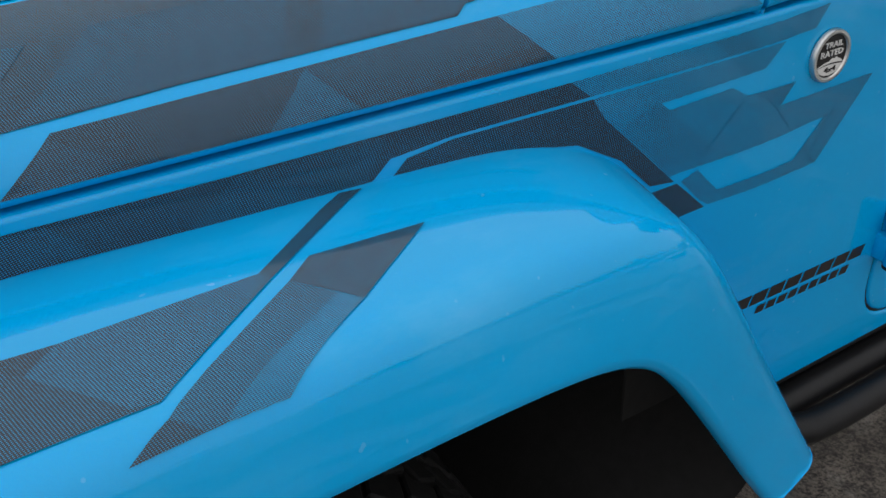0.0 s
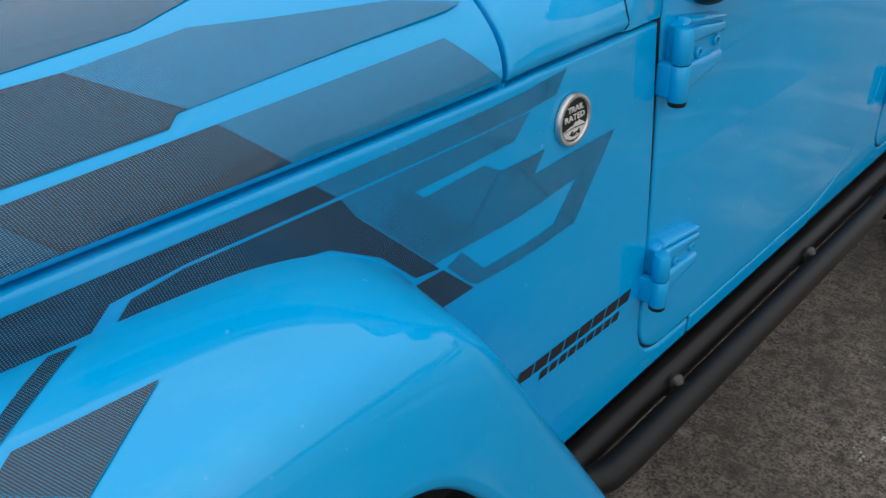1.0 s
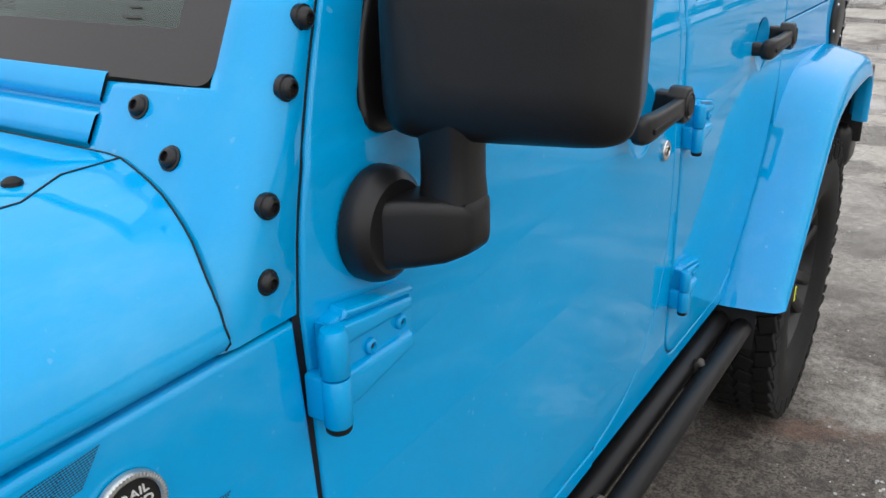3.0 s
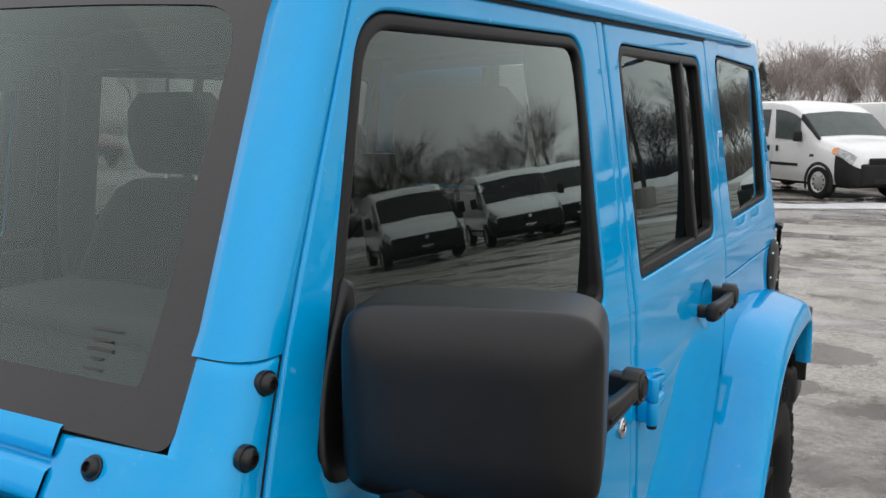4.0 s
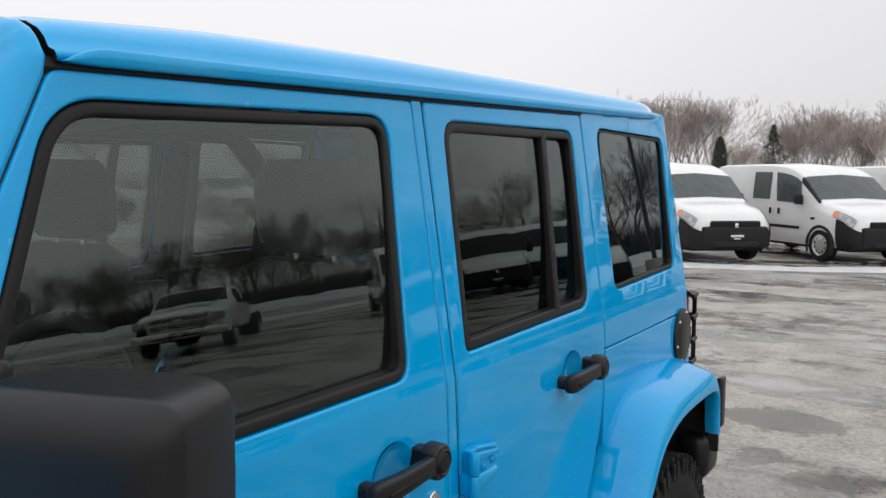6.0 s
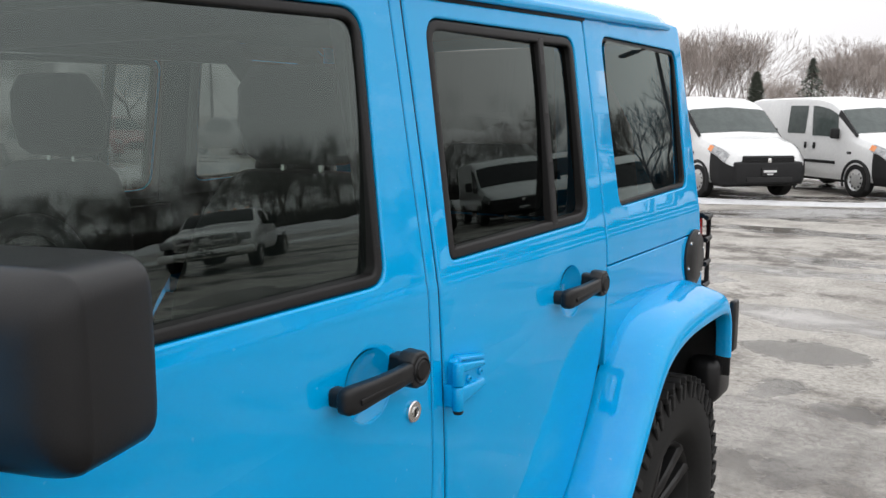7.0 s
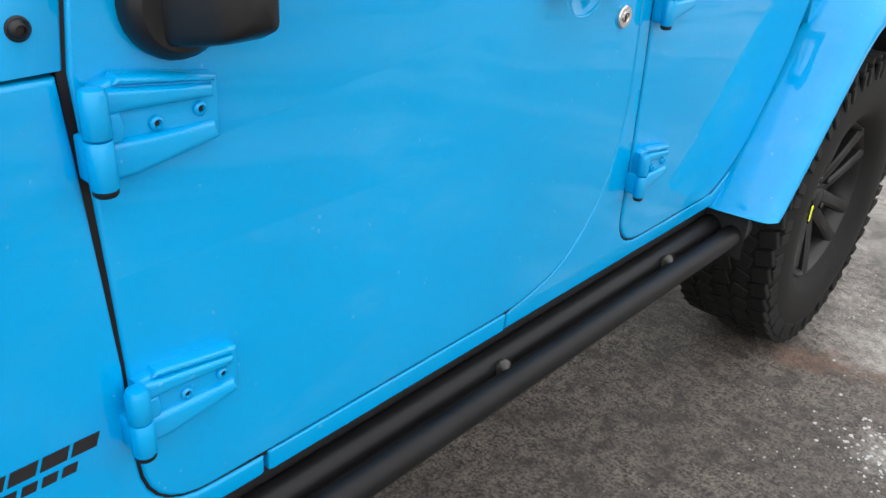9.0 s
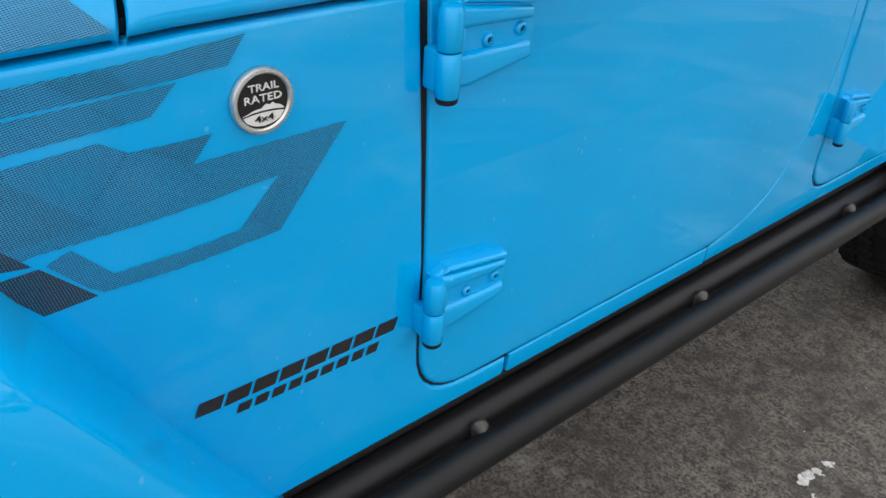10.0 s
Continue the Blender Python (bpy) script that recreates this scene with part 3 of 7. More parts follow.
def hinge(parent, y, z, s, w, h, big):
    """A painted strap hinge: barrel at y, ribbed strap rearwards."""
    x, kw, kh = XS(y, z), w / 0.112, h / 0.088

    def lay(pts):
        return [(y + a * kw, z + b * kh) for a, b in pts]

    ob = part("hinge", mirror_x(raised(lay([(0.004, -0.046), (0.030, -0.046), (0.113, -0.032), (0.113, 0.0275), (0.024, 0.043), (0.004, 0.038)]), x - 0.006, x + 0.0125, 0.0035), s), M_PAINT, parent, "blue painted strap hinge")
    part("strap", mirror_x(raised(lay([(0.0, 0.012), (0.026, 0.013), (0.105, 0.009), (0.105, 0.0225), (0.0, 0.038)]), x, x + 0.0205, 0.005), s), M_PAINT, ob)
    part("strap", mirror_x(raised(lay([(0.0, -0.046), (0.028, -0.046), (0.110, -0.031), (0.105, -0.0125), (0.022, -0.0095), (0.0, -0.009)]), x, x + 0.0200, 0.006), s), M_PAINT, ob)
    part("strap", mirror_x(raised(lay([(0.0, -0.012), (0.018, -0.012), (0.021, 0.0), (0.018, 0.016), (0.0, 0.016)]), x, x + 0.020, 0.003), s), M_PAINT, ob)
    part("strap", mirror_x(raised(lay([(0.014, 0.0365), (0.109, 0.0225), (0.109, 0.0300), (0.020, 0.0455)]), x, x + 0.0175, 0.004), s), M_PAINT, ob)
    for f, g in ((0.050, -0.0035), (0.092, 0.0005)):
        screw(x + 0.0122, y + f * kw, z + g * kh, 0.0075 if big else 0.0068, s, ob)
    top, bot, r = z + 0.042 * kh, z - 0.046 * kh, 0.0125 if big else 0.0100
    part("hinge_barrel", mirror_x(spin([(z, 0.0005), (z, r * 0.94), (z + 0.001, r), (top - 0.006, r), (top - 0.001, r * 0.8), (top, r * 0.45), (top, 0.0005)], 20, "Z", (x + 0.024, y - 0.006, 0)), s), M_PAINT, ob)
    part("hinge_barrel", mirror_x(spin([(bot, 0.0005), (bot, r * 0.9), (bot + 0.002, r), (z - 0.003, r), (z - 0.002, r * 0.94), (z - 0.002, 0.0005)], 20, "Z", (x + 0.024, y - 0.006, 0)), s), M_PAINT, ob)
    part("hinge_bush", mirror_x(spin([(bot - 0.006, 0.0005), (bot - 0.006, r * 0.8), (bot - 0.004, r * 0.92), (bot, r * 0.92)], 20, "Z", (x + 0.024, y - 0.006, 0)), s), M_SEAL, ob, "black bush")
    part("hinge_leaf", mirror_x(block(0.024, 0.015 if big else 0.012, 0.042 * kh, 0.004, (x + 0.009, y - (0.009 if big else 0.006), z - 0.022 * kh)), s), M_PAINT, ob)
    return ob


def handle(parent, y0, y1, z, s):
    """A black grab handle with a push button at its rear end."""
    x = XS(y1, z)
    L = y1 - y0
    path = [(0.0, 0.026, 0.006, 0.0090), (0.0025, 0.0275, 0.0115, 0.0150), (0.008, 0.0295, 0.0150, 0.0190), (0.018, 0.0320, 0.0160, 0.0200), (0.036, 0.0350, 0.0155, 0.0190), (0.060, 0.0370, 0.0145, 0.0172), (L * 0.55, 0.0390, 0.0135, 0.0160), (L - 0.045, 0.040, 0.0130, 0.0152), (L - 0.022, 0.040, 0.0130, 0.0155), (L - 0.004, 0.037, 0.0130, 0.0160)]
    rows = []
    for a, d, hx, hz in path:
        rows.append([(x + d + hx * 0.72 * math.copysign(abs(math.cos(q)) ** 0.5, math.cos(q)), y0 + a, z - 0.010 * max(0.0, 1 - a / (L - 0.03)) + hz * math.copysign(abs(math.sin(q)) ** 0.5, math.sin(q))) for q in [2 * math.pi * (k + 0.5) / 28 for k in range(28)]])
    bm = loft(rows, close=True, caps=True)
    ob = part("handle", mirror_x(bm, s), M_PLASTIC, parent, "black plastic grab handle")
    foot = raised(rounded([(y0 + 0.007, z - 0.024, 0.010), (y0 + 0.034, z - 0.022, 0.010), (y0 + 0.034, z + 0.004, 0.010), (y0 + 0.007, z + 0.004, 0.010)], 4), x - 0.004, x + 0.034, 0.004)
    part("handle_foot", mirror_x(foot, s), M_PLASTIC, ob)
    neck = raised(rounded([(y1 - 0.016, z - 0.016, 0.006), (y1 + 0.014, z - 0.018, 0.008), (y1 + 0.014, z + 0.020, 0.008), (y1 - 0.016, z + 0.020, 0.006)], 4), x - 0.004, x + 0.030, 0.004)
    part("handle_neck", mirror_x(neck, s), M_PLASTIC, ob)
    cup = raised(rounded([(y1 - 0.024, z - 0.021, 0.004), (y1 - 0.012, z - 0.0275, 0.004), (y1 + 0.010, z - 0.0275, 0.005), (y1 + 0.023, z - 0.017, 0.005), (y1 + 0.023, z + 0.017, 0.005), (y1 + 0.010, z + 0.0285, 0.005), (y1 - 0.014, z + 0.0285, 0.005), (y1 - 0.024, z + 0.017, 0.004)], 3), x + 0.021, x + 0.0490, 0.004)
    part("handle_cup", mirror_x(cup, s), M_PLASTIC, ob)
    part("button_collar", mirror_x(spin([(0.047, 0.0215), (0.0505, 0.0205), (0.0515, 0.0190), (0.0490, 0.0165), (0.0460, 0.0165)], 28, "X", (x, y1, z)), s), M_PLASTIC, ob)
    part("push_button", mirror_x(spin([(0.03, 0.0155), (0.0500, 0.0155), (0.0520, 0.0135), (0.0524, 0.0005)], 28, "X", (x, y1, z)), s), M_SEAL, ob, "round black push button")
    groove = block(0.004, L * 0.60, 0.009, 0.0019, (x + 0.0466, y0 + L * 0.44, z - 0.0085), Matrix.Rotation(radians(3.6), 4, "X") @ Matrix.Rotation(radians(-1.2), 4, "Z"))
    part("grip_groove", mirror_x(groove, s), M_SEAL, ob)
    return ob


def window_set(parent, loop, s, material, bead=0.018, yaw=0.0, mid=0.0):
    inner = inset(loop, bead)
    seal = part("window_seal", sheet(inset(loop, 0.0015), [inner], lambda y, z: (XS(y, z) - 0.002, y, z), cb=(1.3, 1.4, 1.5, 1.6), thick=0.022, bev=0.005, s=s), M_SEAL, parent, "black rubber window seal", weighted=True)
    pane = part("window_glass", sheet(inset(loop, bead - 0.008), [], lambda y, z: (glass_x(z) - yaw * (y - mid), y, z), cb=[1.26 + 0.015 * k for k in range(30)], s=s), material, parent, "tinted side window glass")
    pane.visible_shadow = False
    return seal, pane


def build_side(s):
    # front door
    bowl_a, bowl_b = wavy_bowl(1.746, 1.102), wavy_bowl(2.448, 1.122)
    da = part("front_door", sheet(DOOR_A, [WIN_A, bowl_a], skin, cb=BELT_CUTS, thick=0.028, bev=0.0045, s=s, seg=3), M_PAINT, jeep, "blue front door with black-framed window", weighted=True)
    db = part("rear_door", sheet(DOOR_B, [WIN_B, bowl_b], skin, cb=BELT_CUTS, thick=0.028, bev=0.0045, s=s, seg=3), M_PAINT, jeep, "blue rear door with dark privacy window", weighted=True)
    part("finger_dish", dish(1.746, 1.102, s), M_PAINT, da)
    part("finger_dish", dish(2.448, 1.122, s), M_PAINT, db)
    window_set(da, WIN_A, s, M_GLASS)
    window_set(db, WIN_B, s, M_PRIVACY, 0.021, 0.022, 2.28)
    part("window_divider", sheet(rounded([(2.383, 1.27, 0), (2.408, 1.27, 0), (2.436, 1.655, 0), (2.412, 1.655, 0)]), [], lambda y, z: (XS(y, z) - 0.001, y, z), cb=(1.3, 1.4, 1.5, 1.6), thick=0.020, bev=0.004, s=s), M_SEAL, db, "black window divider bar", weighted=True)
    handle(jeep, 1.648, 1.812, 1.118, s)
    handle(jeep, 2.356, 2.520, 1.132, s)
    lock = part("key_lock", mirror_x(spin([(-0.002, 0.0175), (0.004, 0.0175), (0.0055, 0.016), (0.0055, 0.0005)], 28, "X", (XS(1.853, 1.032), 1.853, 1.032)), s), M_STEEL, jeep, "round steel key lock")
    part("key_slot", mirror_x(block(0.002, 0.003, 0.014, 0.0008, (XS(1.853, 1.032) + 0.0058, 1.853, 1.032)), s), M_SEAL, lock)
    part("lock_tumbler", mirror_x(spin([(0.005, 0.0085), (0.0068, 0.0085), (0.0072, 0.0075), (0.0062, 0.0068)], 20, "X", (XS(1.853, 1.032), 1.853, 1.032)), s), M_STEEL, lock)
    hinge(jeep, 1.001, 1.051, s, 0.121, 0.090, True)
    hinge(jeep, 1.000, 0.751, s, 0.119, 0.082, True)
    hinge(jeep, 1.957, 1.052, s, 0.100, 0.082, False)
    hinge(jeep, 1.958, 0.749, s, 0.100, 0.080, False)
    # corner sail of the front window
    part("window_sail", sheet(rounded([(1.086, 1.224, 0.03), (1.150, 1.220, 0.012), (1.158, 1.29, 0.02), (1.168, 1.385, 0.006), (1.154, 1.392, 0.006), (1.096, 1.292, 0.03)]), [], skin_at(0.004), cb=(1.24, 1.3, 1.4, 1.5), thick=0.02, bev=0.006, s=s), M_PLASTIC, da, "black plastic corner sail", weighted=True)
    # fender and rocker skin
    around_a, around_b = inset(DOOR_A, -0.0036), inset(DOOR_B, -0.0036)
    low_front = strip(around_a, 0.9, 1.158, 0.5, 1.099)
    fender = [(-0.78, ZS(-0.78) - 0.006)] + [(y, ZS(y) - 0.006) for y in np.linspace(-0.6, 0.95, 24)] + [(0.980, 1.099)] + low_front + [(1.158, 0.583), (1.158, 0.556), (1.15, 0.553), (0.80, 0.553), (0.73, 0.60), (0.64, 0.75), (0.55, 0.90), (0.50, 0.96), (-0.78, 0.95)]
    fd = part("fender", sheet(fender, [], skin, ca=[-0.6 + 0.07 * k for k in range(22)], cb=BELT_CUTS, thick=0.03, bev=0.006, s=s, seg=4), M_PAINT, jeep, "blue fender panel behind the front wheel", weighted=True)
    part("rocker_panel", sheet(rounded([(1.164, 0.554, 0.003), (1.632, 0.554, 0.003), (1.632, 0.5860, 0.003), (1.164, 0.5860, 0.003)], 2), [], skin, thick=0.03, bev=0.003, s=s), M_PAINT, jeep, weighted=True)
    b_front = strip(around_a, 1.638, 1.96, 0.5, ZR(1.9) - 0.014)
    b_rear = strip(around_b, 1.90, 2.33, 0.5, 1.22)
    b_rear = sorted(b_rear, key=lambda p: (p[1] < 0.63, -p[1] if p[1] >= 0.63 else p[0]))
    b_front = sorted(b_front, key=lambda p: (p[1] > 0.60, p[1] if p[1] > 0.60 else p[0]))
    pillar = [(1.638, 0.554), (1.638, 0.5825)] + b_front + [(1.9045, ZR(1.9) - 0.008), (1.934, ZR(1.93) - 0.008)] + b_rear + [(2.34, 0.583), (2.45, 0.64), (2.45, 0.554)]
    part("door_pillar", sheet(pillar, [], skin_at(-0.0015), cb=BELT_CUTS, thick=0.03, bev=0.004, s=s), M_PAINT, jeep, weighted=True)
    # black strip laid in the door gaps in place of their shade
    for loop in (DOOR_A, DOOR_B):
        part("gap_shade", sheet(inset(loop, -0.009), [inset(loop, 0.005)], skin_at(-0.0042), cb=BELT_CUTS + (1.3, 1.4, 1.5, 1.6)), M_SEAL, jeep) if s > 0 else None
    # rear quarter and hardtop side
    quarter = rounded([(2.656, 1.1448, 0.004), (3.392, 1.1448, 0.01), (3.410, 1.05, 0), (3.410, 0.72, 0.01), (3.36, 0.72, 0.01), (3.34, 0.90, 0.05), (3.22, 0.975, 0.08), (2.78, 0.975, 0.08), (2.64, 0.90, 0.02), (2.642, 0.99, 0.02)], 5)
    qp = part("rear_quarter", sheet(quarter, [], skin, ca=(2.8, 3.0, 3.2, 3.3), cb=BELT_CUTS, thick=0.03, bev=0.0035, s=s, seg=3), M_PAINT, jeep, weighted=True)
    top = rounded([(2.654, 1.1480, 0.004), (3.385, 1.1480, 0.01), (3.372, 1.4, 0), (3.345, ZR(3.34) + 0.004, 0.02), (2.651, ZR(2.65) + 0.004, 0.006)], 4)
    ht = part("hardtop_side", sheet(top, [WIN_C], skin, ca=(2.8, 3.0, 3.2), cb=BELT_CUTS + (1.3, 1.4, 1.5, 1.6), thick=0.03, bev=0.0035, s=s, seg=3), M_PAINT, jeep, "blue hardtop side with dark rear window", weighted=True)
    part("window_seal", sheet(inset(WIN_C, 0.001), [inset(WIN_C, 0.012)], lambda y, z: (XS(y, z) - 0.006, y, z), cb=(1.3, 1.4, 1.5, 1.6), thick=0.015, bev=0.003, s=s), M_SEAL, ht, weighted=True)
    pane = part("window_glass", sheet(inset(WIN_C, 0.010), [], lambda y, z: (0.7315 - 0.126 * (z - 1.48) - 0.022 * (y - 3.02), y, z), cb=[1.28 + 0.03 * k for k in range(14)], s=s), M_PRIVACY, ht, "dark privacy window glass")
    pane.visible_shadow = False
    part("tail_corner", loft([[(s * (XS(3.35, z) - 0.004), 3.345 + (0.04 if z < 1.145 else 0.040 - 0.055 * (z - 1.145)), z), (s * (XS(3.35, z) - 0.008), 3.385 + (0.03 if z < 1.145 else 0.03 - 0.07 * (z - 1.145)), z), (s * (XS(3.35, z) - 0.04), 3.43 - 0.07 * max(0, z - 1.145), z), (s * 0.2, 3.45 - 0.07 * max(0, z - 1.145), z)] for z in (0.7, 0.9, 1.14, 1.15, 1.4, 1.6, 1.70, 1.735)], flip=(s > 0)), M_PAINT, jeep)
    part("door_lining", sheet(inset(DOOR_A, 0.004), [inset(WIN_A, -0.002)], skin_at(-0.030), cb=BELT_CUTS + (1.3, 1.4, 1.5, 1.6), s=s), M_CABIN, jeep)
    part("door_lining", sheet(inset(DOOR_B, 0.004), [inset(WIN_B, -0.002)], skin_at(-0.030), cb=BELT_CUTS + (1.3, 1.4, 1.5, 1.6), s=s), M_CABIN, jeep)
    part("hardtop_lining", sheet(inset(top, 0.004), [inset(WIN_C, -0.002)], skin_at(-0.032), cb=BELT_CUTS + (1.3, 1.4, 1.5, 1.6), s=s), M_CABIN, jeep)
    # black sheets behind the gaps, standing in for the shaded cavity
    part("inner_panel", sheet([(0.60, 0.57), (2.40, 0.57), (2.62, 0.97), (2.66, 0.97), (3.36, 0.99), (3.36, 1.235), (1.03, 1.235), (0.92, 1.08), (0.60, 1.06)], [], lambda y, z: (XS(y, min(z, 1.2)) - 0.034, y, z), thick=0.004, s=s), M_DARK, jeep)
    part("pillar_gap_shade", sheet([(1.885, 1.2), (1.955, 1.2), (1.955, ZR(1.95) - 0.012), (1.885, ZR(1.9) - 0.012)], [], skin_at(-0.032), cb=(1.24, 1.4, 1.55), thick=0.004, s=s), M_DARK, jeep)
    part("pillar_gap_shade", sheet([(2.60, 1.1), (2.70, 1.1), (2.70, ZR(2.7) - 0.012), (2.60, ZR(2.6) - 0.012)], [], skin_at(-0.032), cb=(1.2, 1.24, 1.4, 1.55), thick=0.004, s=s), M_DARK, jeep)
    part("pillar_gap_shade", sheet([(0.95, 1.03), (1.07, 1.03), (1.10, 1.30), (1.27, 1.64), (1.27, ZR(1.25) - 0.012), (1.21, ZR(1.25) - 0.012), (0.99, 1.25)], [], skin_at(-0.017), cb=(1.2, 1.24, 1.4, 1.55), thick=0.004, s=s), M_DARK, jeep)
    # side step: inner and outer tube with mounts
    step = part("side_step", pipe([(s * 0.778, 0.80, 0.497), (s * 0.778, 2.42, 0.497), (s * 0.776, 2.45, 0.497), (s * 0.765, 2.47, 0.497)], 0.0245, 20), M_TUBE, jeep, "black tubular side step")
    part("step_tube", pipe([(s * 0.77, 0.80, 0.485), (s * 0.81, 0.83, 0.488), (s * 0.828, 0.87, 0.49), (s * 0.831, 0.92, 0.49), (s * 0.831, 2.39, 0.49), (s * 0.830, 2.42, 0.49), (s * 0.824, 2.443, 0.49), (s * 0.810, 2.458, 0.49), (s * 0.775, 2.464, 0.49)], 0.0235, 20), M_TUBE, step)
    for y in (1.100, 1.612, 2.136):
        part("step_mount", block(0.06, 0.034, 0.012, 0.004, (s * 0.805, y, 0.484)), M_TUBE, step)
        bm = pipe([(s * 0.800, y, 0.490), (s * 0.805, y - 0.002, 0.506), (s * 0.811, y - 0.006, 0.511), (s * 0.819, y - 0.010, 0.508)], [0.0145, 0.0140, 0.0115, 0.005], 10)
        part("mount_bolt", bm, M_ZINC, step, "weathered mounting bolt")
    return da, db, fd, qp


door_a, door_b, fender_l, quarter_l = build_side(1)
build_side(-1)

# hood and cowl
PU = (0.0, 0.003, 0.009, 0.020, 0.045, 0.09, 0.15, 0.197, 0.199, 0.25, 0.40)
PZ = (1.112, 1.125, 1.140, 1.155, 1.178, 1.203, 1.222, 1.2296, 1.2299, 1.238, 1.250)


def hood_u(hz):
    return float(np.interp(hz, PZ, PU))


def hood_pt(y, hz, d=0.0):
    """Point of the hood at y; hz: height on its section."""
    dz = ZS(y) - 1.106
    u = hood_u(hz)
    e = 0.002
    du, dh = (hood_u(hz + e) - hood_u(hz - e)), 2 * e
    nrm = Vector((dh, 0, du)).normalized()
    return (XS(y, 1.0) - u + nrm.x * d, y, hz + dz + nrm.z * d)


def section_rows(ys, edge, s_all=True):
    rows = []
    for y in ys:
        r = []
        x0 = XS(y, 1.0)
        dz = ZS(y) - 1.106
        fine = []
        for i in range(len(PU) - 1):
            for k in range(3):
                t = k / 3
                fine.append((PU[i] * (1 - t) + PU[i + 1] * t, PZ[i] * (1 - t) + PZ[i + 1] * t))
        fine.append((PU[-1], PZ[-1]))
        fine = [(0.016, 1.104)] + [(0.004, 1.1065)] + fine
        sm = [fine[0], fine[1]]
        for i in range(2, len(fine) - 1):
            sm.append(((fine[i - 1][0] + fine[i][0] * 2 + fine[i + 1][0]) / 4, (fine[i - 1][1] + fine[i][1] * 2 + fine[i + 1][1]) / 4))
        sm.append(fine[-1])
        half = [(x0 - u, edge(y, z), z + dz) for u, z in sm]
        mid = [(x * k, edge(y, 1.255), 1.256 + dz - 0.006 * k * k) for k in (0.30, 0.15) for x in (x0,)]
        line = half + mid
        r = line + [(0.0, line[-1][1], 1.257 + dz)] + [(-x, yy, z) for x, yy, z in line[::-1]]
        rows.append(r)
    return rows


def hood_rear(y, z):
    return y + (0.012 * (min(z, 1.18) - 1.112) / 0.07 + 0.02 * max(0, z - 1.18) / 0.07) * max(0.0, (y - 0.5) / 0.195)


def cowl_end(z):
    """Where the cowl panel meets the windshield bracket and the strip below the glass."""
    u = hood_u(z)
    if u > 0.149:
        return YW(1.222) - 0.004
    return YW(z) + float(np.interp(u, (0.0, 0.003, 0.010, 0.022, 0.036, 0.12, 0.149), (0.019, 0.010, 0.002, -0.003, -0.004, -0.003, -0.004)))


def cowl_edge(y, z):
    lo = hood_rear(0.695, z) + 0.010
    t = (y - 0.705) / 0.205
    return lo * (1 - t) + cowl_end(z) * t


hood = part("hood", loft(section_rows(list(np.linspace(-0.85, 0.5, 28)) + list(np.linspace(0.53, 0.688, 6)) + [0.695], hood_rear)), M_PAINT, jeep, "blue hood with black halftone graphic")
lip_rows = []
for r in section_rows([0.695], hood_rear):
    lip_rows = [r, [(x * 0.996, y + 0.003, z - 0.004) for x, y, z in r], [(x * 0.985, y + 0.002, z - 0.03) for x, y, z in r]]
part("hood_edge", loft(lip_rows), M_PAINT, hood)
cowl_rows = section_rows([0.705, 0.712, 0.74, 0.78, 0.82, 0.86, 0.89, 0.91], cowl_edge)
for r, y in zip(cowl_rows, (0.705, 0.712, 0.74, 0.78, 0.82, 0.86, 0.89, 0.91)):
    k = min(1.0, max(0.0, (y - 0.715) / 0.13))
    k = k * k * (3 - 2 * k)
    r[:] = [(a, b, c + (min(c, 1.2225) - c) * k) for a, b, c in r]
cr0 = cowl_rows[0]
cowl = part("cowl", loft([[(x * 0.985, y + 0.002, z - 0.03) for x, y, z in cr0], [(x * 0.997, y - 0.002, z - 0.004) for x, y, z in cr0]] + cowl_rows), M_PAINT, jeep, "blue cowl panel ahead of the windshield")
part("cowl_gap", loft([[(x * 0.96, y - 0.03, z - 0.02) for x, y, z in cr0], [(x * 0.96, y + 0.02, z - 0.025) for x, y, z in cr0]]), M_DARK, jeep)
near = [min(range(len(r) // 2), key=lambda i: abs(r[i][0] - (0.642 + 0.12 * (0.95 - r[i][1])))) for r in cowl_rows]
for s in (1, -1):
    part("cowl_panel_seam", pipe([(s * r[i][0], r[i][1], r[i][2] + 0.0002) for r, i in zip(cowl_rows[2:], near[2:])], 0.0009, 6), M_SEAL, cowl)
part("cowl_seam", pipe([(x * 1.0005, y - 0.0005, z + 0.0002) for x, y, z in cowl_rows[-1][1:-1]], 0.0009, 6), M_SEAL, cowl)
for s in (1, -1):
    part("cowl_seam_liner", loft([[(s * (XS(y, 1.0) - 0.03), y, ZS(y) - 0.03), (s * (XS(y, 1.0) - 0.013), y, ZS(y) + 0.012)] for y in np.linspace(-0.8, 0.97, 20)]), M_DARK, jeep)

# windshield frame
DF = sorted((b, a) for a, b in DOOR_A if a < 1.30 and 1.05 < b)


def door_front(z):
    """The front door's leading edge."""
    return float(np.interp(min(z, 1.66), [q[0] for q in DF], [q[1] for q in DF])) + 0.54 * max(0.0, z - 1.66)


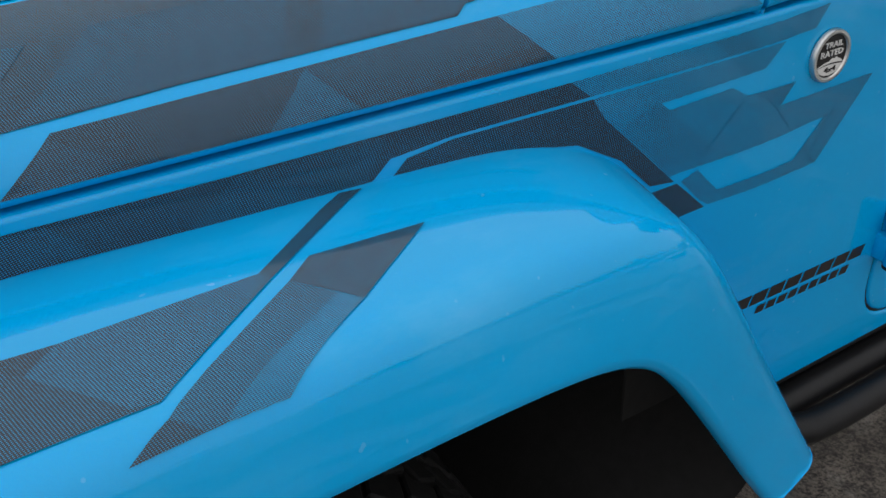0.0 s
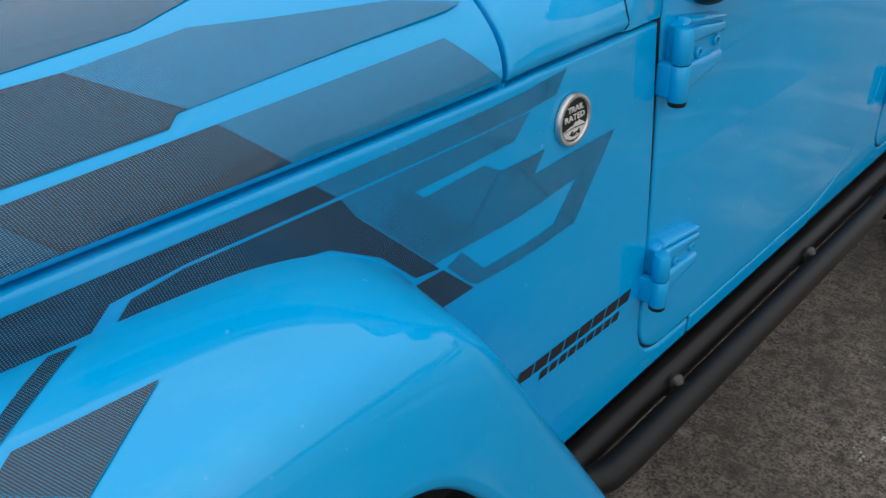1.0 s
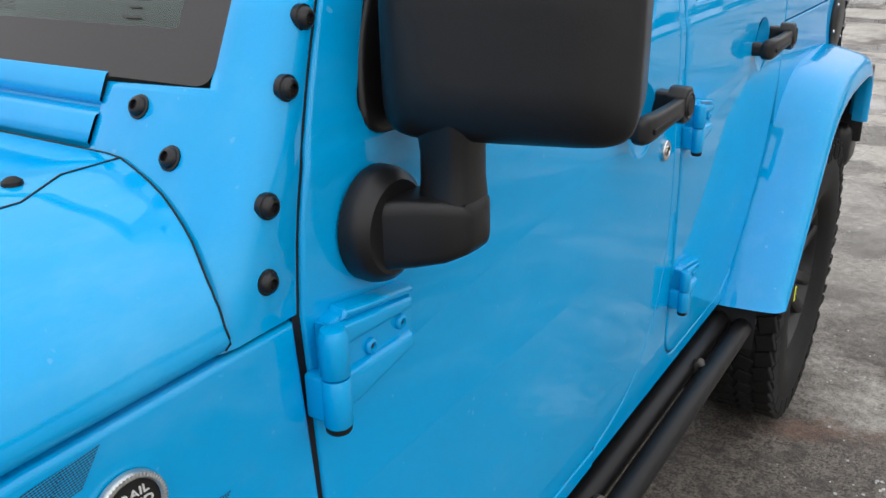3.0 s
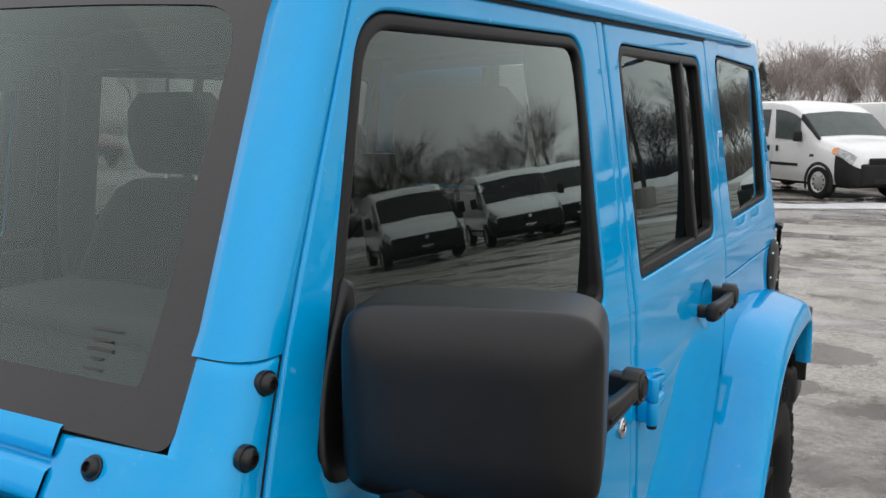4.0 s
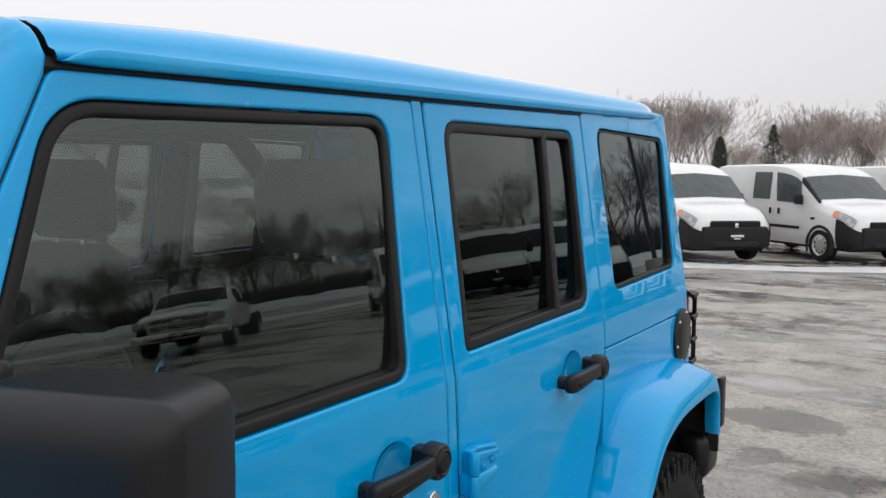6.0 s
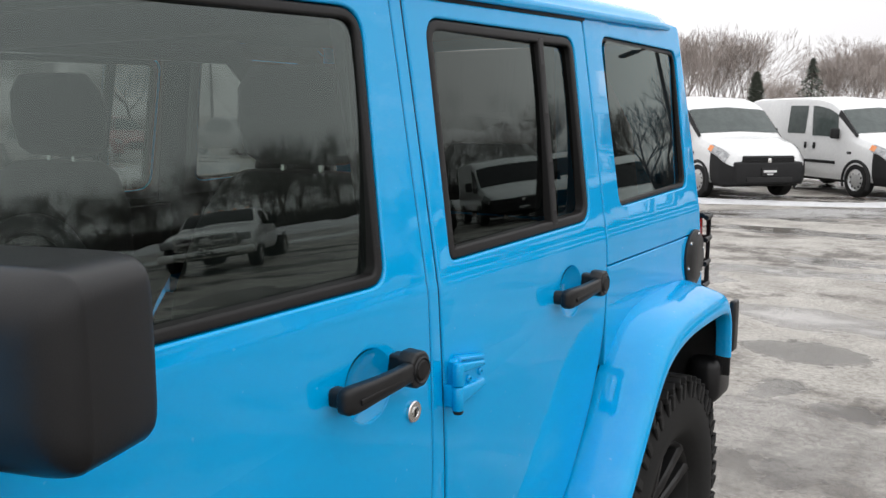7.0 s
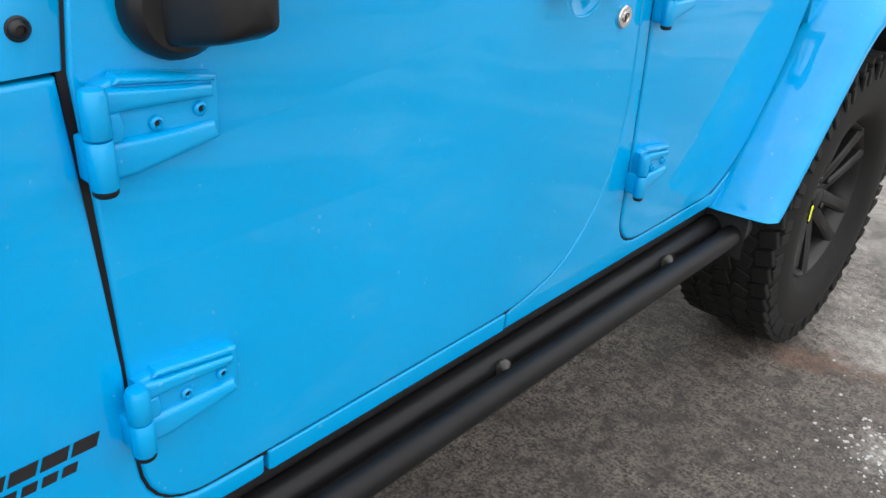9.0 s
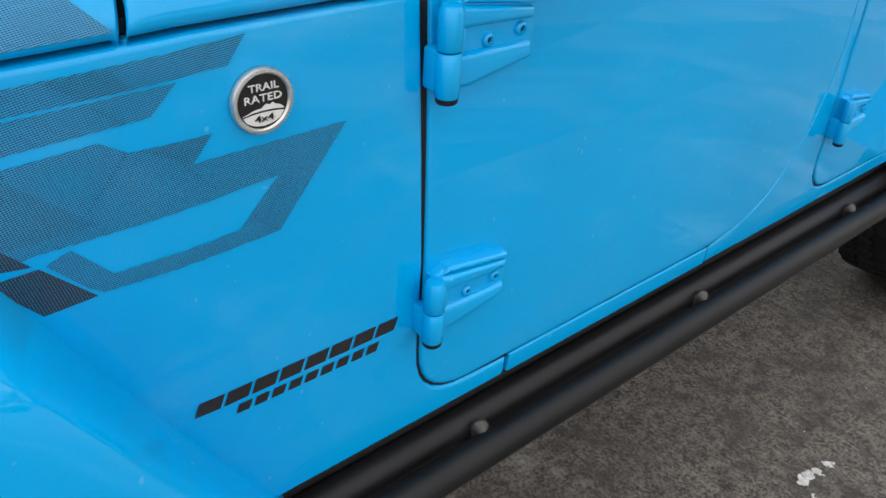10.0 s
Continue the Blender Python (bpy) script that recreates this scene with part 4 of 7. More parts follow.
def wf_row(z, s):
    xs = XS(1.2, z) if z > 1.24 else XS(1.0, max(z, 1.10))
    edge = door_front(z) + 0.001
    yw = YW(z)
    xg = float(np.interp(z, (1.10, 1.272, 1.2765, 1.36, 1.62, 1.66, 1.69), (0.588, 0.588, 0.709, 0.702, 0.655, 0.650, 0.61)))
    side_y = max(yw + 0.006, min(edge - 0.006, yw + 0.05))
    pts = [(xg, yw + 0.004), (min(xg + 0.015, xs - 0.035), yw - 0.001), (xs - 0.036, yw - 0.001), (xs - 0.022, yw + 0.001), (xs - 0.010, yw + 0.008), (xs - 0.003, yw + 0.019), (xs - 0.0005, yw + 0.031), (xs - 0.001, edge - 0.008), (xs - 0.003, edge - 0.0055), (xs - 0.012, edge - 0.005)]
    if edge - 0.008 < yw + 0.031:
        k = max(0.2, (edge - 0.008 - yw) / 0.034)
        pts = [(x, yw + (y - yw) * k if i < 7 else y) for i, (x, y) in enumerate(pts)]
    return [(s * x, y, z) for x, y in pts]


for s in (1, -1):
    rows = [wf_row(z, s) for z in (1.104, 1.106, 1.13, 1.16, 1.19, 1.22, 1.25, 1.268, 1.272, 1.2765, 1.29, 1.31, 1.333, 1.3415)]
    rows.append([(x - s * 0.003, y + 0.003, z + 0.002) for x, y, z in rows[-1]])
    br = part("pillar_bracket", loft(rows, flip=(s < 0)), M_PAINT, jeep, "blue bolted windshield bracket")
    for y, z, big in ((1.042, 1.327, 1), (1.010, 1.279, 1), (0.968, 1.199, 1), (0.957, 1.142, 1)):
        bm = spin([(-0.004, 0.0105), (0.0015, 0.0105), (0.002, 0.0088), (0.005, 0.0081), (0.0068, 0.006), (0.0073, 0.0042), (0.004, 0.0036), (0.004, 0.0004)], 20, "X", (XS(1.0, z) - 0.001, y, z))
        part("bolt", mirror_x(bm, s), M_BOLT, br, "black round-head bolt")
    for x, z in ((0.642, 1.258), (0.6935, 1.2265)):
        bm = spin([(0.004, 0.0105), (-0.0015, 0.0105), (-0.002, 0.0088), (-0.005, 0.0081), (-0.0068, 0.006), (-0.0073, 0.0042), (-0.004, 0.0036), (-0.004, 0.0004)], 20, "Y")
        bmesh.ops.transform(bm, matrix=pose(s * x, YW(z) - 0.001, z, -29.5, 0, 0), verts=bm.verts[:])
        part("bolt", bm, M_BOLT, br, "black round-head bolt")


def ws_curve(x, z):
    """Slight bow of the windshield."""
    return YW(z) - 0.012 * (1 - (x / 0.68) ** 2)


def ws_top(x):
    return 1.672 + 0.036 * (1 - (x / 0.62) ** 2)


def roof_half(y, lift):
    zr, x0 = ZR(y), XS(y, ZR(y)) + (0.0 if y < 3.2 else -0.03 * ((y - 3.2) / 0.2))
    half = [(x0 - 0.016, zr - 0.010), (x0 + 0.004, zr - 0.010), (x0 + 0.009, zr - 0.004), (x0 + 0.006, zr + 0.004), (x0 - 0.004, zr + 0.010), (x0 - 0.010, zr + 0.024), (x0 - 0.020, zr + 0.038), (x0 - 0.040, zr + 0.052), (x0 - 0.080, zr + 0.064), (x0 - 0.16, zr + 0.073), (x0 - 0.35, zr + 0.082)]
    return [(x, zr - 0.01 + (z - zr + 0.01) * lift) for x, z in half]


LIFT = 0.68
RF = [(0.0, roof_half(1.245, LIFT)[-1][1] + 0.006)] + roof_half(1.245, LIFT)[3:][::-1]


def frame_pairs():
    """Inner points on the glass edge and outer points on the roof and door gaps, from the middle of the header down the pillar."""
    out = []
    side = [q for q in RF if q[0] > 0.64]
    xs_rf, zs_rf = [q[0] for q in RF], [q[1] for q in RF]
    for k in np.linspace(0, 1, 15):
        x = 0.61 * k
        xo = 0.64 * k
        out.append(((x, ws_top(x)), (xo, 1.2365, float(np.interp(xo, xs_rf[:8], zs_rf[:8])))))
    bend = [(0.64, float(np.interp(0.64, xs_rf[:8], zs_rf[:8])))] + side[:-1] + [(XS(1.2, 1.668) + 0.001, 1.674)]
    dist = [0.0]
    for a, b in zip(bend, bend[1:]):
        dist.append(dist[-1] + math.hypot(b[0] - a[0], b[1] - a[1]))
    for t in np.linspace(0, 1, 15)[1:]:
        a = t * math.pi / 2
        d = t * dist[-1]
        out.append(((0.61 + 0.044 * math.sin(a), 1.672 - 0.034 * (1 - math.cos(a))), (float(np.interp(d, dist, [q[0] for q in bend])), 1.2365, float(np.interp(d, dist, [q[1] for q in bend])))))
    for t in np.linspace(0, 1, 18)[1:]:
        z, zo = 1.638 + (1.345 - 1.638) * t, 1.674 + (1.345 - 1.674) * t
        out.append(((float(np.interp(z, (1.36, 1.62, 1.638), (0.702, 0.655, 0.654))), z), (XS(1.2, zo) - 0.0008, door_front(zo) - 0.0045, zo)))
    return out


def frame_section(g, o):
    gx, gz = g
    a = Vector((gx, ws_curve(gx, gz) - 0.0005, gz))
    o = Vector(o)
    cy = min(YW(o.z), o.y - 0.016)
    c = Vector((o.x, cy, o.z - 0.004 * (o.z > 1.7)))
    d0, d1 = a - c, o - c
    r0, r1 = min(0.036, d0.length * 0.75), min(0.032, d1.length * 0.85)
    p0, p1 = c + d0.normalized() * r0, c + d1.normalized() * r1
    row = [a + Vector((0, 0.004, 0)), a, (a + p0) / 2]
    for k in range(9):
        t = k / 8
        row.append(p0 * (1 - t) ** 2 + c * 2 * t * (1 - t) + p1 * t * t)
    return row + [o, o + Vector((-0.004 if o.z < 1.69 else 0, 0.002, -0.003 if o.z > 1.69 else 0)), o + Vector((-0.014 if o.x > 0.6 else 0, 0.003, -0.014 if o.z > 1.69 else 0))]


wf = None
for s in (1, -1):
    rows = [[(s * q.x, q.y, q.z) for q in frame_section(g, o)] for g, o in frame_pairs()]
    bm = loft(rows, flip=(s > 0))
    if wf is None:
        wf = part("windshield_frame", bm, M_PAINT, jeep, "blue windshield frame with rounded pillars")
    else:
        part("windshield_frame_half", bm, M_PAINT, wf)
bot = []
for x in np.linspace(-0.5915, 0.5915, 27):
    yw = lambda z: YW(z) + (ws_curve(x, 1.285) - YW(1.285)) * min(1.0, max(0.0, (z - 1.25) / 0.03))
    bot.append([(x, yw(1.282) + 0.006, 1.283), (x, yw(1.28) - 0.001, 1.2785), (x, yw(1.266) - 0.001, 1.266), (x, yw(1.2585) - 0.001, 1.2585), (x, yw(1.2555) + 0.003, 1.2555), (x, yw(1.253) + 0.008, 1.2530), (x, yw(1.250) + 0.006, 1.2500), (x, yw(1.2475) - 0.001, 1.2475),
                (x, yw(1.2455) - 0.002, 1.2455), (x, yw(1.236) - 0.002, 1.236), (x, yw(1.2265) - 0.002, 1.2265), (x, yw(1.2245) + 0.001, 1.2240), (x, yw(1.222) + 0.004, 1.2150)])
part("windshield_base", loft(bot), M_PAINT, wf)
ws_out = rounded([(-0.712, 1.277, 0.02), (0.712, 1.277, 0.02), (0.706, 1.36, 0.1), (0.650, 1.668, 0.045), (0.4, 1.692, 0.2), (0.0, 1.708, 0.3), (-0.4, 1.692, 0.2), (-0.650, 1.668, 0.045), (-0.706, 1.36, 0.1)], 6)
ws_in = rounded([(-0.658, 1.316, 0.006), (0.658, 1.316, 0.006), (0.652, 1.40, 0.1), (0.617, 1.636, 0.05), (0.4, 1.652, 0.2), (0.0, 1.664, 0.3), (-0.4, 1.652, 0.2), (-0.617, 1.636, 0.05), (-0.652, 1.40, 0.1)], 6)
xcuts = [-0.6 + 0.1 * k for k in range(13)]


def ws_map(d):
    return lambda x, z: (x, ws_curve(x, z) + d, z)


frit = part("windshield_border", sheet(ws_out, [ws_in], ws_map(0.002), ca=xcuts, cb=(1.3, 1.35, 1.4, 1.5, 1.6, 1.65)), M_FRIT, wf, "black ceramic border of the windshield")
wsg = part("windshield_glass", sheet(inset(ws_out, 0.004), [], ws_map(0.0035), ca=xcuts, cb=(1.3, 1.35, 1.4, 1.5, 1.6, 1.65)), M_WSGLASS, jeep, "clear windshield glass")
wsg.visible_shadow = False
for k, (dz, w) in enumerate(((-0.014, 0.036), (-0.022, 0.022), (-0.029, 0.030), (-0.036, 0.014), (-0.044, 0.020))):
    part("glass_marking", sheet([(0.600 - w / 2, 1.366 + dz), (0.600 + w / 2, 1.366 + dz), (0.600 + w / 2, 1.3680 + dz), (0.600 - w / 2, 1.3680 + dz)], [], ws_map(0.0012)), M_FRIT, wsg)
part("wiper_nozzle", spin([(0.0, 0.008), (0.003, 0.0075), (0.0055, 0.004), (0.006, 0.0005)], 16, "Z", (0.632, 0.862, 1.2215)), M_SEAL, cowl)

# hardtop roof with drip rail
roof_rows = []
for y in [1.245, 1.25] + list(np.linspace(1.27, 3.30, 24)) + [3.35, 3.38, 3.39]:
    drop = 0.0 if y < 3.30 else 0.10 * ((y - 3.30) / 0.09) ** 2
    half = [(x, z - drop) for x, z in roof_half(y, float(np.interp(y, (1.245, 1.27, 1.5, 1.9, 2.6, 3.3), (0.70, 0.76, 0.90, 0.95, 0.88, 0.80))))]
    flat = (1 - min(1, (y - 1.245) / 0.45)) ** 2
    half = [(x, z - flat * 0.05 * d) for (x, z), d in zip(half, (0, 0, 0, 0, 0, 0, 0, 0.02, 0.06, 0.11, 0.15))]
    roof_rows.append([(x, y, z) for x, z in half] + [(0.0, y, half[-1][1] + 0.006)] + [(-x, y, z) for x, z in half[::-1]])
roof = part("hardtop_roof", loft(roof_rows), M_PAINT, jeep, "blue hardtop roof with drip rail")
r0 = roof_rows[0]
part("roof_front_edge", loft([[(x * 0.980, y + 0.012, z - 0.034) for x, y, z in r0], [(x * 0.995, y + 0.003, z - 0.003) for x, y, z in r0], r0]), M_SEAL, roof)
part("roof_seal", loft([[(x * 0.97, 1.225, z - 0.034) for x, y, z in r0], [(x * 0.97, 1.262, z - 0.034) for x, y, z in r0]]), M_DARK, roof)
for s in (1, -1):
    part("drip_rail_seal", pipe([(s * (XS(y, ZR(y)) - 0.007), y, ZR(y) - 0.015) for y in np.linspace(1.235, 2.66, 12)], 0.0105, 8), M_SEAL, roof)
    flange = []
    for y in list(np.linspace(1.250, 1.310, 9)) + list(np.linspace(1.40, 3.33, 14)):
        k = min(1.0, max(0.0, (y - 1.250) / 0.055))
        k = math.sin(k * math.pi / 2)
        q, zr = XS(y, ZR(y)) + (0.0 if y < 3.2 else -0.03 * ((y - 3.2) / 0.2)), ZR(y) - 0.0105
        flange.append([(s * (q + a), y, zr + b * k) for a, b in ((0.000, -0.002), (0.0105, -0.002), (0.0125, 0.0), (0.0128, 0.008), (0.0122, 0.0150), (0.0105, 0.0168), (0.0065, 0.0172), (0.0010, 0.0172))])
    part("drip_flange", loft(flange, flip=(s < 0)), M_PAINT, roof)
    part("roof_clip", block(0.014, 0.02, 0.012, 0.003, (s * (XS(1.92, 1.70) - 0.004), 1.921, ZR(1.92) - 0.012)), M_SEAL, roof)
part("headliner", loft([[(x * 0.9, y, z - 0.035) for x, y, z in (r[6], r[9], r[11], r[13], r[16])] for r in roof_rows[2:-2]], flip=True), M_CABIN, roof)
rear_pane = part("rear_window", loft([[(x, 3.447 - 0.07 * max(0, z - 1.145), z) for x in (-0.62, -0.2, 0.2, 0.62)] for z in (1.15, 1.45, 1.72)], flip=True), M_PRIVACY, jeep, "dark privacy rear window")
rear_pane.visible_shadow = False
part("tailgate", loft([[(x, 3.452 - 0.06 * max(0, z - 1.145), z) for x in (-0.5, -0.2, 0.2, 0.5)] for z in (0.6, 1.145)], flip=True), M_PAINT, jeep)


# wheel flares
def flare(name, path, sections, s, label, ease):
    """Swept arch: path of (y, z, depth scale); sections of (x, depth)."""
    pts = smooth_path([p[:2] for p in path], 6)
    sc = [q[0] for q in smooth_path([(p[2], 0.0) for p in path], 6)]
    rows = []
    for i, (y, z) in enumerate(pts):
        a, b = pts[max(0, i - 1)], pts[min(len(pts) - 1, i + 1)]
        d = Vector((b[0] - a[0], b[1] - a[1])).normalized()
        nrm = Vector((d.y, -d.x))
        x0 = XS(y, min(z, 1.1)) - 0.012
        row = [(s * x0, y, z)]
        for x, dep in sections:
            row.append((s * (x if x > 0 else x0), y + nrm.x * dep * sc[i], z + nrm.y * dep * sc[i]))
        cut = 0.536 if y < 1 else 0.549
        slid = []
        for a, b, c in row:
            if c < cut and abs(d.y) > 0.2:
                k = (cut - c) / d.y
                b, c = b + d.x * k, cut
            slid.append((a, b, c))
        rows.append(slid)
    # ease the inner bend of the arch, the deeper the more
    for j, (x, dep) in enumerate(sections):
        for _ in range(int(round(dep * ease))):
            line = [r[j + 1] for r in rows]
            for i in range(1, len(rows) - 1):
                if line[i][2] > 0.6:
                    rows[i][j + 1] = (line[i][0], *(0.25 * line[i - 1][q] + 0.5 * line[i][q] + 0.25 * line[i + 1][q] for q in (1, 2)))
    bm = loft(rows, flip=(s > 0))
    ob = part(name, bm, M_PAINT, jeep, label)
    return ob


FRONT_PATH = [(-0.80, 0.975, 1), (-0.5, 0.985, 1), (-0.2, 0.997, 1), (0.0, 1.005, 1), (0.2, 1.013, 1), (0.35, 1.019, 1), (0.43, 1.017, 1), (0.49, 1.004, 1), (0.54, 0.977, 1), (0.581, 0.935, 1), (0.618, 0.872, 1), (0.680, 0.765, 1.0), (0.747, 0.655, 0.95), (0.807, 0.555, 0.90), (0.853, 0.478, 0.86)]
FRONT_SEC = [(0.745, 0.001), (0.765, 0.004), (0.80, 0.0095), (0.84, 0.0155), (0.866, 0.0200), (0.881, 0.0250), (0.891, 0.0320), (0.899, 0.0420), (0.905, 0.0550), (0.910, 0.0750), (0.915, 0.097), (0.9195, 0.119), (0.9200, 0.127), (0.9155, 0.1325), (0.906, 0.1345), (0.892, 0.132), (0.880, 0.118)]
REAR_PATH = [(2.345, 0.545, 0.45), (2.42, 0.632, 0.5), (2.50, 0.730, 0.55), (2.58, 0.833, 0.6), (2.645, 0.915, 0.7), (2.71, 0.972, 0.85), (2.79, 1.010, 1), (2.89, 1.026, 1), (3.05, 1.030, 1), (3.20, 1.026, 1), (3.285, 1.008, 1), (3.335, 0.965, 1), (3.362, 0.90, 1), (3.372, 0.80, 1)]
REAR_SEC = [(0.80, 0.002), (0.83, 0.0095), (0.86, 0.0175), (0.882, 0.0240), (0.894, 0.0290), (0.903, 0.0360), (0.909, 0.0450), (0.9130, 0.0560), (0.917, 0.0675), (0.9195, 0.0790), (0.915, 0.086), (0.900, 0.088), (0.875, 0.080)]
for s in (1, -1):
    ff = flare("front_flare", FRONT_PATH, FRONT_SEC, s, "blue front wheel flare with halftone graphic", 1800)
    fr = flare("rear_flare", REAR_PATH, REAR_SEC, s, "blue rear wheel flare", 60)
    for y, z in ((0.598, 0.700),):
        part("flare_clip", spin([(0, 0.0005), (0, 0.010), (0.003, 0.009), (0.004, 0.0005)], 12, "Y", (s * 0.90, y + 0.004, z)), M_SEAL, ff)
    part("flare_clip", spin([(0, 0.0005), (0, 0.010), (-0.003, 0.009), (-0.004, 0.0005)], 12, "Y", (s * 0.893, 3.288, 0.855)), M_SEAL, fr)
    if s > 0:
        front_flare = ff
    # black wheel housings
    for yc, z1, r, y0, y1 in ((0.0, 0.985, 0.50, -0.8, 0.83), (2.95, 1.0, 0.47, 2.36, 3.36)):
        rows = []
        prof = [(y0, 0.35), (y0 + 0.05, 0.70), (yc - r * 0.75, z1 - 0.10), (yc - r * 0.4, z1 - 0.02), (yc, z1), (yc + r * 0.4, z1 - 0.01), (yc + r * 0.85, z1 - 0.07), (0.55, 0.84), (0.66, 0.66), (0.735, 0.545), (0.62, 0.43), (0.52, 0.34), (0.45, 0.25)]
        if yc > 1:
            prof = [(y0 + 0.02, 0.45), (y0 + 0.02, 0.56), (2.50, 0.71), (2.64, 0.89), (2.78, 0.985), (yc, 1.01), (3.2, 1.0), (3.31, 0.95), (3.345, 0.86), (3.35, 0.5)]
        for x in (0.36, 0.72, 0.86):
            rows.append([(s * x, y, z - (0.012 if x > 0.8 else 0.004)) for y, z in prof])
        house = part("wheel_housing", loft(rows, flip=(s < 0)), M_DARK, jeep, "black wheel housing liner")
        part("housing_wall", sheet([(y, z) for y, z in prof], [], lambda y, z: (0.36, y, z), s=s), M_DARK, house)

# chassis below
for s in (1, -1):
    part("sill_pan", block(0.17, 1.78, 0.06, 0.01, (s * 0.675, 1.64, 0.532)), M_DARK, jeep)
part("chassis", block(1.1, 3.9, 0.16, 0.02, (0, 1.35, 0.56)), M_DARK, jeep, "black underbody")
for y in (0.0, 2.947):
    part("axle", pipe([(-0.6, y, 0.40), (0.6, y, 0.40)], 0.06, 12), M_DARK, jeep)


# wheels
def tread_lug(i, n, R):
    """One chunky shoulder and centre block set of the all-terrain tread."""
    a = 2 * math.pi * i / n
    bm = bmesh.new()
    for x, w, l, skew, h in ((0.099, 0.044, 0.043, 0.25, 0.006), (0.050, 0.042, 0.042, -0.35, 0.006), (0.0, 0.042, 0.041, 0.35, 0.006), (-0.050, 0.042, 0.042, -0.35, 0.006), (-0.099, 0.044, 0.043, 0.25, 0.006)):
        k = block(w, l, h + 0.012, 0.0025, (x, 0, R - 0.006), Matrix.Rotation(skew, 4, "Z"), 1)
        shift = 0.5 if abs(x) in (0.05,) else 0.0
        bmesh.ops.rotate(k, cent=(0, 0, 0), matrix=Matrix.Rotation(a + shift * 2 * math.pi / n, 3, "X"), verts=k.verts[:])
        add(bm, k)
    k = block(0.012, 0.028, 0.045, 0.003, (0.1205, 0, R - 0.034), Matrix.Rotation(0.12, 4, "Z"), 1)
    bmesh.ops.rotate(k, cent=(0, 0, 0), matrix=Matrix.Rotation(a + (0.25 if i % 2 else 0.0) * 2 * math.pi / n, 3, "X"), verts=k.verts[:])
    add(bm, k)
    return bm


def build_wheel():
    w = part("wheel", spin([(0.088, 0.2195), (0.094, 0.214), (0.084, 0.205), (0.02, 0.195), (-0.09, 0.20), (-0.10, 0.22)], 64, "X"), M_RIM, None, "dark satin alloy wheel with chunky tyre")
    w.parent = jeep
    R = 0.400
    bm = spin([(-0.085, 0.222), (-0.115, 0.25), (-0.128, 0.30), (-0.124, 0.35), (-0.112, 0.384), (-0.09, R - 0.005), (0, R - 0.002), (0.09, R - 0.005), (0.112, 0.384), (0.124, 0.35), (0.1285, 0.30), (0.1265, 0.285), (0.124, 0.262), (0.116, 0.246), (0.104, 0.232), (0.092, 0.221), (0.086, 0.216)], 72, "X")
    tyre = part("tyre", bm, M_TYRE, w, "black all-terrain tyre")
    bm = bmesh.new()
    n = 50
    for i in range(n):
        add(bm, tread_lug(i, n, R))
    tagged(part("tread", bm, M_TYRE, w, smooth=False), kind="stuff")
    # five double spokes
    for i in range(5):
        bm = bmesh.new()
        for dy in (-0.022, 0.022):
            prof = []
            for r, x, hw in ((0.045, 0.052, 0.020), (0.09, 0.064, 0.0185), (0.14, 0.074, 0.0175), (0.19, 0.084, 0.0185), (0.212, 0.088, 0.022)):
                off = dy * (0.6 + 1.6 * r / 0.21)
                prof.append([(x, off - hw, r), (x + 0.006, off - hw * 0.6, r), (x + 0.006, off + hw * 0.6, r), (x, off + hw, r), (x - 0.035, off + hw, r), (x - 0.035, off - hw, r)])
            add(bm, loft(prof, close=True, caps=True))
        bmesh.ops.rotate(bm, cent=(0, 0, 0), matrix=Matrix.Rotation(2 * math.pi * i / 5 + 0.33, 3, "X"), verts=bm.verts[:])
        part("spoke", bm, M_RIM, w)
    part("hub_cap", spin([(0.03, 0.058), (0.050, 0.056), (0.056, 0.050), (0.058, 0.034), (0.066, 0.031), (0.069, 0.026), (0.070, 0.0005)], 36, "X"), M_RIM, w)
    for i in range(5):
        a = 2 * math.pi * (i + 0.5) / 5 + 0.33
        part("lug_nut", spin([(0.04, 0.010), (0.066, 0.010), (0.069, 0.007), (0.070, 0.0005)], 6, "X", (0, 0.063 * math.sin(a), 0.063 * math.cos(a))), M_RIM, w)
    part("rim_barrel", spin([(-0.02, 0.0005), (-0.02, 0.205)], 48, "X"), M_DARK, w)
    part("valve_stem", pipe([(0.078, -0.10, -0.172), (0.092, -0.098, -0.168)], 0.0035, 8), M_SEAL, w)
    return w


wheel = build_wheel()
wheel.matrix_basis = pose(0.757, 2.947, 0.404)
for m in (pose(-0.757, 2.947, 0.404, 0, 0, 180), pose(0.757, 0.0, 0.404, 70, 0, 0), pose(-0.757, 0.0, 0.404, 0, 0, 180)):
    copy_thing(wheel, m)
part("chalk_mark", block(0.002, 0.011, 0.042, 0.0008, (0.8815, 2.722, 0.452)), M_YELLOW, jeep, "yellow chalk mark on the tyre")

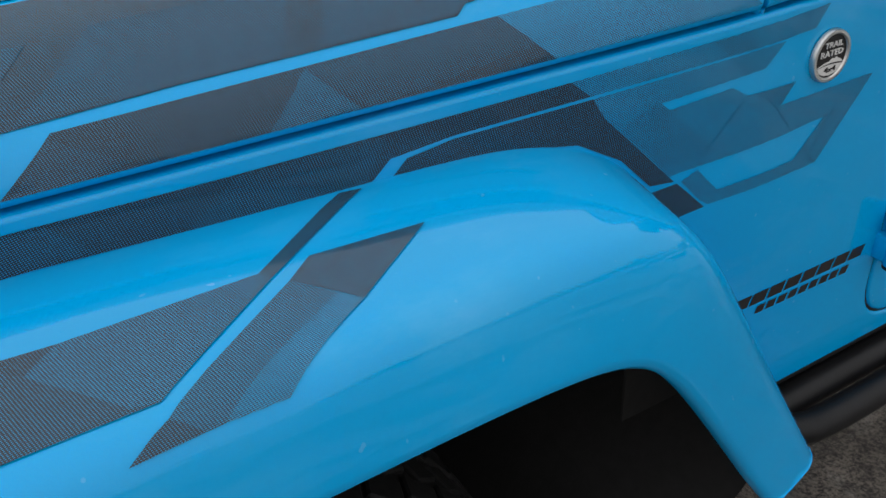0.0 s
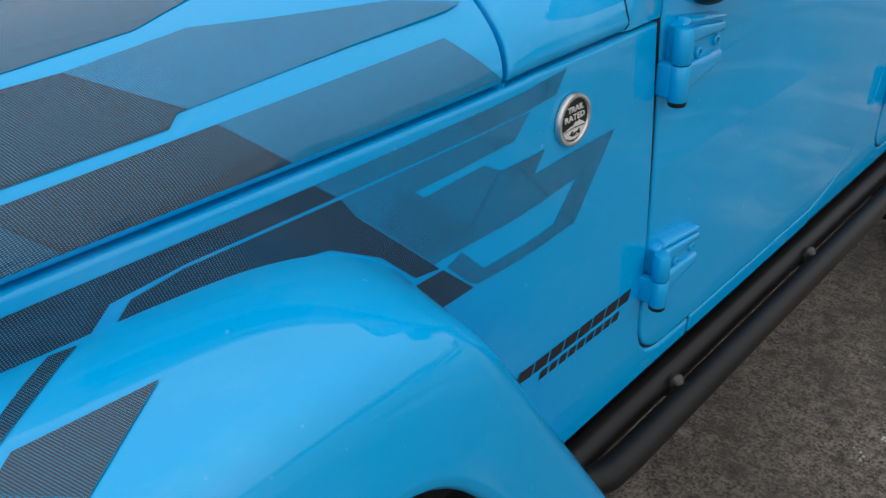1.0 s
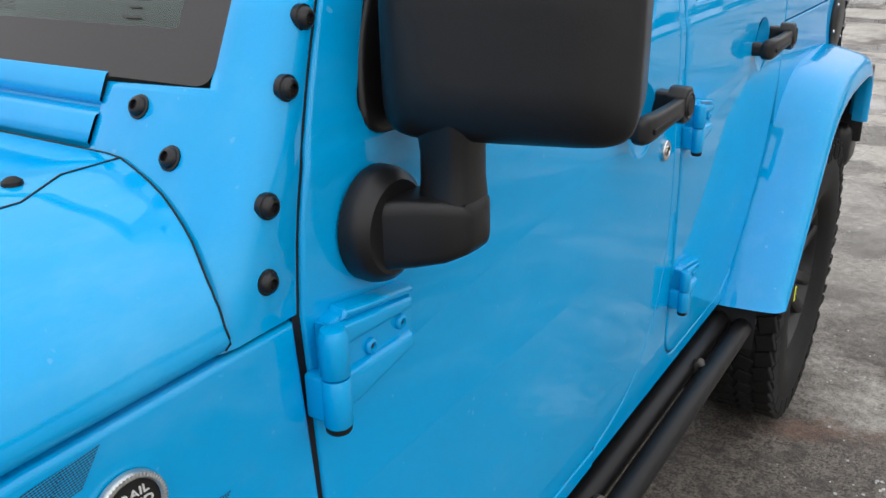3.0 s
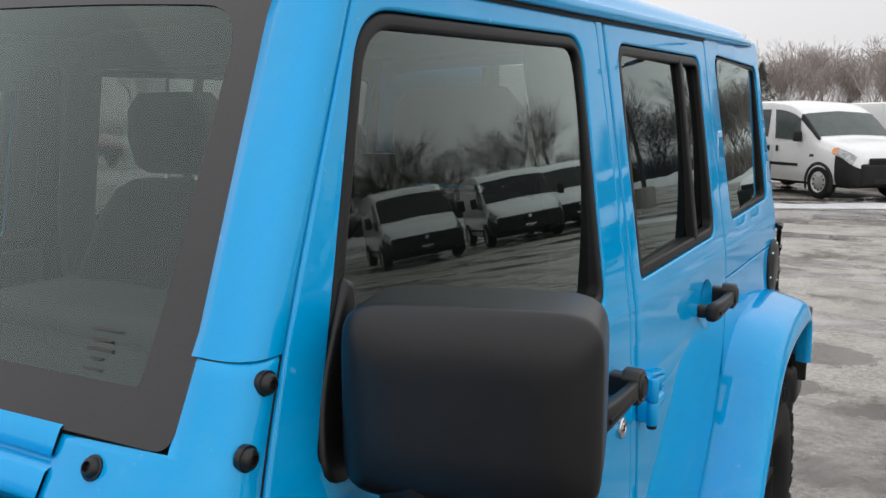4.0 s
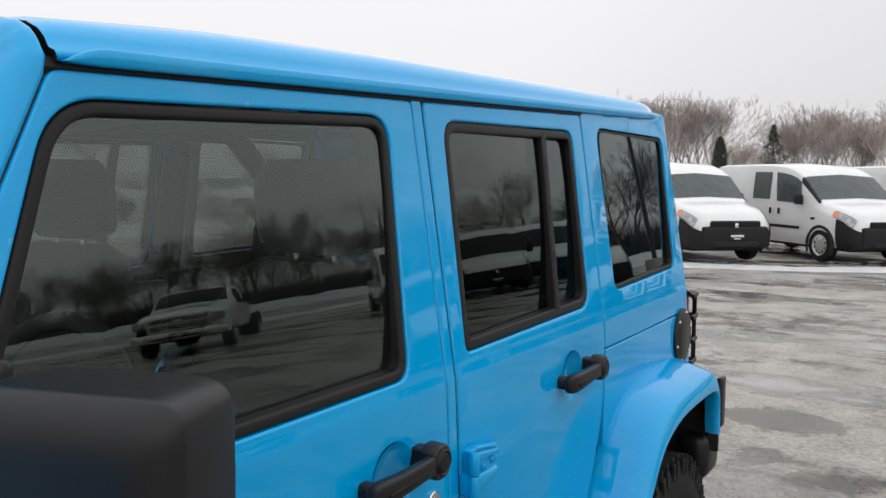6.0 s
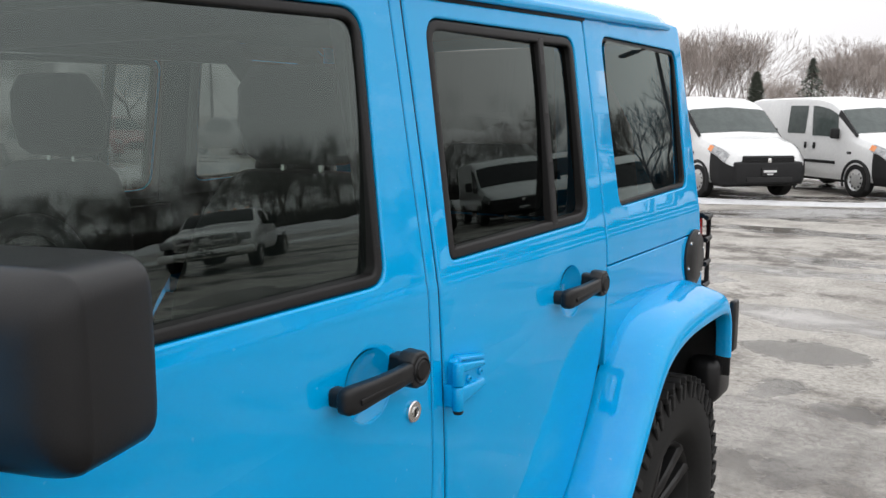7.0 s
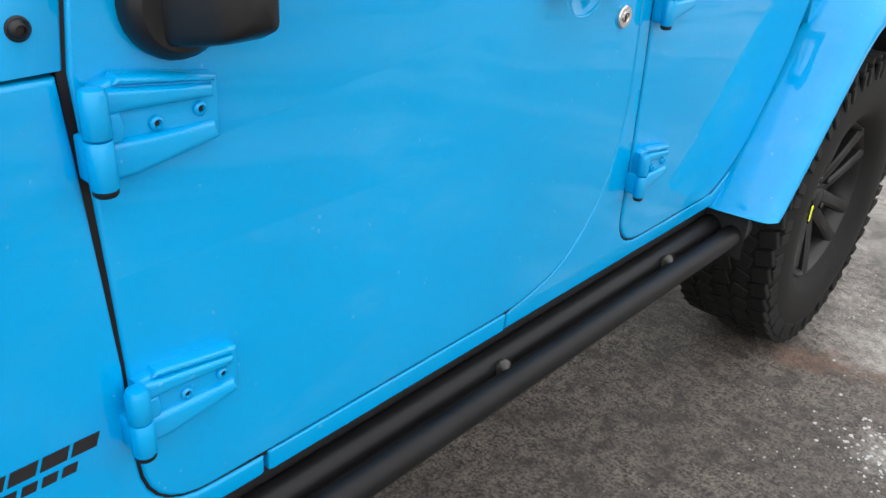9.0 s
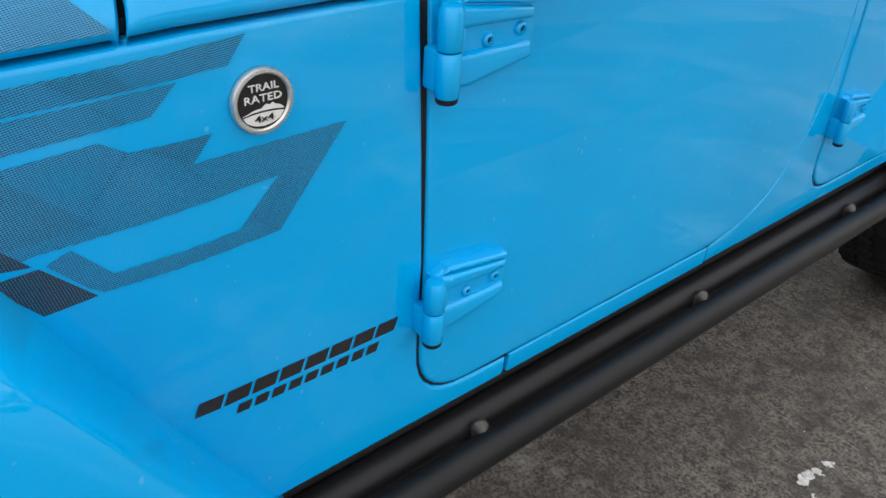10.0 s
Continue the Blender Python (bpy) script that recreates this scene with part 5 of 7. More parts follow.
# mirror
for s in (1, -1):
    rows = []
    for k, (x, f) in enumerate(((0.786, 1.0), (0.797, 1.0), (0.806, 0.94), (0.812, 0.80))):
        rows.append([(x, 1.088 + 0.050 * f * math.cos(a), 1.150 + 0.052 * f * math.sin(a)) for a in [2 * math.pi * i / 28 for i in range(28)]])
    base = loft(rows, close=True, caps=True)
    mir = part("mirror", mirror_x(base, s), M_PLASTIC, jeep, "black plastic door mirror on an arm")
    arm = []
    for x, y, z, hy, hz in ((0.793, 1.092, 1.148, 0.034, 0.034), (0.815, 1.098, 1.148, 0.033, 0.034), (0.842, 1.108, 1.150, 0.031, 0.033), (0.866, 1.116, 1.153, 0.029, 0.030), (0.881, 1.120, 1.155, 0.023, 0.024), (0.886, 1.121, 1.155, 0.012, 0.014)):
        arm.append([(x - 0.004 - 0.006 * (x > 0.83), y + hy * math.copysign(abs(math.cos(a)) ** 0.35, math.cos(a)), z - 0.002 + hz * 0.95 * math.copysign(abs(math.sin(a)) ** 0.35, math.sin(a))) for a in [2 * math.pi * i / 28 for i in range(28)]])
    part("mirror_arm", mirror_x(loft(arm, close=True, caps=True), s), M_PLASTIC, mir)
    post = []
    for z, hx, hy in ((1.175, 0.030, 0.028), (1.192, 0.0285, 0.026), (1.215, 0.028, 0.026), (1.245, 0.031, 0.030)):
        post.append([(0.847 + hx * 0.84 * math.copysign(abs(math.cos(a)) ** 0.6, math.cos(a)), 1.122 + hy * math.copysign(abs(math.sin(a)) ** 0.6, math.sin(a)), z) for a in [2 * math.pi * i / 24 for i in range(24)]])
    part("mirror_post", mirror_x(loft(post, close=True, caps=True), s), M_PLASTIC, mir)
    shell = []
    for d, k, kx in ((-0.0530, 0.36, 0.52), (-0.0522, 0.54, 0.66), (-0.0495, 0.69, 0.775), (-0.0445, 0.82, 0.865), (-0.0375, 0.915, 0.935), (-0.0315, 0.972, 0.978), (-0.0260, 0.993, 0.995), (0.015, 1.0, 1.0), (0.045, 1.0, 1.0), (0.052, 0.985, 0.985), (0.050, 0.95, 0.96), (0.040, 0.93, 0.95)):
        ring = []
        for i in range(48):
            a = 2 * math.pi * i / 48
            ring.append((0.105 * kx * math.copysign(abs(math.cos(a)) ** 0.29, math.cos(a)), d, 0.0815 * k * math.copysign(abs(math.sin(a)) ** 0.29, math.sin(a))))
        shell.append(ring)
    bm = loft(shell, close=True)
    bmesh.ops.contextual_create(bm, geom=[e for e in bm.edges if len(e.link_faces) == 1 and e.verts[0].co.y < -0.051])
    bmesh.ops.transform(bm, matrix=pose(0.888, 1.150, 1.306, 0, 0, 17), verts=bm.verts[:])
    bmesh.ops.recalc_face_normals(bm, faces=bm.faces[:])
    part("mirror_shell", mirror_x(bm, s), M_PLASTIC, mir, weighted=True)
    bm = block(0.178, 0.003, 0.130, 0.001, (0, 0.041, 0))
    bmesh.ops.transform(bm, matrix=pose(0.888, 1.150, 1.306, 0, 0, 17), verts=bm.verts[:])
    part("mirror_glass", mirror_x(bm, s), M_MIRROR, mir)

# rear fittings
fuel = part("fuel_door", spin([(0.0, 0.086), (0.006, 0.086), (0.010, 0.080), (0.010, 0.066), (0.013, 0.062), (0.013, 0.0005)], 40, "X", (XS(3.31, 1.08), 3.315, 1.075)), M_PLASTIC, jeep, "black round fuel filler door")
for i in range(6):
    a = 2 * math.pi * i / 6 + 0.3
    part("filler_screw", spin([(0.009, 0.005), (0.013, 0.004), (0.0135, 0.0005)], 10, "X", (XS(3.31, 1.08), 3.315 + 0.074 * math.cos(a), 1.075 + 0.074 * math.sin(a))), M_STEEL, fuel)
for s in (1, -1):
    lamp = part("tail_lamp", block(0.13, 0.07, 0.21, 0.012, (s * 0.70, 3.455, 1.075)), M_RED, jeep, "red tail lamp behind a black guard")
    for dx in (-0.072, 0.0, 0.072):
        part("guard_bar", pipe([(s * (0.705 + dx), 3.43, 1.19), (s * (0.705 + dx), 3.50, 1.185), (s * (0.705 + dx), 3.505, 0.965), (s * (0.705 + dx), 3.43, 0.96)], 0.008, 8), M_TUBE, lamp)
    for z in (1.185, 1.115, 1.04, 0.968):
        part("guard_bar", pipe([(s * 0.79, 3.425, z), (s * 0.785, 3.50, z), (s * 0.625, 3.506, z)], 0.008, 8), M_TUBE, lamp)
    part("bumper_end", block(0.10, 0.17, 0.15, 0.035, (s * 0.83, 3.395, 0.70)), M_PLASTIC, jeep, "black plastic rear bumper end")
    part("mud_flap", block(0.20, 0.014, 0.17, 0.004, (s * 0.80, 3.365, 0.80)), M_DARK, jeep)
    part("reflector_bar", block(0.02, 0.05, 0.16, 0.008, (s * 0.89, 3.42, 0.86)), M_PLASTIC, jeep)
part("rear_bumper", block(1.62, 0.18, 0.19, 0.03, (0, 3.54, 0.66)), M_PLASTIC, jeep, "black rear bumper")
part("spare_tyre", spin([(3.50, 0.0005), (3.50, 0.36), (3.53, 0.395), (3.70, 0.395), (3.73, 0.36), (3.73, 0.0005)], 40, "Y", (0.05, 0, 1.0)), M_TYRE, jeep, "spare tyre on the tailgate")
part("front_bumper", block(1.5, 0.2, 0.2, 0.03, (0, -0.72, 0.62)), M_PLASTIC, jeep)
part("grille", block(1.1, 0.06, 0.42, 0.02, (0, -0.84, 0.95)), M_PAINT, jeep)

# cabin
floor = part("cabin_floor", block(1.42, 2.5, 0.05, 0.01, (0, 2.15, 0.62)), M_CABIN, jeep)
dash = part("dashboard", loft([[(x, y, z) for y, z in ((0.98, 1.26), (1.06, 1.292), (1.20, 1.288), (1.28, 1.26), (1.31, 1.20), (1.28, 1.02), (1.24, 0.85))] for x in np.linspace(-0.70, 0.70, 9)], flip=True), M_CABIN, jeep, "charcoal dashboard")
part("instrument_hood", block(0.36, 0.15, 0.05, 0.02, (0.36, 1.23, 1.295)), M_CABIN, dash)
ring = [(0.36 + 0.185 * math.cos(a), 1.44 + 0.185 * math.sin(a) * math.sin(radians(22)), 1.165 + 0.185 * math.sin(a) * math.cos(radians(22))) for a in [2 * math.pi * k / 32 for k in range(33)]]
sw = part("steering_wheel", pipe(ring, 0.016, 10, False), M_CABIN, jeep, "black steering wheel")
part("steering_hub", block(0.30, 0.05, 0.07, 0.02, (0.36, 1.43, 1.16)), M_CABIN, sw)


def seat(x, y, w, dz=0.0):
    st = part("seat", block(w, 0.52, 0.16, 0.05, (x, y, 0.86)), M_CLOTH, jeep, "black cloth car seat")
    rows = []
    for z, hw, d, yy in ((0.86, 0.46, 0.10, 0.25), (1.0, 0.50, 0.11, 0.27), (1.15, 0.50, 0.10, 0.30), (1.28, 0.44, 0.085, 0.33), (1.36, 0.34, 0.07, 0.345), (1.385, 0.25, 0.05, 0.35)):
        rows.append([(x + w * hw * math.copysign(abs(math.cos(a)) ** 0.5, math.cos(a)), y + yy + d * math.copysign(abs(math.sin(a)) ** 0.6, math.sin(a)), z) for a in [2 * math.pi * k / 24 for k in range(24)]])
    part("seat_back", loft(rows, close=True, caps=True), M_CLOTH, st)
    rows = []
    for z, hw, d, yy in ((1.40, 0.20, 0.035, 0.36), (1.42, 0.255, 0.055, 0.36), (1.48, 0.275, 0.062, 0.355), (1.55, 0.26, 0.058, 0.35), (1.59, 0.20, 0.04, 0.345)):
        rows.append([(x + w * hw * math.copysign(abs(math.cos(a)) ** 0.6, math.cos(a)), y + yy + d * math.copysign(abs(math.sin(a)) ** 0.6, math.sin(a)), z) for a in [2 * math.pi * k / 24 for k in range(24)]])
    part("headrest", loft(rows, close=True, caps=True), M_CLOTH, st)
    for dx in (-0.05, 0.05):
        part("headrest_post", pipe([(x + dx, y + 0.355, 1.36), (x + dx, y + 0.36, 1.43)], 0.007, 8), M_STEEL, st)
    st.location.z = dz
    return st


for x, y in ((0.37, 1.71), (-0.37, 1.67)):
    seat(x, y, 0.52)
for x in (0.36, -0.36):
    seat(x, 2.48, 0.56, -0.17)
for s in (1, -1):
    part("roll_bar", pipe([(s * 0.62, 1.30, 1.64), (s * 0.60, 1.60, 1.69), (s * 0.60, 2.8, 1.70), (s * 0.62, 3.1, 1.45), (s * 0.66, 3.2, 0.9)], 0.042, 12), M_CABIN, jeep, "padded roll bar")
    part("roll_bar_post", pipe([(s * 0.66, 1.96, 0.7), (s * 0.665, 1.95, 1.3), (s * 0.60, 1.95, 1.68)], 0.045, 12), M_CABIN, jeep)
    part("door_trim", sheet([(1.05, 0.62), (1.86, 0.62), (1.86, 1.215), (1.10, 1.215)], [], lambda y, z: (0.735, y, z), thick=0.05, bev=0.02, s=s), M_CABIN, jeep)
    part("door_trim", sheet([(2.0, 0.62), (2.30, 0.62), (2.60, 1.0), (2.60, 1.215), (2.0, 1.215)], [], lambda y, z: (0.735, y, z), thick=0.05, bev=0.02, s=s), M_CABIN, jeep)
part("roll_bar_cross", pipe([(-0.60, 1.95, 1.69), (0.60, 1.95, 1.69)], 0.045, 12), M_CABIN, jeep)
part("cabin_mirror", block(0.24, 0.03, 0.065, 0.015, (0.0, 1.30, 1.60)), M_CABIN, jeep, "black rear-view mirror")


# ---- graphics, badge and lettering on the car ----
def film(name, poly, fmap, material, parent, step=0.03, a0=-0.8, a1=1.0, b0=0.8, b1=1.3):
    lo_a, hi_a = min(p[0] for p in poly), max(p[0] for p in poly)
    lo_b, hi_b = min(p[1] for p in poly), max(p[1] for p in poly)
    ca = np.arange(lo_a + step, hi_a, step)
    cb = np.arange(lo_b + step * 0.3, hi_b, step * 0.3)
    return part(name, sheet(poly, [], fmap, ca=[float(c) for c in ca], cb=[float(c) for c in cb]), material, parent, "printed black halftone film")


side_film = skin_at(0.0007)
# upper band on the fender, split into a dense front and an open rear
film("graphic_band", [(-0.60, 0.964), (-0.60, 1.012), (0.166, 1.050), (0.482, 1.070), (0.503, 1.052), (0.363, 1.043), (0.302, 1.034), (0.281, 1.014), (0.0, 1.006)], side_film, M_FILM_DARK, fender_l)
film("graphic_band", [(0.482, 1.070), (0.797, 1.093), (0.779, 1.070), (0.503, 1.052)], side_film, M_FILM_LIGHT, fender_l)
film("graphic_band", [(0.299, 1.013), (0.317, 1.031), (0.362, 1.040), (0.506, 1.049), (0.519, 1.027), (0.607, 0.937), (0.577, 0.939), (0.54, 0.977), (0.49, 1.005), (0.40, 1.018)], side_film, M_FILM_DARK, fender_l)
film("graphic_band", [(0.506, 1.049), (0.735, 1.065), (0.711, 1.041), (0.584, 1.029), (0.594, 1.020), (0.670, 1.028), (0.691, 1.0155), (0.760, 1.016), (0.741, 0.994), (0.893, 0.996), (0.817, 0.905), (0.655, 0.898), (0.643, 0.906), (0.616, 0.935), (0.636, 0.944), (0.665, 0.913), (0.777, 0.919), (0.819, 0.9615), (0.610, 0.946), (0.600, 0.944), (0.519, 1.027)], side_film, M_FILM_LIGHT, fender_l)
film("graphic_band", [(0.572, 0.930), (0.611, 0.934), (0.650, 0.896), (0.607, 0.890)], side_film, M_FILM_DARK, fender_l)


def hood_film(y, hz):
    return hood_pt(y, hz, 0.0009)


film("graphic_band", [(-0.005, 1.1135), (0.044, 1.1504), (0.145, 1.1523), (0.372, 1.1558), (0.420, 1.1565), (0.465, 1.1130)], hood_film, M_FILM_DARK, hood)
film("graphic_band", [(0.420, 1.1565), (0.648, 1.160), (0.693, 1.1130), (0.465, 1.1130)], hood_film, M_FILM_LIGHT, hood)
film("graphic_band", [(-0.75, 1.154), (-0.2, 1.1555), (0.011, 1.1567), (0.145, 1.1606), (0.386, 1.1624), (0.398, 1.1692), (0.407, 1.1697), (0.348, 1.2045), (0.262, 1.2052), (0.222, 1.2205), (-0.75, 1.216)], hood_film, M_FILM_DARK, hood)
film("graphic_band", [(0.407, 1.1697), (0.567, 1.1750), (0.668, 1.1765), (0.690, 1.179), (0.630, 1.192), (0.456, 1.208), (0.348, 1.2045)], hood_film, M_FILM_LIGHT, hood)
film("graphic_band", [(-0.75, 1.2185), (0.222, 1.2225), (0.281, 1.2098), (0.42, 1.213), (0.50, 1.222), (0.40, 1.2445), (-0.75, 1.2445)], hood_film, M_FILM_MID, hood)

# printed facets: pieces of another density laid into the bands, and their dark creases
def hood_facet(y, hz):
    return hood_pt(y, hz, 0.0013)


for poly, m in (
    ([(0.202, 1.1135), (0.243, 1.1525), (0.281, 1.1135)], M_FILM_MID),
    ([(0.243, 1.1535), (0.372, 1.1550), (0.420, 1.1560), (0.448, 1.129), (0.30, 1.1135), (0.286, 1.1135)], M_FILM_DEEP),
    ([(0.004, 1.1140), (0.040, 1.1470), (0.096, 1.1180), (0.05, 1.1138)], M_FILM_DEEP),
    ([(0.262, 1.1625), (0.386, 1.1635), (0.398, 1.1695), (0.404, 1.1700), (0.346, 1.2040), (0.295, 1.2040)], M_FILM_DEEP),
    ([(0.02, 1.1580), (0.145, 1.1610), (0.23, 1.1620), (0.262, 1.2030), (0.10, 1.2030)], M_FILM_DEEP),
    ([(-0.6, 1.157), (-0.2, 1.1565), (-0.02, 1.1575), (0.05, 1.200), (-0.5, 1.200)], M_FILM_DEEP),
):
    film("graphic_facet", poly, hood_facet, m, hood)
fender_facet = skin_at(0.0011)
for poly, m in (
    ([(0.12, 1.0065), (0.17, 1.0490), (0.30, 1.0570), (0.275, 1.0150)], M_FILM_DEEP),
    ([(-0.25, 0.995), (-0.20, 1.030), (0.02, 1.0400), (0.05, 1.010)], M_FILM_DEEP),
    ([(0.640, 1.0795), (0.685, 1.0838), (0.7005, 1.0665), (0.662, 1.0640)], M_FILM_SOFT),
    ([(0.540, 1.0120), (0.578, 1.0320), (0.660, 0.9605), (0.590, 0.9560)], M_FILM_SOFT),
    ([(0.700, 1.0155), (0.757, 1.0155), (0.739, 0.9935), (0.728, 1.0005)], M_FILM_SOFT),
):
    film("graphic_facet", poly, fender_facet, m, fender_l)
for (a, b), (c, d) in (((0.6445, 1.0805), (0.6625, 1.0640)), ((0.6690, 1.0570), (0.692, 1.0395)), ((0.6890, 1.0150), (0.6363, 0.9536)), ((0.7138, 1.0145), (0.7621, 0.9630)), ((0.7679, 1.0900), (0.7560, 1.0710)),
                       ((0.8337, 0.9680), (0.8036, 0.9220)), ((0.7911, 0.9299), (0.8140, 0.9065)), ((0.560, 1.044), (0.5804, 1.012)), ((0.5804, 1.010), (0.548, 0.999)), ((0.600, 1.020), (0.628, 0.948))):
    q = Vector((b - d, c - a)).normalized() * 0.0007
    film("graphic_crease", [(a - q.x, b - q.y), (c - q.x, d - q.y), (c + q.x, d + q.y), (a + q.x, b + q.y)], skin_at(0.0014), M_FILM_SOFT, fender_l)

FZ_Y = [p[0] for p in FRONT_PATH]
FZ_Z = [p[1] for p in FRONT_PATH]
FX = [0.60] + [p[0] for p in FRONT_SEC[:11]]
FD = [0.0] + [p[1] for p in FRONT_SEC[:11]]


def flare_film(x, y):
    zj = float(np.interp(y, FZ_Y, FZ_Z))
    d = float(np.interp(x, FX, FD))
    e = 0.004
    sl = (float(np.interp(x + e, FX, FD)) - float(np.interp(x - e, FX, FD))) / (2 * e)
    nrm = Vector((sl, 0, 1)).normalized()
    return (x + nrm.x * 0.0016, y, zj - d + nrm.z * 0.0016)


for poly, m in (
    ([(0.728, 0.250), (0.733, 0.270), (0.801, 0.158), (0.792, 0.150)], M_FILM_DEEP),
    ([(0.787, -0.001), (0.792, 0.150), (0.801, 0.158), (0.874, 0.048), (0.870, 0.028), (0.807, -0.027)], M_FILM_MID),
    ([(0.795, -0.040), (0.807, -0.027), (0.870, 0.028), (0.874, 0.048), (0.872, -0.053), (0.878, -0.30), (0.80, -0.30)], M_FILM_DEEP),
    ([(0.783, -0.038), (0.787, -0.001), (0.807, -0.027), (0.795, -0.040)], M_FILM_DARK),
    ([(0.793, 0.192), (0.804, 0.292), (0.858, 0.208), (0.812, 0.167)], M_FILM_DEEP),
    ([(0.812, 0.167), (0.843, 0.194), (0.898, 0.081), (0.898, 0.068), (0.886, 0.048)], M_FILM_MID),
    ([(0.843, 0.194), (0.858, 0.208), (0.899, 0.127), (0.898, 0.081)], M_FILM_SOFT),
    ([(0.886, 0.048), (0.898, 0.068), (0.899, 0.015)], M_FILM_DEEP),
):
    ca = [float(c) for c in np.arange(min(p[0] for p in poly) + 0.005, max(p[0] for p in poly), 0.006)]
    cb = [float(c) for c in np.arange(min(p[1] for p in poly) + 0.01, max(p[1] for p in poly), 0.03)]
    part("graphic_band", sheet(poly, [], flare_film, ca=ca, cb=cb), m, front_flare, "printed black halftone film")

# round badge
bx, by, bz = XS(0.806, 1.035) + 0.0005, 0.806, 1.035
badge = part("badge", spin([(0.0, 0.0292), (0.004, 0.0292), (0.0060, 0.0277), (0.0064, 0.0257), (0.0056, 0.0243), (0.0044, 0.0238)], 72, "X", (bx, by, bz)), M_SILVER, jeep, "round silver-rimmed black badge with raised lettering")
part("badge_disc", spin([(0.0040, 0.0250), (0.0042, 0.0005)], 48, "X", (bx, by, bz)), M_BADGE, badge)
for k in range(60):
    a = 2 * math.pi * k / 60
    ob = part("rim_notch", block(0.001, 0.0012, 0.0034, 0.0, (bx + 0.0055, 0, 0), None), M_SILVER, badge, smooth=False) if k == 0 else share("rim_notch", first_notch, Matrix.Identity(4), badge)
    if k == 0:
        first_notch = ob
    ob.matrix_basis = Matrix.Translation((0, by, bz)) @ Matrix.Rotation(a, 4, "X") @ Matrix.Translation((0.0006, 0, 0.0268))


def text_mesh(body, size, depth):
    cu = bpy.data.curves.new("lettering", "FONT")
    cu.body, cu.size, cu.extrude, cu.align_x, cu.align_y, cu.resolution_u = body, size, depth, "CENTER", "CENTER", 2
    tmp = new("lettering_tmp", cu)
    bpy.context.view_layer.update()
    me = bpy.data.meshes.new_from_object(tmp.evaluated_get(bpy.context.evaluated_depsgraph_get()))
    bpy.data.objects.remove(tmp)
    bpy.data.curves.remove(cu)
    return me


def letters(body, size, y, z, x, parent, material, stretch=1.25):
    me = text_mesh(body, size, 0.0006)
    me.materials.clear()
    me.materials.append(material)
    ob = new("raised_lettering", me)
    ob.parent = parent
    ob.matrix_basis = Matrix.Translation((x, y, z)) @ Matrix(((0, 0, 1, 0), (1, 0, 0, 0), (0, 1, 0, 0), (0, 0, 0, 1))) @ Matrix.Diagonal((stretch, 1, 1, 1))
    return ob


letters("TRAIL", 0.0092, by + 0.001, bz + 0.0125, bx + 0.0048, badge, M_PRINT, 1.2)
letters("RATED", 0.0094, by, bz + 0.0030, bx + 0.0048, badge, M_PRINT, 1.25)
hill = [(-0.0235, -0.0115), (-0.012, -0.0095), (0.0, -0.0088), (0.012, -0.0095), (0.0235, -0.0110), (0.018, -0.0065), (0.0135, -0.0052), (0.0105, -0.0025), (0.007, -0.0045), (0.003, -0.0030), (-0.002, -0.0068), (-0.010, -0.0075), (-0.017, -0.0098)]
part("badge_hill", sheet([(by + a * 0.87, bz + b * 0.87) for a, b in hill], [], lambda y, z: (bx + 0.0052, y, z), thick=0.001), M_PRINT, badge, smooth=False)
base = [(-0.0225, -0.0135), (-0.012, -0.0118), (0.0, -0.0112), (0.012, -0.0118), (0.0225, -0.0132), (0.0185, -0.0195), (0.010, -0.0235), (0.0, -0.0250), (-0.010, -0.0235), (-0.0185, -0.0195)]
part("badge_base", sheet([(by + a * 0.87, bz + b * 0.87) for a, b in base], [], lambda y, z: (bx + 0.0050, y, z), thick=0.001), M_PRINT, badge, smooth=False)
letters("4x4", 0.0082, by, bz - 0.0148, bx + 0.0056, badge, M_BADGE, 1.5)


def letter_bars(y0, y1, z0, z1, n, gap, slant, parent):
    """A word as plain slanted bars, one for each letter."""
    w = (y1 - y0) / n
    for k in range(n):
        a, b = y0 + k * w, y0 + (k + 1) * w - gap
        t0, t1 = (k * w) / (y1 - y0), ((k + 1) * w - gap) / (y1 - y0)
        za, zb = z0[0] * (1 - t0) + z0[1] * t0, z0[0] * (1 - t1) + z0[1] * t1
        ha, hb = z1[0] * (1 - t0) + z1[1] * t0, z1[0] * (1 - t1) + z1[1] * t1
        part("lettering_bar", sheet([(a, za), (b, zb), (b + slant, hb), (a + slant, ha)], [], skin_at(0.0008)), M_LETTER, parent, "black vinyl lettering drawn as bars", smooth=False)


letter_bars(0.714, 0.960, (0.7275, 0.7255), (0.7435, 0.7420), 8, 0.0038, 0.006, fender_l)
letter_bars(0.757, 0.937, (0.7105, 0.7065), (0.7215, 0.7185), 9, 0.0048, 0.004, fender_l)


# ---- other vehicles ----
def lerp_tab(tab):
    xs, ys = [p[0] for p in tab], [p[1] for p in tab]
    return lambda v: float(np.interp(v, xs, ys))


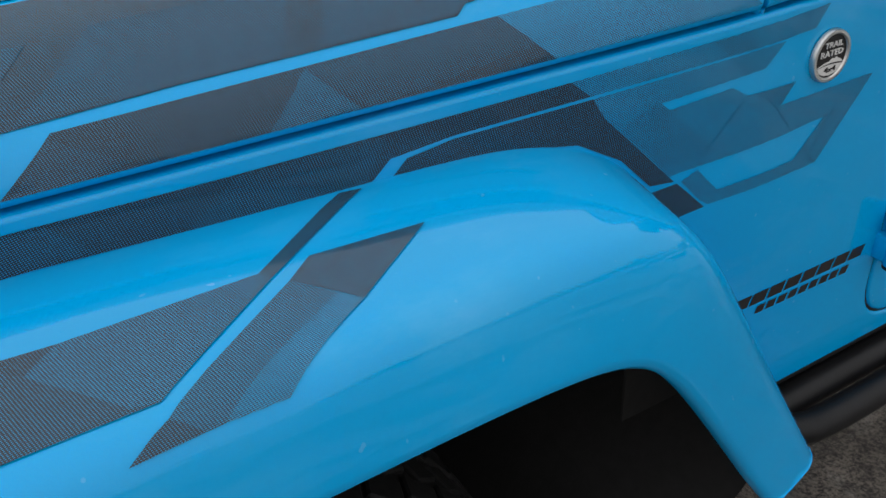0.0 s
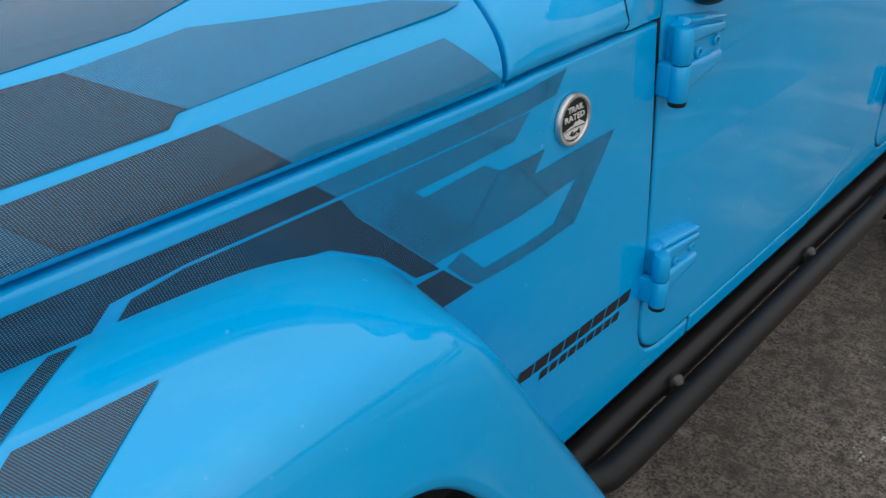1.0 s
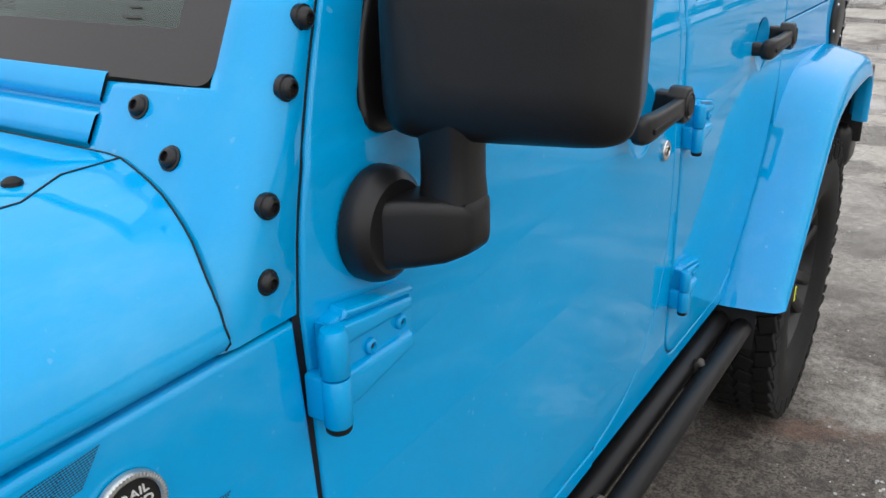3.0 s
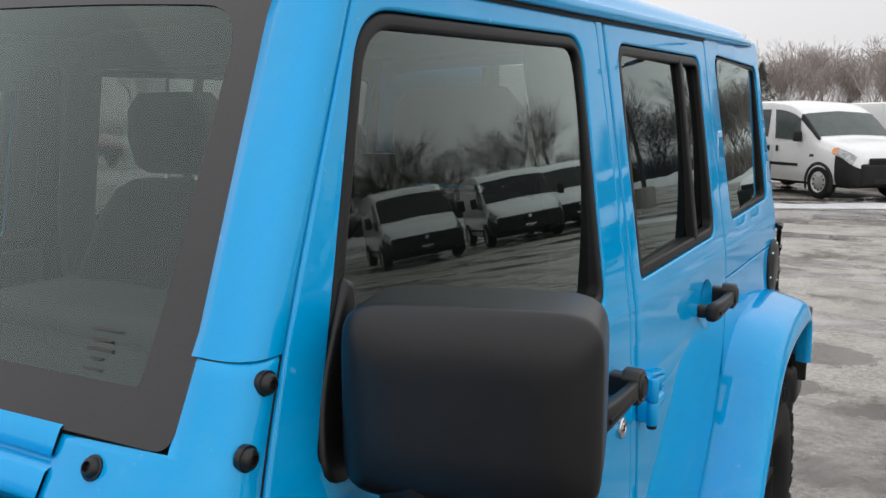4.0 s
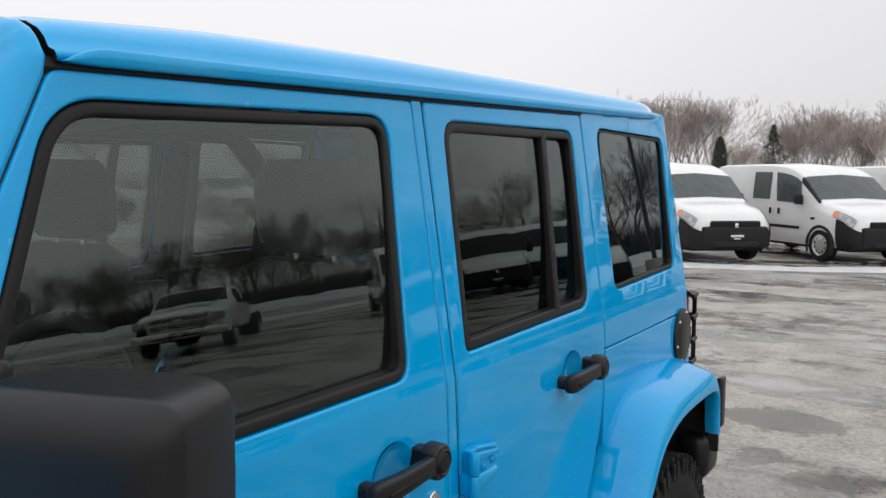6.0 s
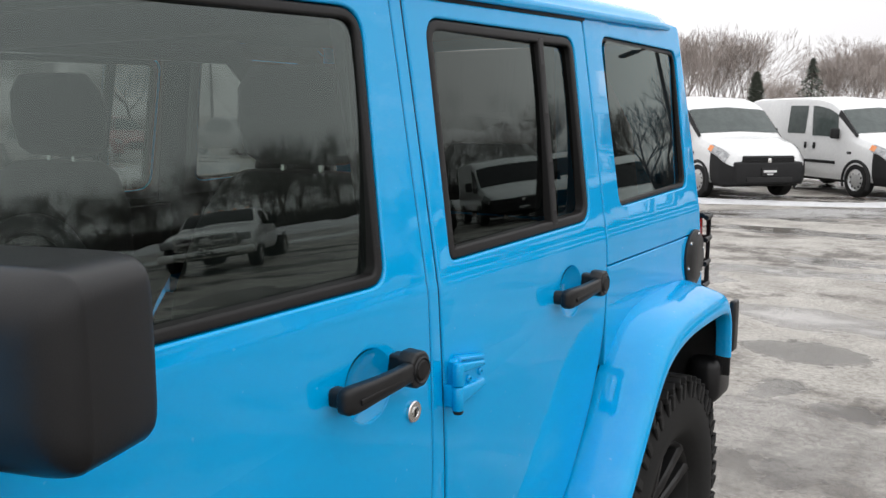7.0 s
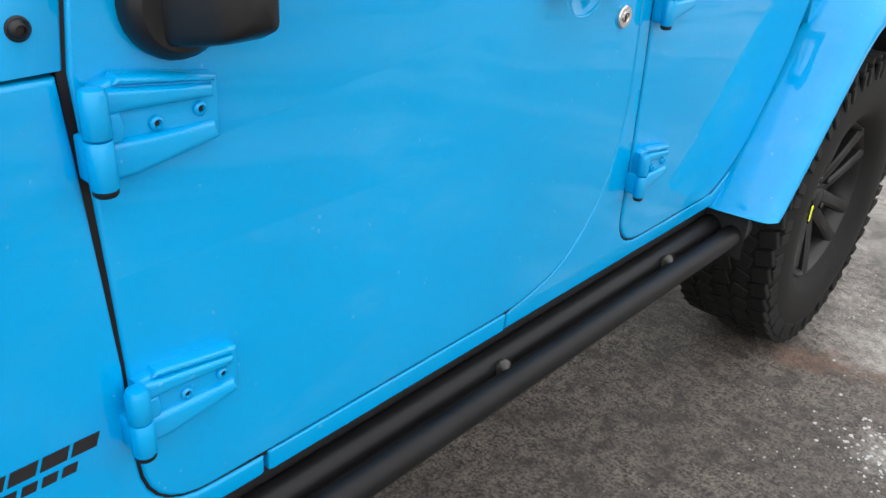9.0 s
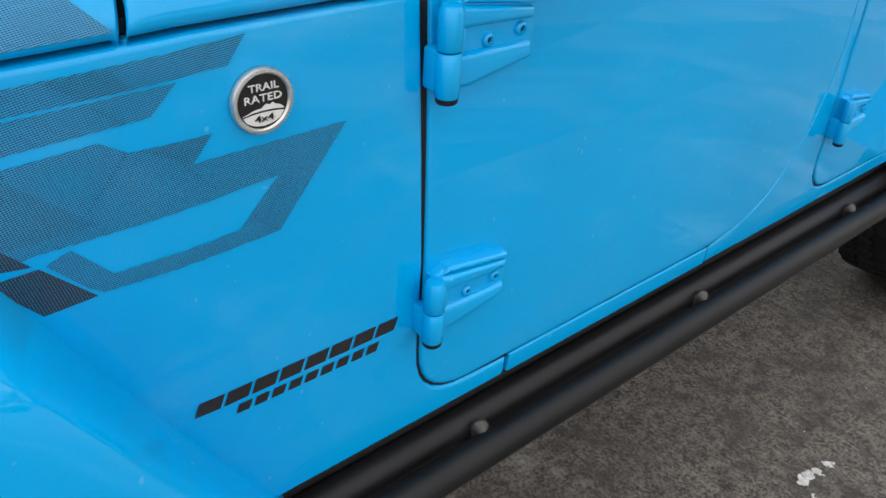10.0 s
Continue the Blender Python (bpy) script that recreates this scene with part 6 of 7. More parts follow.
class Shell:
    """Vehicle skin: tables over the length give lower edge, belt, roof, half widths."""

    def __init__(self, low, belt, top, wide, roofw, crown):
        self.low, self.belt, self.top, self.wide, self.roofw, self.crown = map(lerp_tab, (low, belt, top, wide, roofw, crown))

    def at(self, y, v, s=1, d=0.0):
        lo, be, tp, w, r, c = self.low(y), self.belt(y), self.top(y), self.wide(y), self.roofw(y), self.crown(y)
        tab = [(0.0, w * 0.93, lo), (0.12, w * 0.985, lo + (be - lo) * 0.22), (0.30, w, lo + (be - lo) * 0.62), (0.46, w * 0.985, be), (0.72, r + (w - r) * 0.22, tp - 0.09 * (tp - be) - 0.03), (0.78, r + (w - r) * 0.04, tp - 0.028), (0.83, r - 0.05, tp), (1.0, 0.0, tp + c)]
        x = float(np.interp(v, [t[0] for t in tab], [t[1] for t in tab]))
        z = float(np.interp(v, [t[0] for t in tab], [t[2] for t in tab]))
        return Vector((s * x, y, z))

    def patch(self, y0, y1, v0, v1, d, s=1, n=8, m=8, skew=0.0):
        rows = []
        for i in range(n + 1):
            r = []
            for j in range(m + 1):
                v = v0 + (v1 - v0) * j / m
                y = y0 + (y1 - y0) * i / n + skew * j / m
                p = self.at(y, v, s)
                e = 0.01
                nrm = (self.at(y + e, v, s) - self.at(y - e, v, s)).cross(self.at(y, min(1, v + e), s) - self.at(y, max(0, v - e), s))
                nrm = nrm.normalized() if nrm.length > 0 else Vector((0, 0, 1))
                if nrm.x * s + nrm.z * 0.8 < 0:
                    nrm = -nrm
                r.append(tuple(p + nrm * d))
            rows.append(r)
        return loft(rows, flip=(s < 0))

    def body(self, y0, y1, n=40):
        vs = [0, 0.06, 0.12, 0.21, 0.30, 0.38, 0.46, 0.55, 0.64, 0.72, 0.75, 0.78, 0.805, 0.83, 0.88, 0.94, 1.0]
        rows = []
        for y in np.linspace(y0, y1, n):
            half = [self.at(y, v) for v in vs]
            rows.append([tuple(p) for p in half] + [(-p.x, p.y, p.z) for p in half[::-1][1:]])
        bm = loft(rows)
        bmesh.ops.holes_fill(bm, edges=[e for e in bm.edges if len(e.link_faces) == 1], sides=80)
        bmesh.ops.recalc_face_normals(bm, faces=bm.faces[:])
        return bm


def road_wheel(parent, x, y, r, w, s, face, dual=False):
    ww = w * (2.1 if dual else 1)
    bm = spin([(-ww / 2, r * 0.60), (-ww / 2, r * 0.86), (-ww * 0.40, r * 0.98), (0, r), (ww * 0.40, r * 0.98), (ww / 2, r * 0.86), (ww / 2 + 0.006, r * 0.72), (ww / 2 - 0.01, r * 0.62)], 28, "X")
    o = part("wheel", bm, M_TYRE, parent, "black tyre on a steel wheel")
    o.matrix_basis = pose(s * x, y, r, 0, 0, 0 if s > 0 else 180)
    part("rim", spin([(ww / 2 - 0.012, r * 0.63), (ww / 2 - 0.002, r * 0.61), (ww / 2 - 0.03, r * 0.52), (ww / 2 - 0.025, r * 0.40), (ww / 2 - 0.012, r * 0.24), (ww / 2 - 0.008, 0.001)], 28, "X"), face, o)
    for k in range(10):
        a = 2 * math.pi * k / 10
        part("rim_slot", block(0.006, r * 0.09, r * 0.12, 0.0, (ww / 2 - 0.018, 0, 0)), M_DARK, o, smooth=False).matrix_basis = Matrix.Rotation(a, 4, "X") @ Matrix.Translation((0, 0, r * 0.46))
    arch = [[(ww / 2 + d, q * r * math.cos(radians(t)), q * r * math.sin(radians(t))) for q, d in ((0.99, 0.0), (1.04, 0.010), (1.17, 0.010), (1.20, -0.03))] for t in range(-28, 209, 8)]
    part("wheel_arch", loft(arch), M_DARK, o)
    return o


def plate_logo(parent, y, z, w):
    """Front plate and emblem as plain shapes."""
    part("number_plate", block(w, 0.012, 0.14, 0.01, (0, y, z)), M_BADGE, parent, "dark dealer plate")
    part("plate_bar", block(w * 0.8, 0.004, 0.04, 0.0, (0, y - 0.008, z + 0.01)), M_WHITE, parent, smooth=False)
    part("plate_bar", block(w * 0.4, 0.004, 0.02, 0.0, (0, y - 0.008, z - 0.04)), M_WHITE, parent, smooth=False)


def small_van(m, label):
    """Compact white cargo van; front at y = 0, facing -y."""
    van = thing("cargo_van", m, label, "van", "white vans parked in a row")
    sh = Shell([(0, 0.30), (4.74, 0.30)], [(0, 0.62), (0.3, 0.82), (0.9, 0.98), (1.3, 1.04), (4.74, 1.05)],
               [(0, 0.74), (0.06, 0.85), (0.18, 0.94), (0.45, 1.03), (0.90, 1.13), (0.96, 1.16), (1.20, 1.365), (1.46, 1.585), (1.54, 1.645), (1.66, 1.715), (1.85, 1.785), (2.1, 1.835), (2.5, 1.87), (3.0, 1.88), (4.3, 1.87), (4.62, 1.83), (4.74, 1.74)],
               [(0, 0.66), (0.05, 0.76), (0.16, 0.83), (0.4, 0.88), (0.8, 0.905), (4.4, 0.905), (4.74, 0.87)],
               [(0, 0.52), (0.1, 0.66), (0.4, 0.76), (0.95, 0.83), (1.3, 0.82), (1.8, 0.79), (2.4, 0.80), (4.5, 0.80), (4.74, 0.74)], [(0, 0.01), (1.0, 0.03), (1.4, 0.05), (2.0, 0.03), (4.74, 0.03)])
    part("body", sh.body(0.0, 4.74, 48), M_WHITE, van, "white van body")
    part("windshield", loft([[tuple(sh.at(y, v, 1) * 1.0 + Vector((0, -0.010, 0.010))) for v in (0.80, 0.84, 0.9, 1.0)] + [tuple(sh.at(y, v, -1) + Vector((0, -0.010, 0.010))) for v in (0.9, 0.84, 0.80)] for y in np.linspace(0.99, 1.50, 8)]), M_VANGLASS, van, "dark windshield")
    for s in (1, -1):
        part("windshield_pillar", sh.patch(0.94, 1.52, 0.70, 0.80, 0.012, s), M_VANBLACK, van)
        d = part("front_door", sh.patch(1.22, 2.28, 0.06, 0.48, 0.005, s), M_WHITE, van)
        part("door_window", sh.patch(1.42, 2.22, 0.49, 0.705, 0.012, s, skew=0.10), M_VANGLASS, d, "dark door window")
        part("door_handle", sh.patch(2.08, 2.16, 0.36, 0.43, 0.02, s, 3, 3), M_VANBLACK, d)
        d2 = part("sliding_door", sh.patch(2.30, 3.28, 0.06, 0.74, 0.005, s), M_WHITE, van)
        part("door_window", sh.patch(2.46, 3.06, 0.50, 0.70, 0.012, s), M_VANGLASS, d2, "dark door window")
        part("door_handle", sh.patch(2.36, 2.44, 0.36, 0.43, 0.02, s, 3, 3), M_VANBLACK, d2)
        part("rub_strip", sh.patch(1.45, 3.2, 0.20, 0.235, 0.016, s), M_VANBLACK, van, "black rub strip")
        lamp = part("headlight", sh.patch(0.10, 0.52, 0.45, 0.70, 0.010, s), M_LAMP, van, "clear headlight")
        part("indicator", sh.patch(0.44, 0.56, 0.47, 0.66, 0.012, s, 4, 4), M_AMBER, lamp)
        mr = part("mirror", block(0.16, 0.10, 0.20, 0.03, (s * 0.98, 1.42, 1.18)), M_VANBLACK, van, "black door mirror")
        part("mirror_arm", block(0.12, 0.06, 0.05, 0.015, (s * 0.90, 1.44, 1.10)), M_VANBLACK, mr)
        part("side_emblem", block(0.004, 0.12, 0.05, 0.0, (s * 0.902, 1.08, 0.82)), M_BADGE, van, smooth=False)
        for y in (0.86, 3.97):
            road_wheel(van, 0.805, y, 0.325, 0.20, s, M_WHEELSTEEL)
        part("front_bumper", sh.patch(0.0, 0.44, 0.0, 0.45, 0.018, s, 10, 8), M_VANBLACK, van, "dark grey front bumper")
        part("fog_recess", block(0.14, 0.05, 0.08, 0.02, (s * 0.60, 0.03, 0.44)), M_DARK, van)
        part("rear_bumper", sh.patch(4.40, 4.74, 0.0, 0.22, 0.018, s), M_VANBLACK, van)
    part("grille", block(1.02, 0.06, 0.17, 0.03, (0, -0.005, 0.72)), M_DARK, van, "black grille")
    for z in (0.675, 0.72, 0.765):
        part("grille_bar", block(1.0, 0.02, 0.012, 0.004, (0, -0.04, z)), M_VANBLACK, van)
    part("emblem", block(0.07, 0.02, 0.08, 0.02, (0, -0.05, 0.72)), M_STEEL, van)
    part("bumper_middle", block(1.34, 0.12, 0.40, 0.05, (0, 0.0, 0.50)), M_VANBLACK, van)
    part("lower_grille", block(0.9, 0.03, 0.10, 0.02, (0, -0.065, 0.38)), M_DARK, van)
    plate_logo(van, -0.075, 0.52, 0.32)
    part("aerial", pipe([(0, 2.0, 1.87), (0, 2.03, 1.94)], 0.008, 6), M_DARK, van)
    part("underbody", block(1.5, 4.2, 0.12, 0.02, (0, 2.3, 0.30)), M_DARK, van)
    return van


def big_van(m, label):
    """Full-size white cargo van; front at y = 0, facing -y."""
    van = thing("cargo_van", m, label, "van", "tall white vans by the trees")
    sh = Shell([(0, 0.36), (5.4, 0.36)], [(0, 0.80), (0.4, 1.00), (0.9, 1.15), (5.4, 1.2)],
               [(0, 0.92), (0.08, 1.08), (0.35, 1.22), (0.80, 1.36), (0.86, 1.40), (1.15, 1.72), (1.42, 2.02), (1.65, 2.24), (2.0, 2.40), (2.6, 2.46), (5.2, 2.46), (5.4, 2.38)],
               [(0, 0.74), (0.06, 0.84), (0.25, 0.92), (0.6, 0.96), (5.2, 0.96), (5.4, 0.94)],
               [(0, 0.62), (0.2, 0.78), (0.8, 0.90), (1.2, 0.88), (1.6, 0.84), (2.2, 0.88), (5.4, 0.86)], [(0, 0.01), (1.0, 0.05), (1.6, 0.04), (5.4, 0.03)])
    part("body", sh.body(0.0, 5.4, 44), M_WHITE, van, "white van body")
    part("windshield", loft([[tuple(sh.at(y, v, 1) + Vector((0, -0.012, 0.012))) for v in (0.79, 0.84, 0.9, 1.0)] + [tuple(sh.at(y, v, -1) + Vector((0, -0.012, 0.012))) for v in (0.9, 0.84, 0.79)] for y in np.linspace(0.88, 1.56, 8)]), M_DARKGLASS, van, "dark windshield")
    for s in (1, -1):
        d = part("front_door", sh.patch(0.95, 2.0, 0.08, 0.48, 0.006, s), M_WHITE, van)
        part("door_window", sh.patch(1.12, 1.92, 0.49, 0.70, 0.014, s, skew=0.08), M_DARKGLASS, d, "dark door window")
        part("side_crease", sh.patch(2.1, 5.2, 0.40, 0.42, 0.014, s), M_WHITE, van)
        part("rub_strip", sh.patch(1.0, 5.2, 0.10, 0.15, 0.016, s), M_VANBLACK, van)
        part("headlight", sh.patch(0.10, 0.46, 0.42, 0.66, 0.012, s), M_LAMP, van, "clear headlight")
        mr = part("mirror", block(0.16, 0.12, 0.34, 0.03, (s * 1.16, 1.08, 1.50)), M_VANBLACK, van, "black door mirror")
        part("mirror_arm", block(0.16, 0.05, 0.05, 0.015, (s * 1.05, 1.10, 1.42)), M_VANBLACK, mr)
        part("front_bumper", sh.patch(0.0, 0.55, 0.0, 0.42, 0.02, s, 10, 8), M_VANBLACK, van, "black front bumper")
        for y in (0.95, 4.40):
            road_wheel(van, 0.88, y, 0.36, 0.22, s, M_WHEELSTEEL)
    part("bumper_middle", block(1.66, 0.14, 0.52, 0.06, (0, 0.0, 0.66)), M_VANBLACK, van)
    part("grille", block(1.0, 0.05, 0.20, 0.03, (0, -0.06, 0.80)), M_DARK, van, "black grille")
    part("emblem", block(0.09, 0.03, 0.10, 0.02, (0, -0.09, 0.82)), M_STEEL, van)
    plate_logo(van, -0.085, 0.56, 0.32)
    for x in (-0.5, -0.25, 0.0, 0.25, 0.5):
        part("marker_lamp", block(0.07, 0.04, 0.03, 0.01, (x, 1.80, 2.225)), M_AMBER, van)
    part("underbody", block(1.6, 4.8, 0.16, 0.02, (0, 2.6, 0.36)), M_DARK, van)
    return van


def pickup(m):
    t = thing("pickup_truck", m, "white heavy-duty pickup truck with chrome grille and double rear wheels", "truck")
    sh = Shell([(0, 0.50), (3.7, 0.50)], [(0, 0.90), (0.4, 1.12), (1.4, 1.22), (3.7, 1.25)],
               [(0, 1.10), (0.08, 1.24), (0.4, 1.34), (1.45, 1.42), (1.5, 1.45), (1.85, 1.72), (2.15, 1.90), (2.5, 1.95), (3.3, 1.95), (3.65, 1.84), (3.7, 1.6)],
               [(0, 0.88), (0.08, 0.95), (0.4, 1.0), (3.7, 1.0)], [(0, 0.70), (0.4, 0.80), (1.45, 0.84), (2.1, 0.76), (3.4, 0.76), (3.7, 0.74)], [(0, 0.03), (1.0, 0.06), (3.7, 0.03)])
    part("cab", sh.body(0.0, 3.7, 40), M_WHITE, t, "white pickup cab")
    part("windshield", loft([[tuple(sh.at(y, v, 1) + Vector((0, -0.012, 0.012))) for v in (0.80, 0.84, 0.9, 1.0)] + [tuple(sh.at(y, v, -1) + Vector((0, -0.012, 0.012))) for v in (0.9, 0.84, 0.80)] for y in np.linspace(1.54, 2.16, 8)]), M_DARKGLASS, t, "dark windshield")
    g = part("grille", block(1.34, 0.10, 0.46, 0.06, (0, 0.0, 1.02)), M_STEEL, t, "chrome grille surround")
    for z in (0.92, 1.12):
        part("grille_insert", block(1.18, 0.04, 0.14, 0.03, (0, -0.045, z)), M_DARK, g)
        for dz in (-0.035, 0.0, 0.035):
            part("grille_bar", block(1.16, 0.02, 0.012, 0.003, (0, -0.07, z + dz)), M_STEEL, g)
    part("emblem", block(0.16, 0.03, 0.18, 0.03, (0, -0.07, 1.03)), M_STEEL, g)
    b = part("front_bumper", block(1.98, 0.22, 0.26, 0.06, (0, -0.05, 0.64)), M_STEEL, t, "chrome front bumper")
    part("bumper_step", block(1.2, 0.05, 0.06, 0.02, (0, -0.15, 0.60)), M_DARK, b)
    plate_logo(t, -0.175, 0.66, 0.32)
    for s in (1, -1):
        part("headlight", block(0.28, 0.14, 0.24, 0.04, (s * 0.80, 0.04, 1.05)), M_LAMP, t, "clear headlight")
        d = part("front_door", sh.patch(1.75, 2.85, 0.1, 0.48, 0.006, s), M_WHITE, t)
        part("door_window", sh.patch(1.95, 2.80, 0.49, 0.70, 0.014, s, skew=0.1), M_DARKGLASS, d)
        mr = part("mirror", block(0.20, 0.10, 0.30, 0.03, (s * 1.20, 1.80, 1.45)), M_VANBLACK, t, "black towing mirror")
        part("mirror_arm", block(0.2, 0.05, 0.05, 0.01, (s * 1.06, 1.82, 1.36)), M_VANBLACK, mr)
        road_wheel(t, 0.86, 0.98, 0.41, 0.25, s, M_STEEL)
        road_wheel(t, 0.80, 4.75, 0.41, 0.25, s, M_STEEL, True)
        part("frame_rail", block(0.10, 3.2, 0.20, 0.02, (s * 0.42, 5.0, 0.72)), M_DARK, t)
    for x in (-0.6, -0.3, 0.0, 0.3, 0.6):
        part("roof_lamp", block(0.09, 0.06, 0.035, 0.012, (x, 2.32, 1.975)), M_AMBER, t)
    part("underbody", block(1.4, 3.4, 0.2, 0.03, (0, 1.9, 0.55)), M_DARK, t)
    return t


def sedan(m, paint, label):
    c = thing("parked_car", m, label, "car", "cars parked across the lot")
    sh = Shell([(0, 0.28), (4.6, 0.28)], [(0, 0.55), (0.4, 0.74), (4.2, 0.84), (4.6, 0.78)],
               [(0, 0.66), (0.1, 0.76), (0.9, 0.90), (1.25, 0.96), (1.9, 1.36), (2.4, 1.46), (3.2, 1.44), (3.9, 1.08), (4.4, 1.02), (4.6, 0.86)],
               [(0, 0.72), (0.15, 0.84), (0.6, 0.90), (4.2, 0.90), (4.6, 0.80)], [(0, 0.55), (0.6, 0.70), (1.25, 0.72), (1.9, 0.62), (3.2, 0.62), (4.0, 0.66), (4.6, 0.6)], [(0, 0.02), (4.6, 0.03)])
    part("body", sh.body(0, 4.6, 36), paint, c)
    part("windshield", loft([[tuple(sh.at(y, v, 1) + Vector((0, -0.01, 0.012))) for v in (0.80, 0.9, 1.0)] + [tuple(sh.at(y, v, -1) + Vector((0, -0.01, 0.012))) for v in (0.9, 0.80)] for y in np.linspace(1.3, 1.9, 6)]), M_VANGLASS, c)
    part("rear_window", loft([[tuple(sh.at(y, v, 1) + Vector((0, 0.01, 0.012))) for v in (0.80, 0.9, 1.0)] + [tuple(sh.at(y, v, -1) + Vector((0, 0.01, 0.012))) for v in (0.9, 0.80)] for y in np.linspace(3.3, 3.85, 6)]), M_VANGLASS, c)
    for s in (1, -1):
        part("door_window", sh.patch(1.75, 2.6, 0.49, 0.71, 0.012, s), M_VANGLASS, c)
        part("door_window", sh.patch(2.68, 3.35, 0.49, 0.71, 0.012, s), M_VANGLASS, c)
        part("headlight", sh.patch(0.06, 0.4, 0.44, 0.62, 0.01, s), M_LAMP, c)
        part("tail_lamp", sh.patch(4.3, 4.55, 0.40, 0.60, 0.01, s), M_RED, c)
        for y in (0.9, 3.65):
            road_wheel(c, 0.80, y, 0.33, 0.21, s, M_WHEELSTEEL)
    part("grille", block(0.9, 0.06, 0.2, 0.03, (0, 0.0, 0.52)), M_DARK, c)
    return c


# compact vans behind the car
small_van(pose(-1.92, 16.72, 0, 0, 0, 45.0), "white compact cargo van with dark grey bumper, on wet asphalt")
small_van(pose(0.55, 18.30, 0, 0, 0, 45.0), "white compact cargo van with dark windows, beside slushy puddle")
small_van(pose(3.05, 19.90, 0, 0, 0, 45.0), "white compact cargo van parked beyond another van")
# tall vans and pickup across the lot
for x, y, a in ((10.6, 17.2, -41.0), (9.1, 19.7, -36.5), (8.75, 22.3, -33.5), (8.25, 24.9, -30.5)):
    big_van(pose(x, y, 0, 0, 0, a), "tall white cargo van with black bumper, by bare trees")
pickup(pose(13.8, 12.7, 0, 0, 0, -37.5))
for x, y, a, p, w in ((-17, 10, 70, M_SILVERCAR, "silver"), (-18, 14, 75, M_WHITE, "white"), (-22, 19, 80, M_REDCAR, "red"), (-21, 24, 80, M_SILVERCAR, "silver"), (-19, 3.5, 80, M_WHITE, "white"), (-26, 30, 80, M_WHITE, "white"), (-20, -3, 80, M_SILVERCAR, "silver")):
    sedan(pose(x, y, 0, 0, 0, a), p, w + " sedan parked on the icy lot")


# light poles
def light_pole(x, y, h, turn):
    p = thing("light_pole", pose(x, y, 0, 0, 0, turn), "dark bronze car park light pole on a concrete base", "light pole")
    part("base", spin([(0, 0.32), (0.75, 0.32), (0.8, 0.30), (0.8, 0.001)], 20, "Z"), M_CONCRETE, p, "round concrete base")
    part("pole", pipe([(0, 0, 0.8), (0, 0, h)], [0.075, 0.055], 10), M_POLE, p)
    part("arm", pipe([(-0.9, 0, h), (0.9, 0, h)], 0.04, 8), M_POLE, p)
    for s in (1, -1):
        part("lamp_head", block(0.62, 0.34, 0.11, 0.04, (s * 1.0, 0, h + 0.02)), M_POLE, p)
    return p


light_pole(7.2, 26.9, 5.5, 20)
light_pole(-28.2, 27.5, 6.6, 0)


# ---- bare trees ----
def tree_mesh(seed, height, spread, depth, lean=0.0, trunk=0.12, first=0.28, bark=None, thin=0.007, rise=0.18):
    rnd = random.Random(seed)
    verts, faces = [], []

    def stick(a, b, ra, rb):
        d = (b - a).normalized()
        u = d.orthogonal().normalized()
        w = d.cross(u)
        i = len(verts)
        for p, r in ((a, ra), (b, rb)):
            for k in range(3):
                t = 2 * math.pi * k / 3
                verts.append(tuple(p + (u * math.cos(t) + w * math.sin(t)) * r))
        for k in range(3):
            j = (k + 1) % 3
            faces.append((i + k, i + j, i + 3 + j, i + 3 + k))

    def grow(p, d, length, r, level):
        n = 3 if level < 2 else (2 if level < 4 else 1)
        for k in range(n):
            d = (d + Vector((rnd.uniform(-1, 1), rnd.uniform(-1, 1), rnd.uniform(-0.3, 0.7))) * 0.16).normalized()
            q = p + d * (length / n)
            r2 = r * (0.86 if level else 0.88)
            stick(p, q, r, r2)
            p, r = q, r2
            if level < depth and (level > 0 or k > 0):
                for _ in range(1 if level else 2):
                    a = rnd.uniform(0, 2 * math.pi)
                    side = (d.orthogonal().normalized() * math.cos(a) + d.cross(d.orthogonal().normalized()) * math.sin(a))
                    nd = (d * rnd.uniform(0.55, 1.0) + side * spread * rnd.uniform(0.5, 1.0) + Vector((0, 0, rise))).normalized()
                    grow(p, nd, length * rnd.uniform(0.55, 0.78), max(thin, r * rnd.uniform(0.5, 0.68)), level + 1)
        if level < depth:
            for _ in range(2):
                a = rnd.uniform(0, 2 * math.pi)
                side = (d.orthogonal().normalized() * math.cos(a) + d.cross(d.orthogonal().normalized()) * math.sin(a))
                nd = (d + side * spread * rnd.uniform(0.3, 0.8)).normalized()
                grow(p, nd, length * rnd.uniform(0.6, 0.85), max(thin, r * 0.72), level + 1)

    grow(Vector((0, 0, -0.1)), Vector((lean, 0, 1)).normalized(), height * first * 1.3, trunk, 0)
    top = max(v[2] for v in verts)
    k = height / top
    verts = [(x * k, y * k, z * k) for x, y, z in verts]
    me = bpy.data.meshes.new("trunk")
    me.from_pydata(verts, [], faces)
    me.materials.append(bark or M_BARK)
    return me


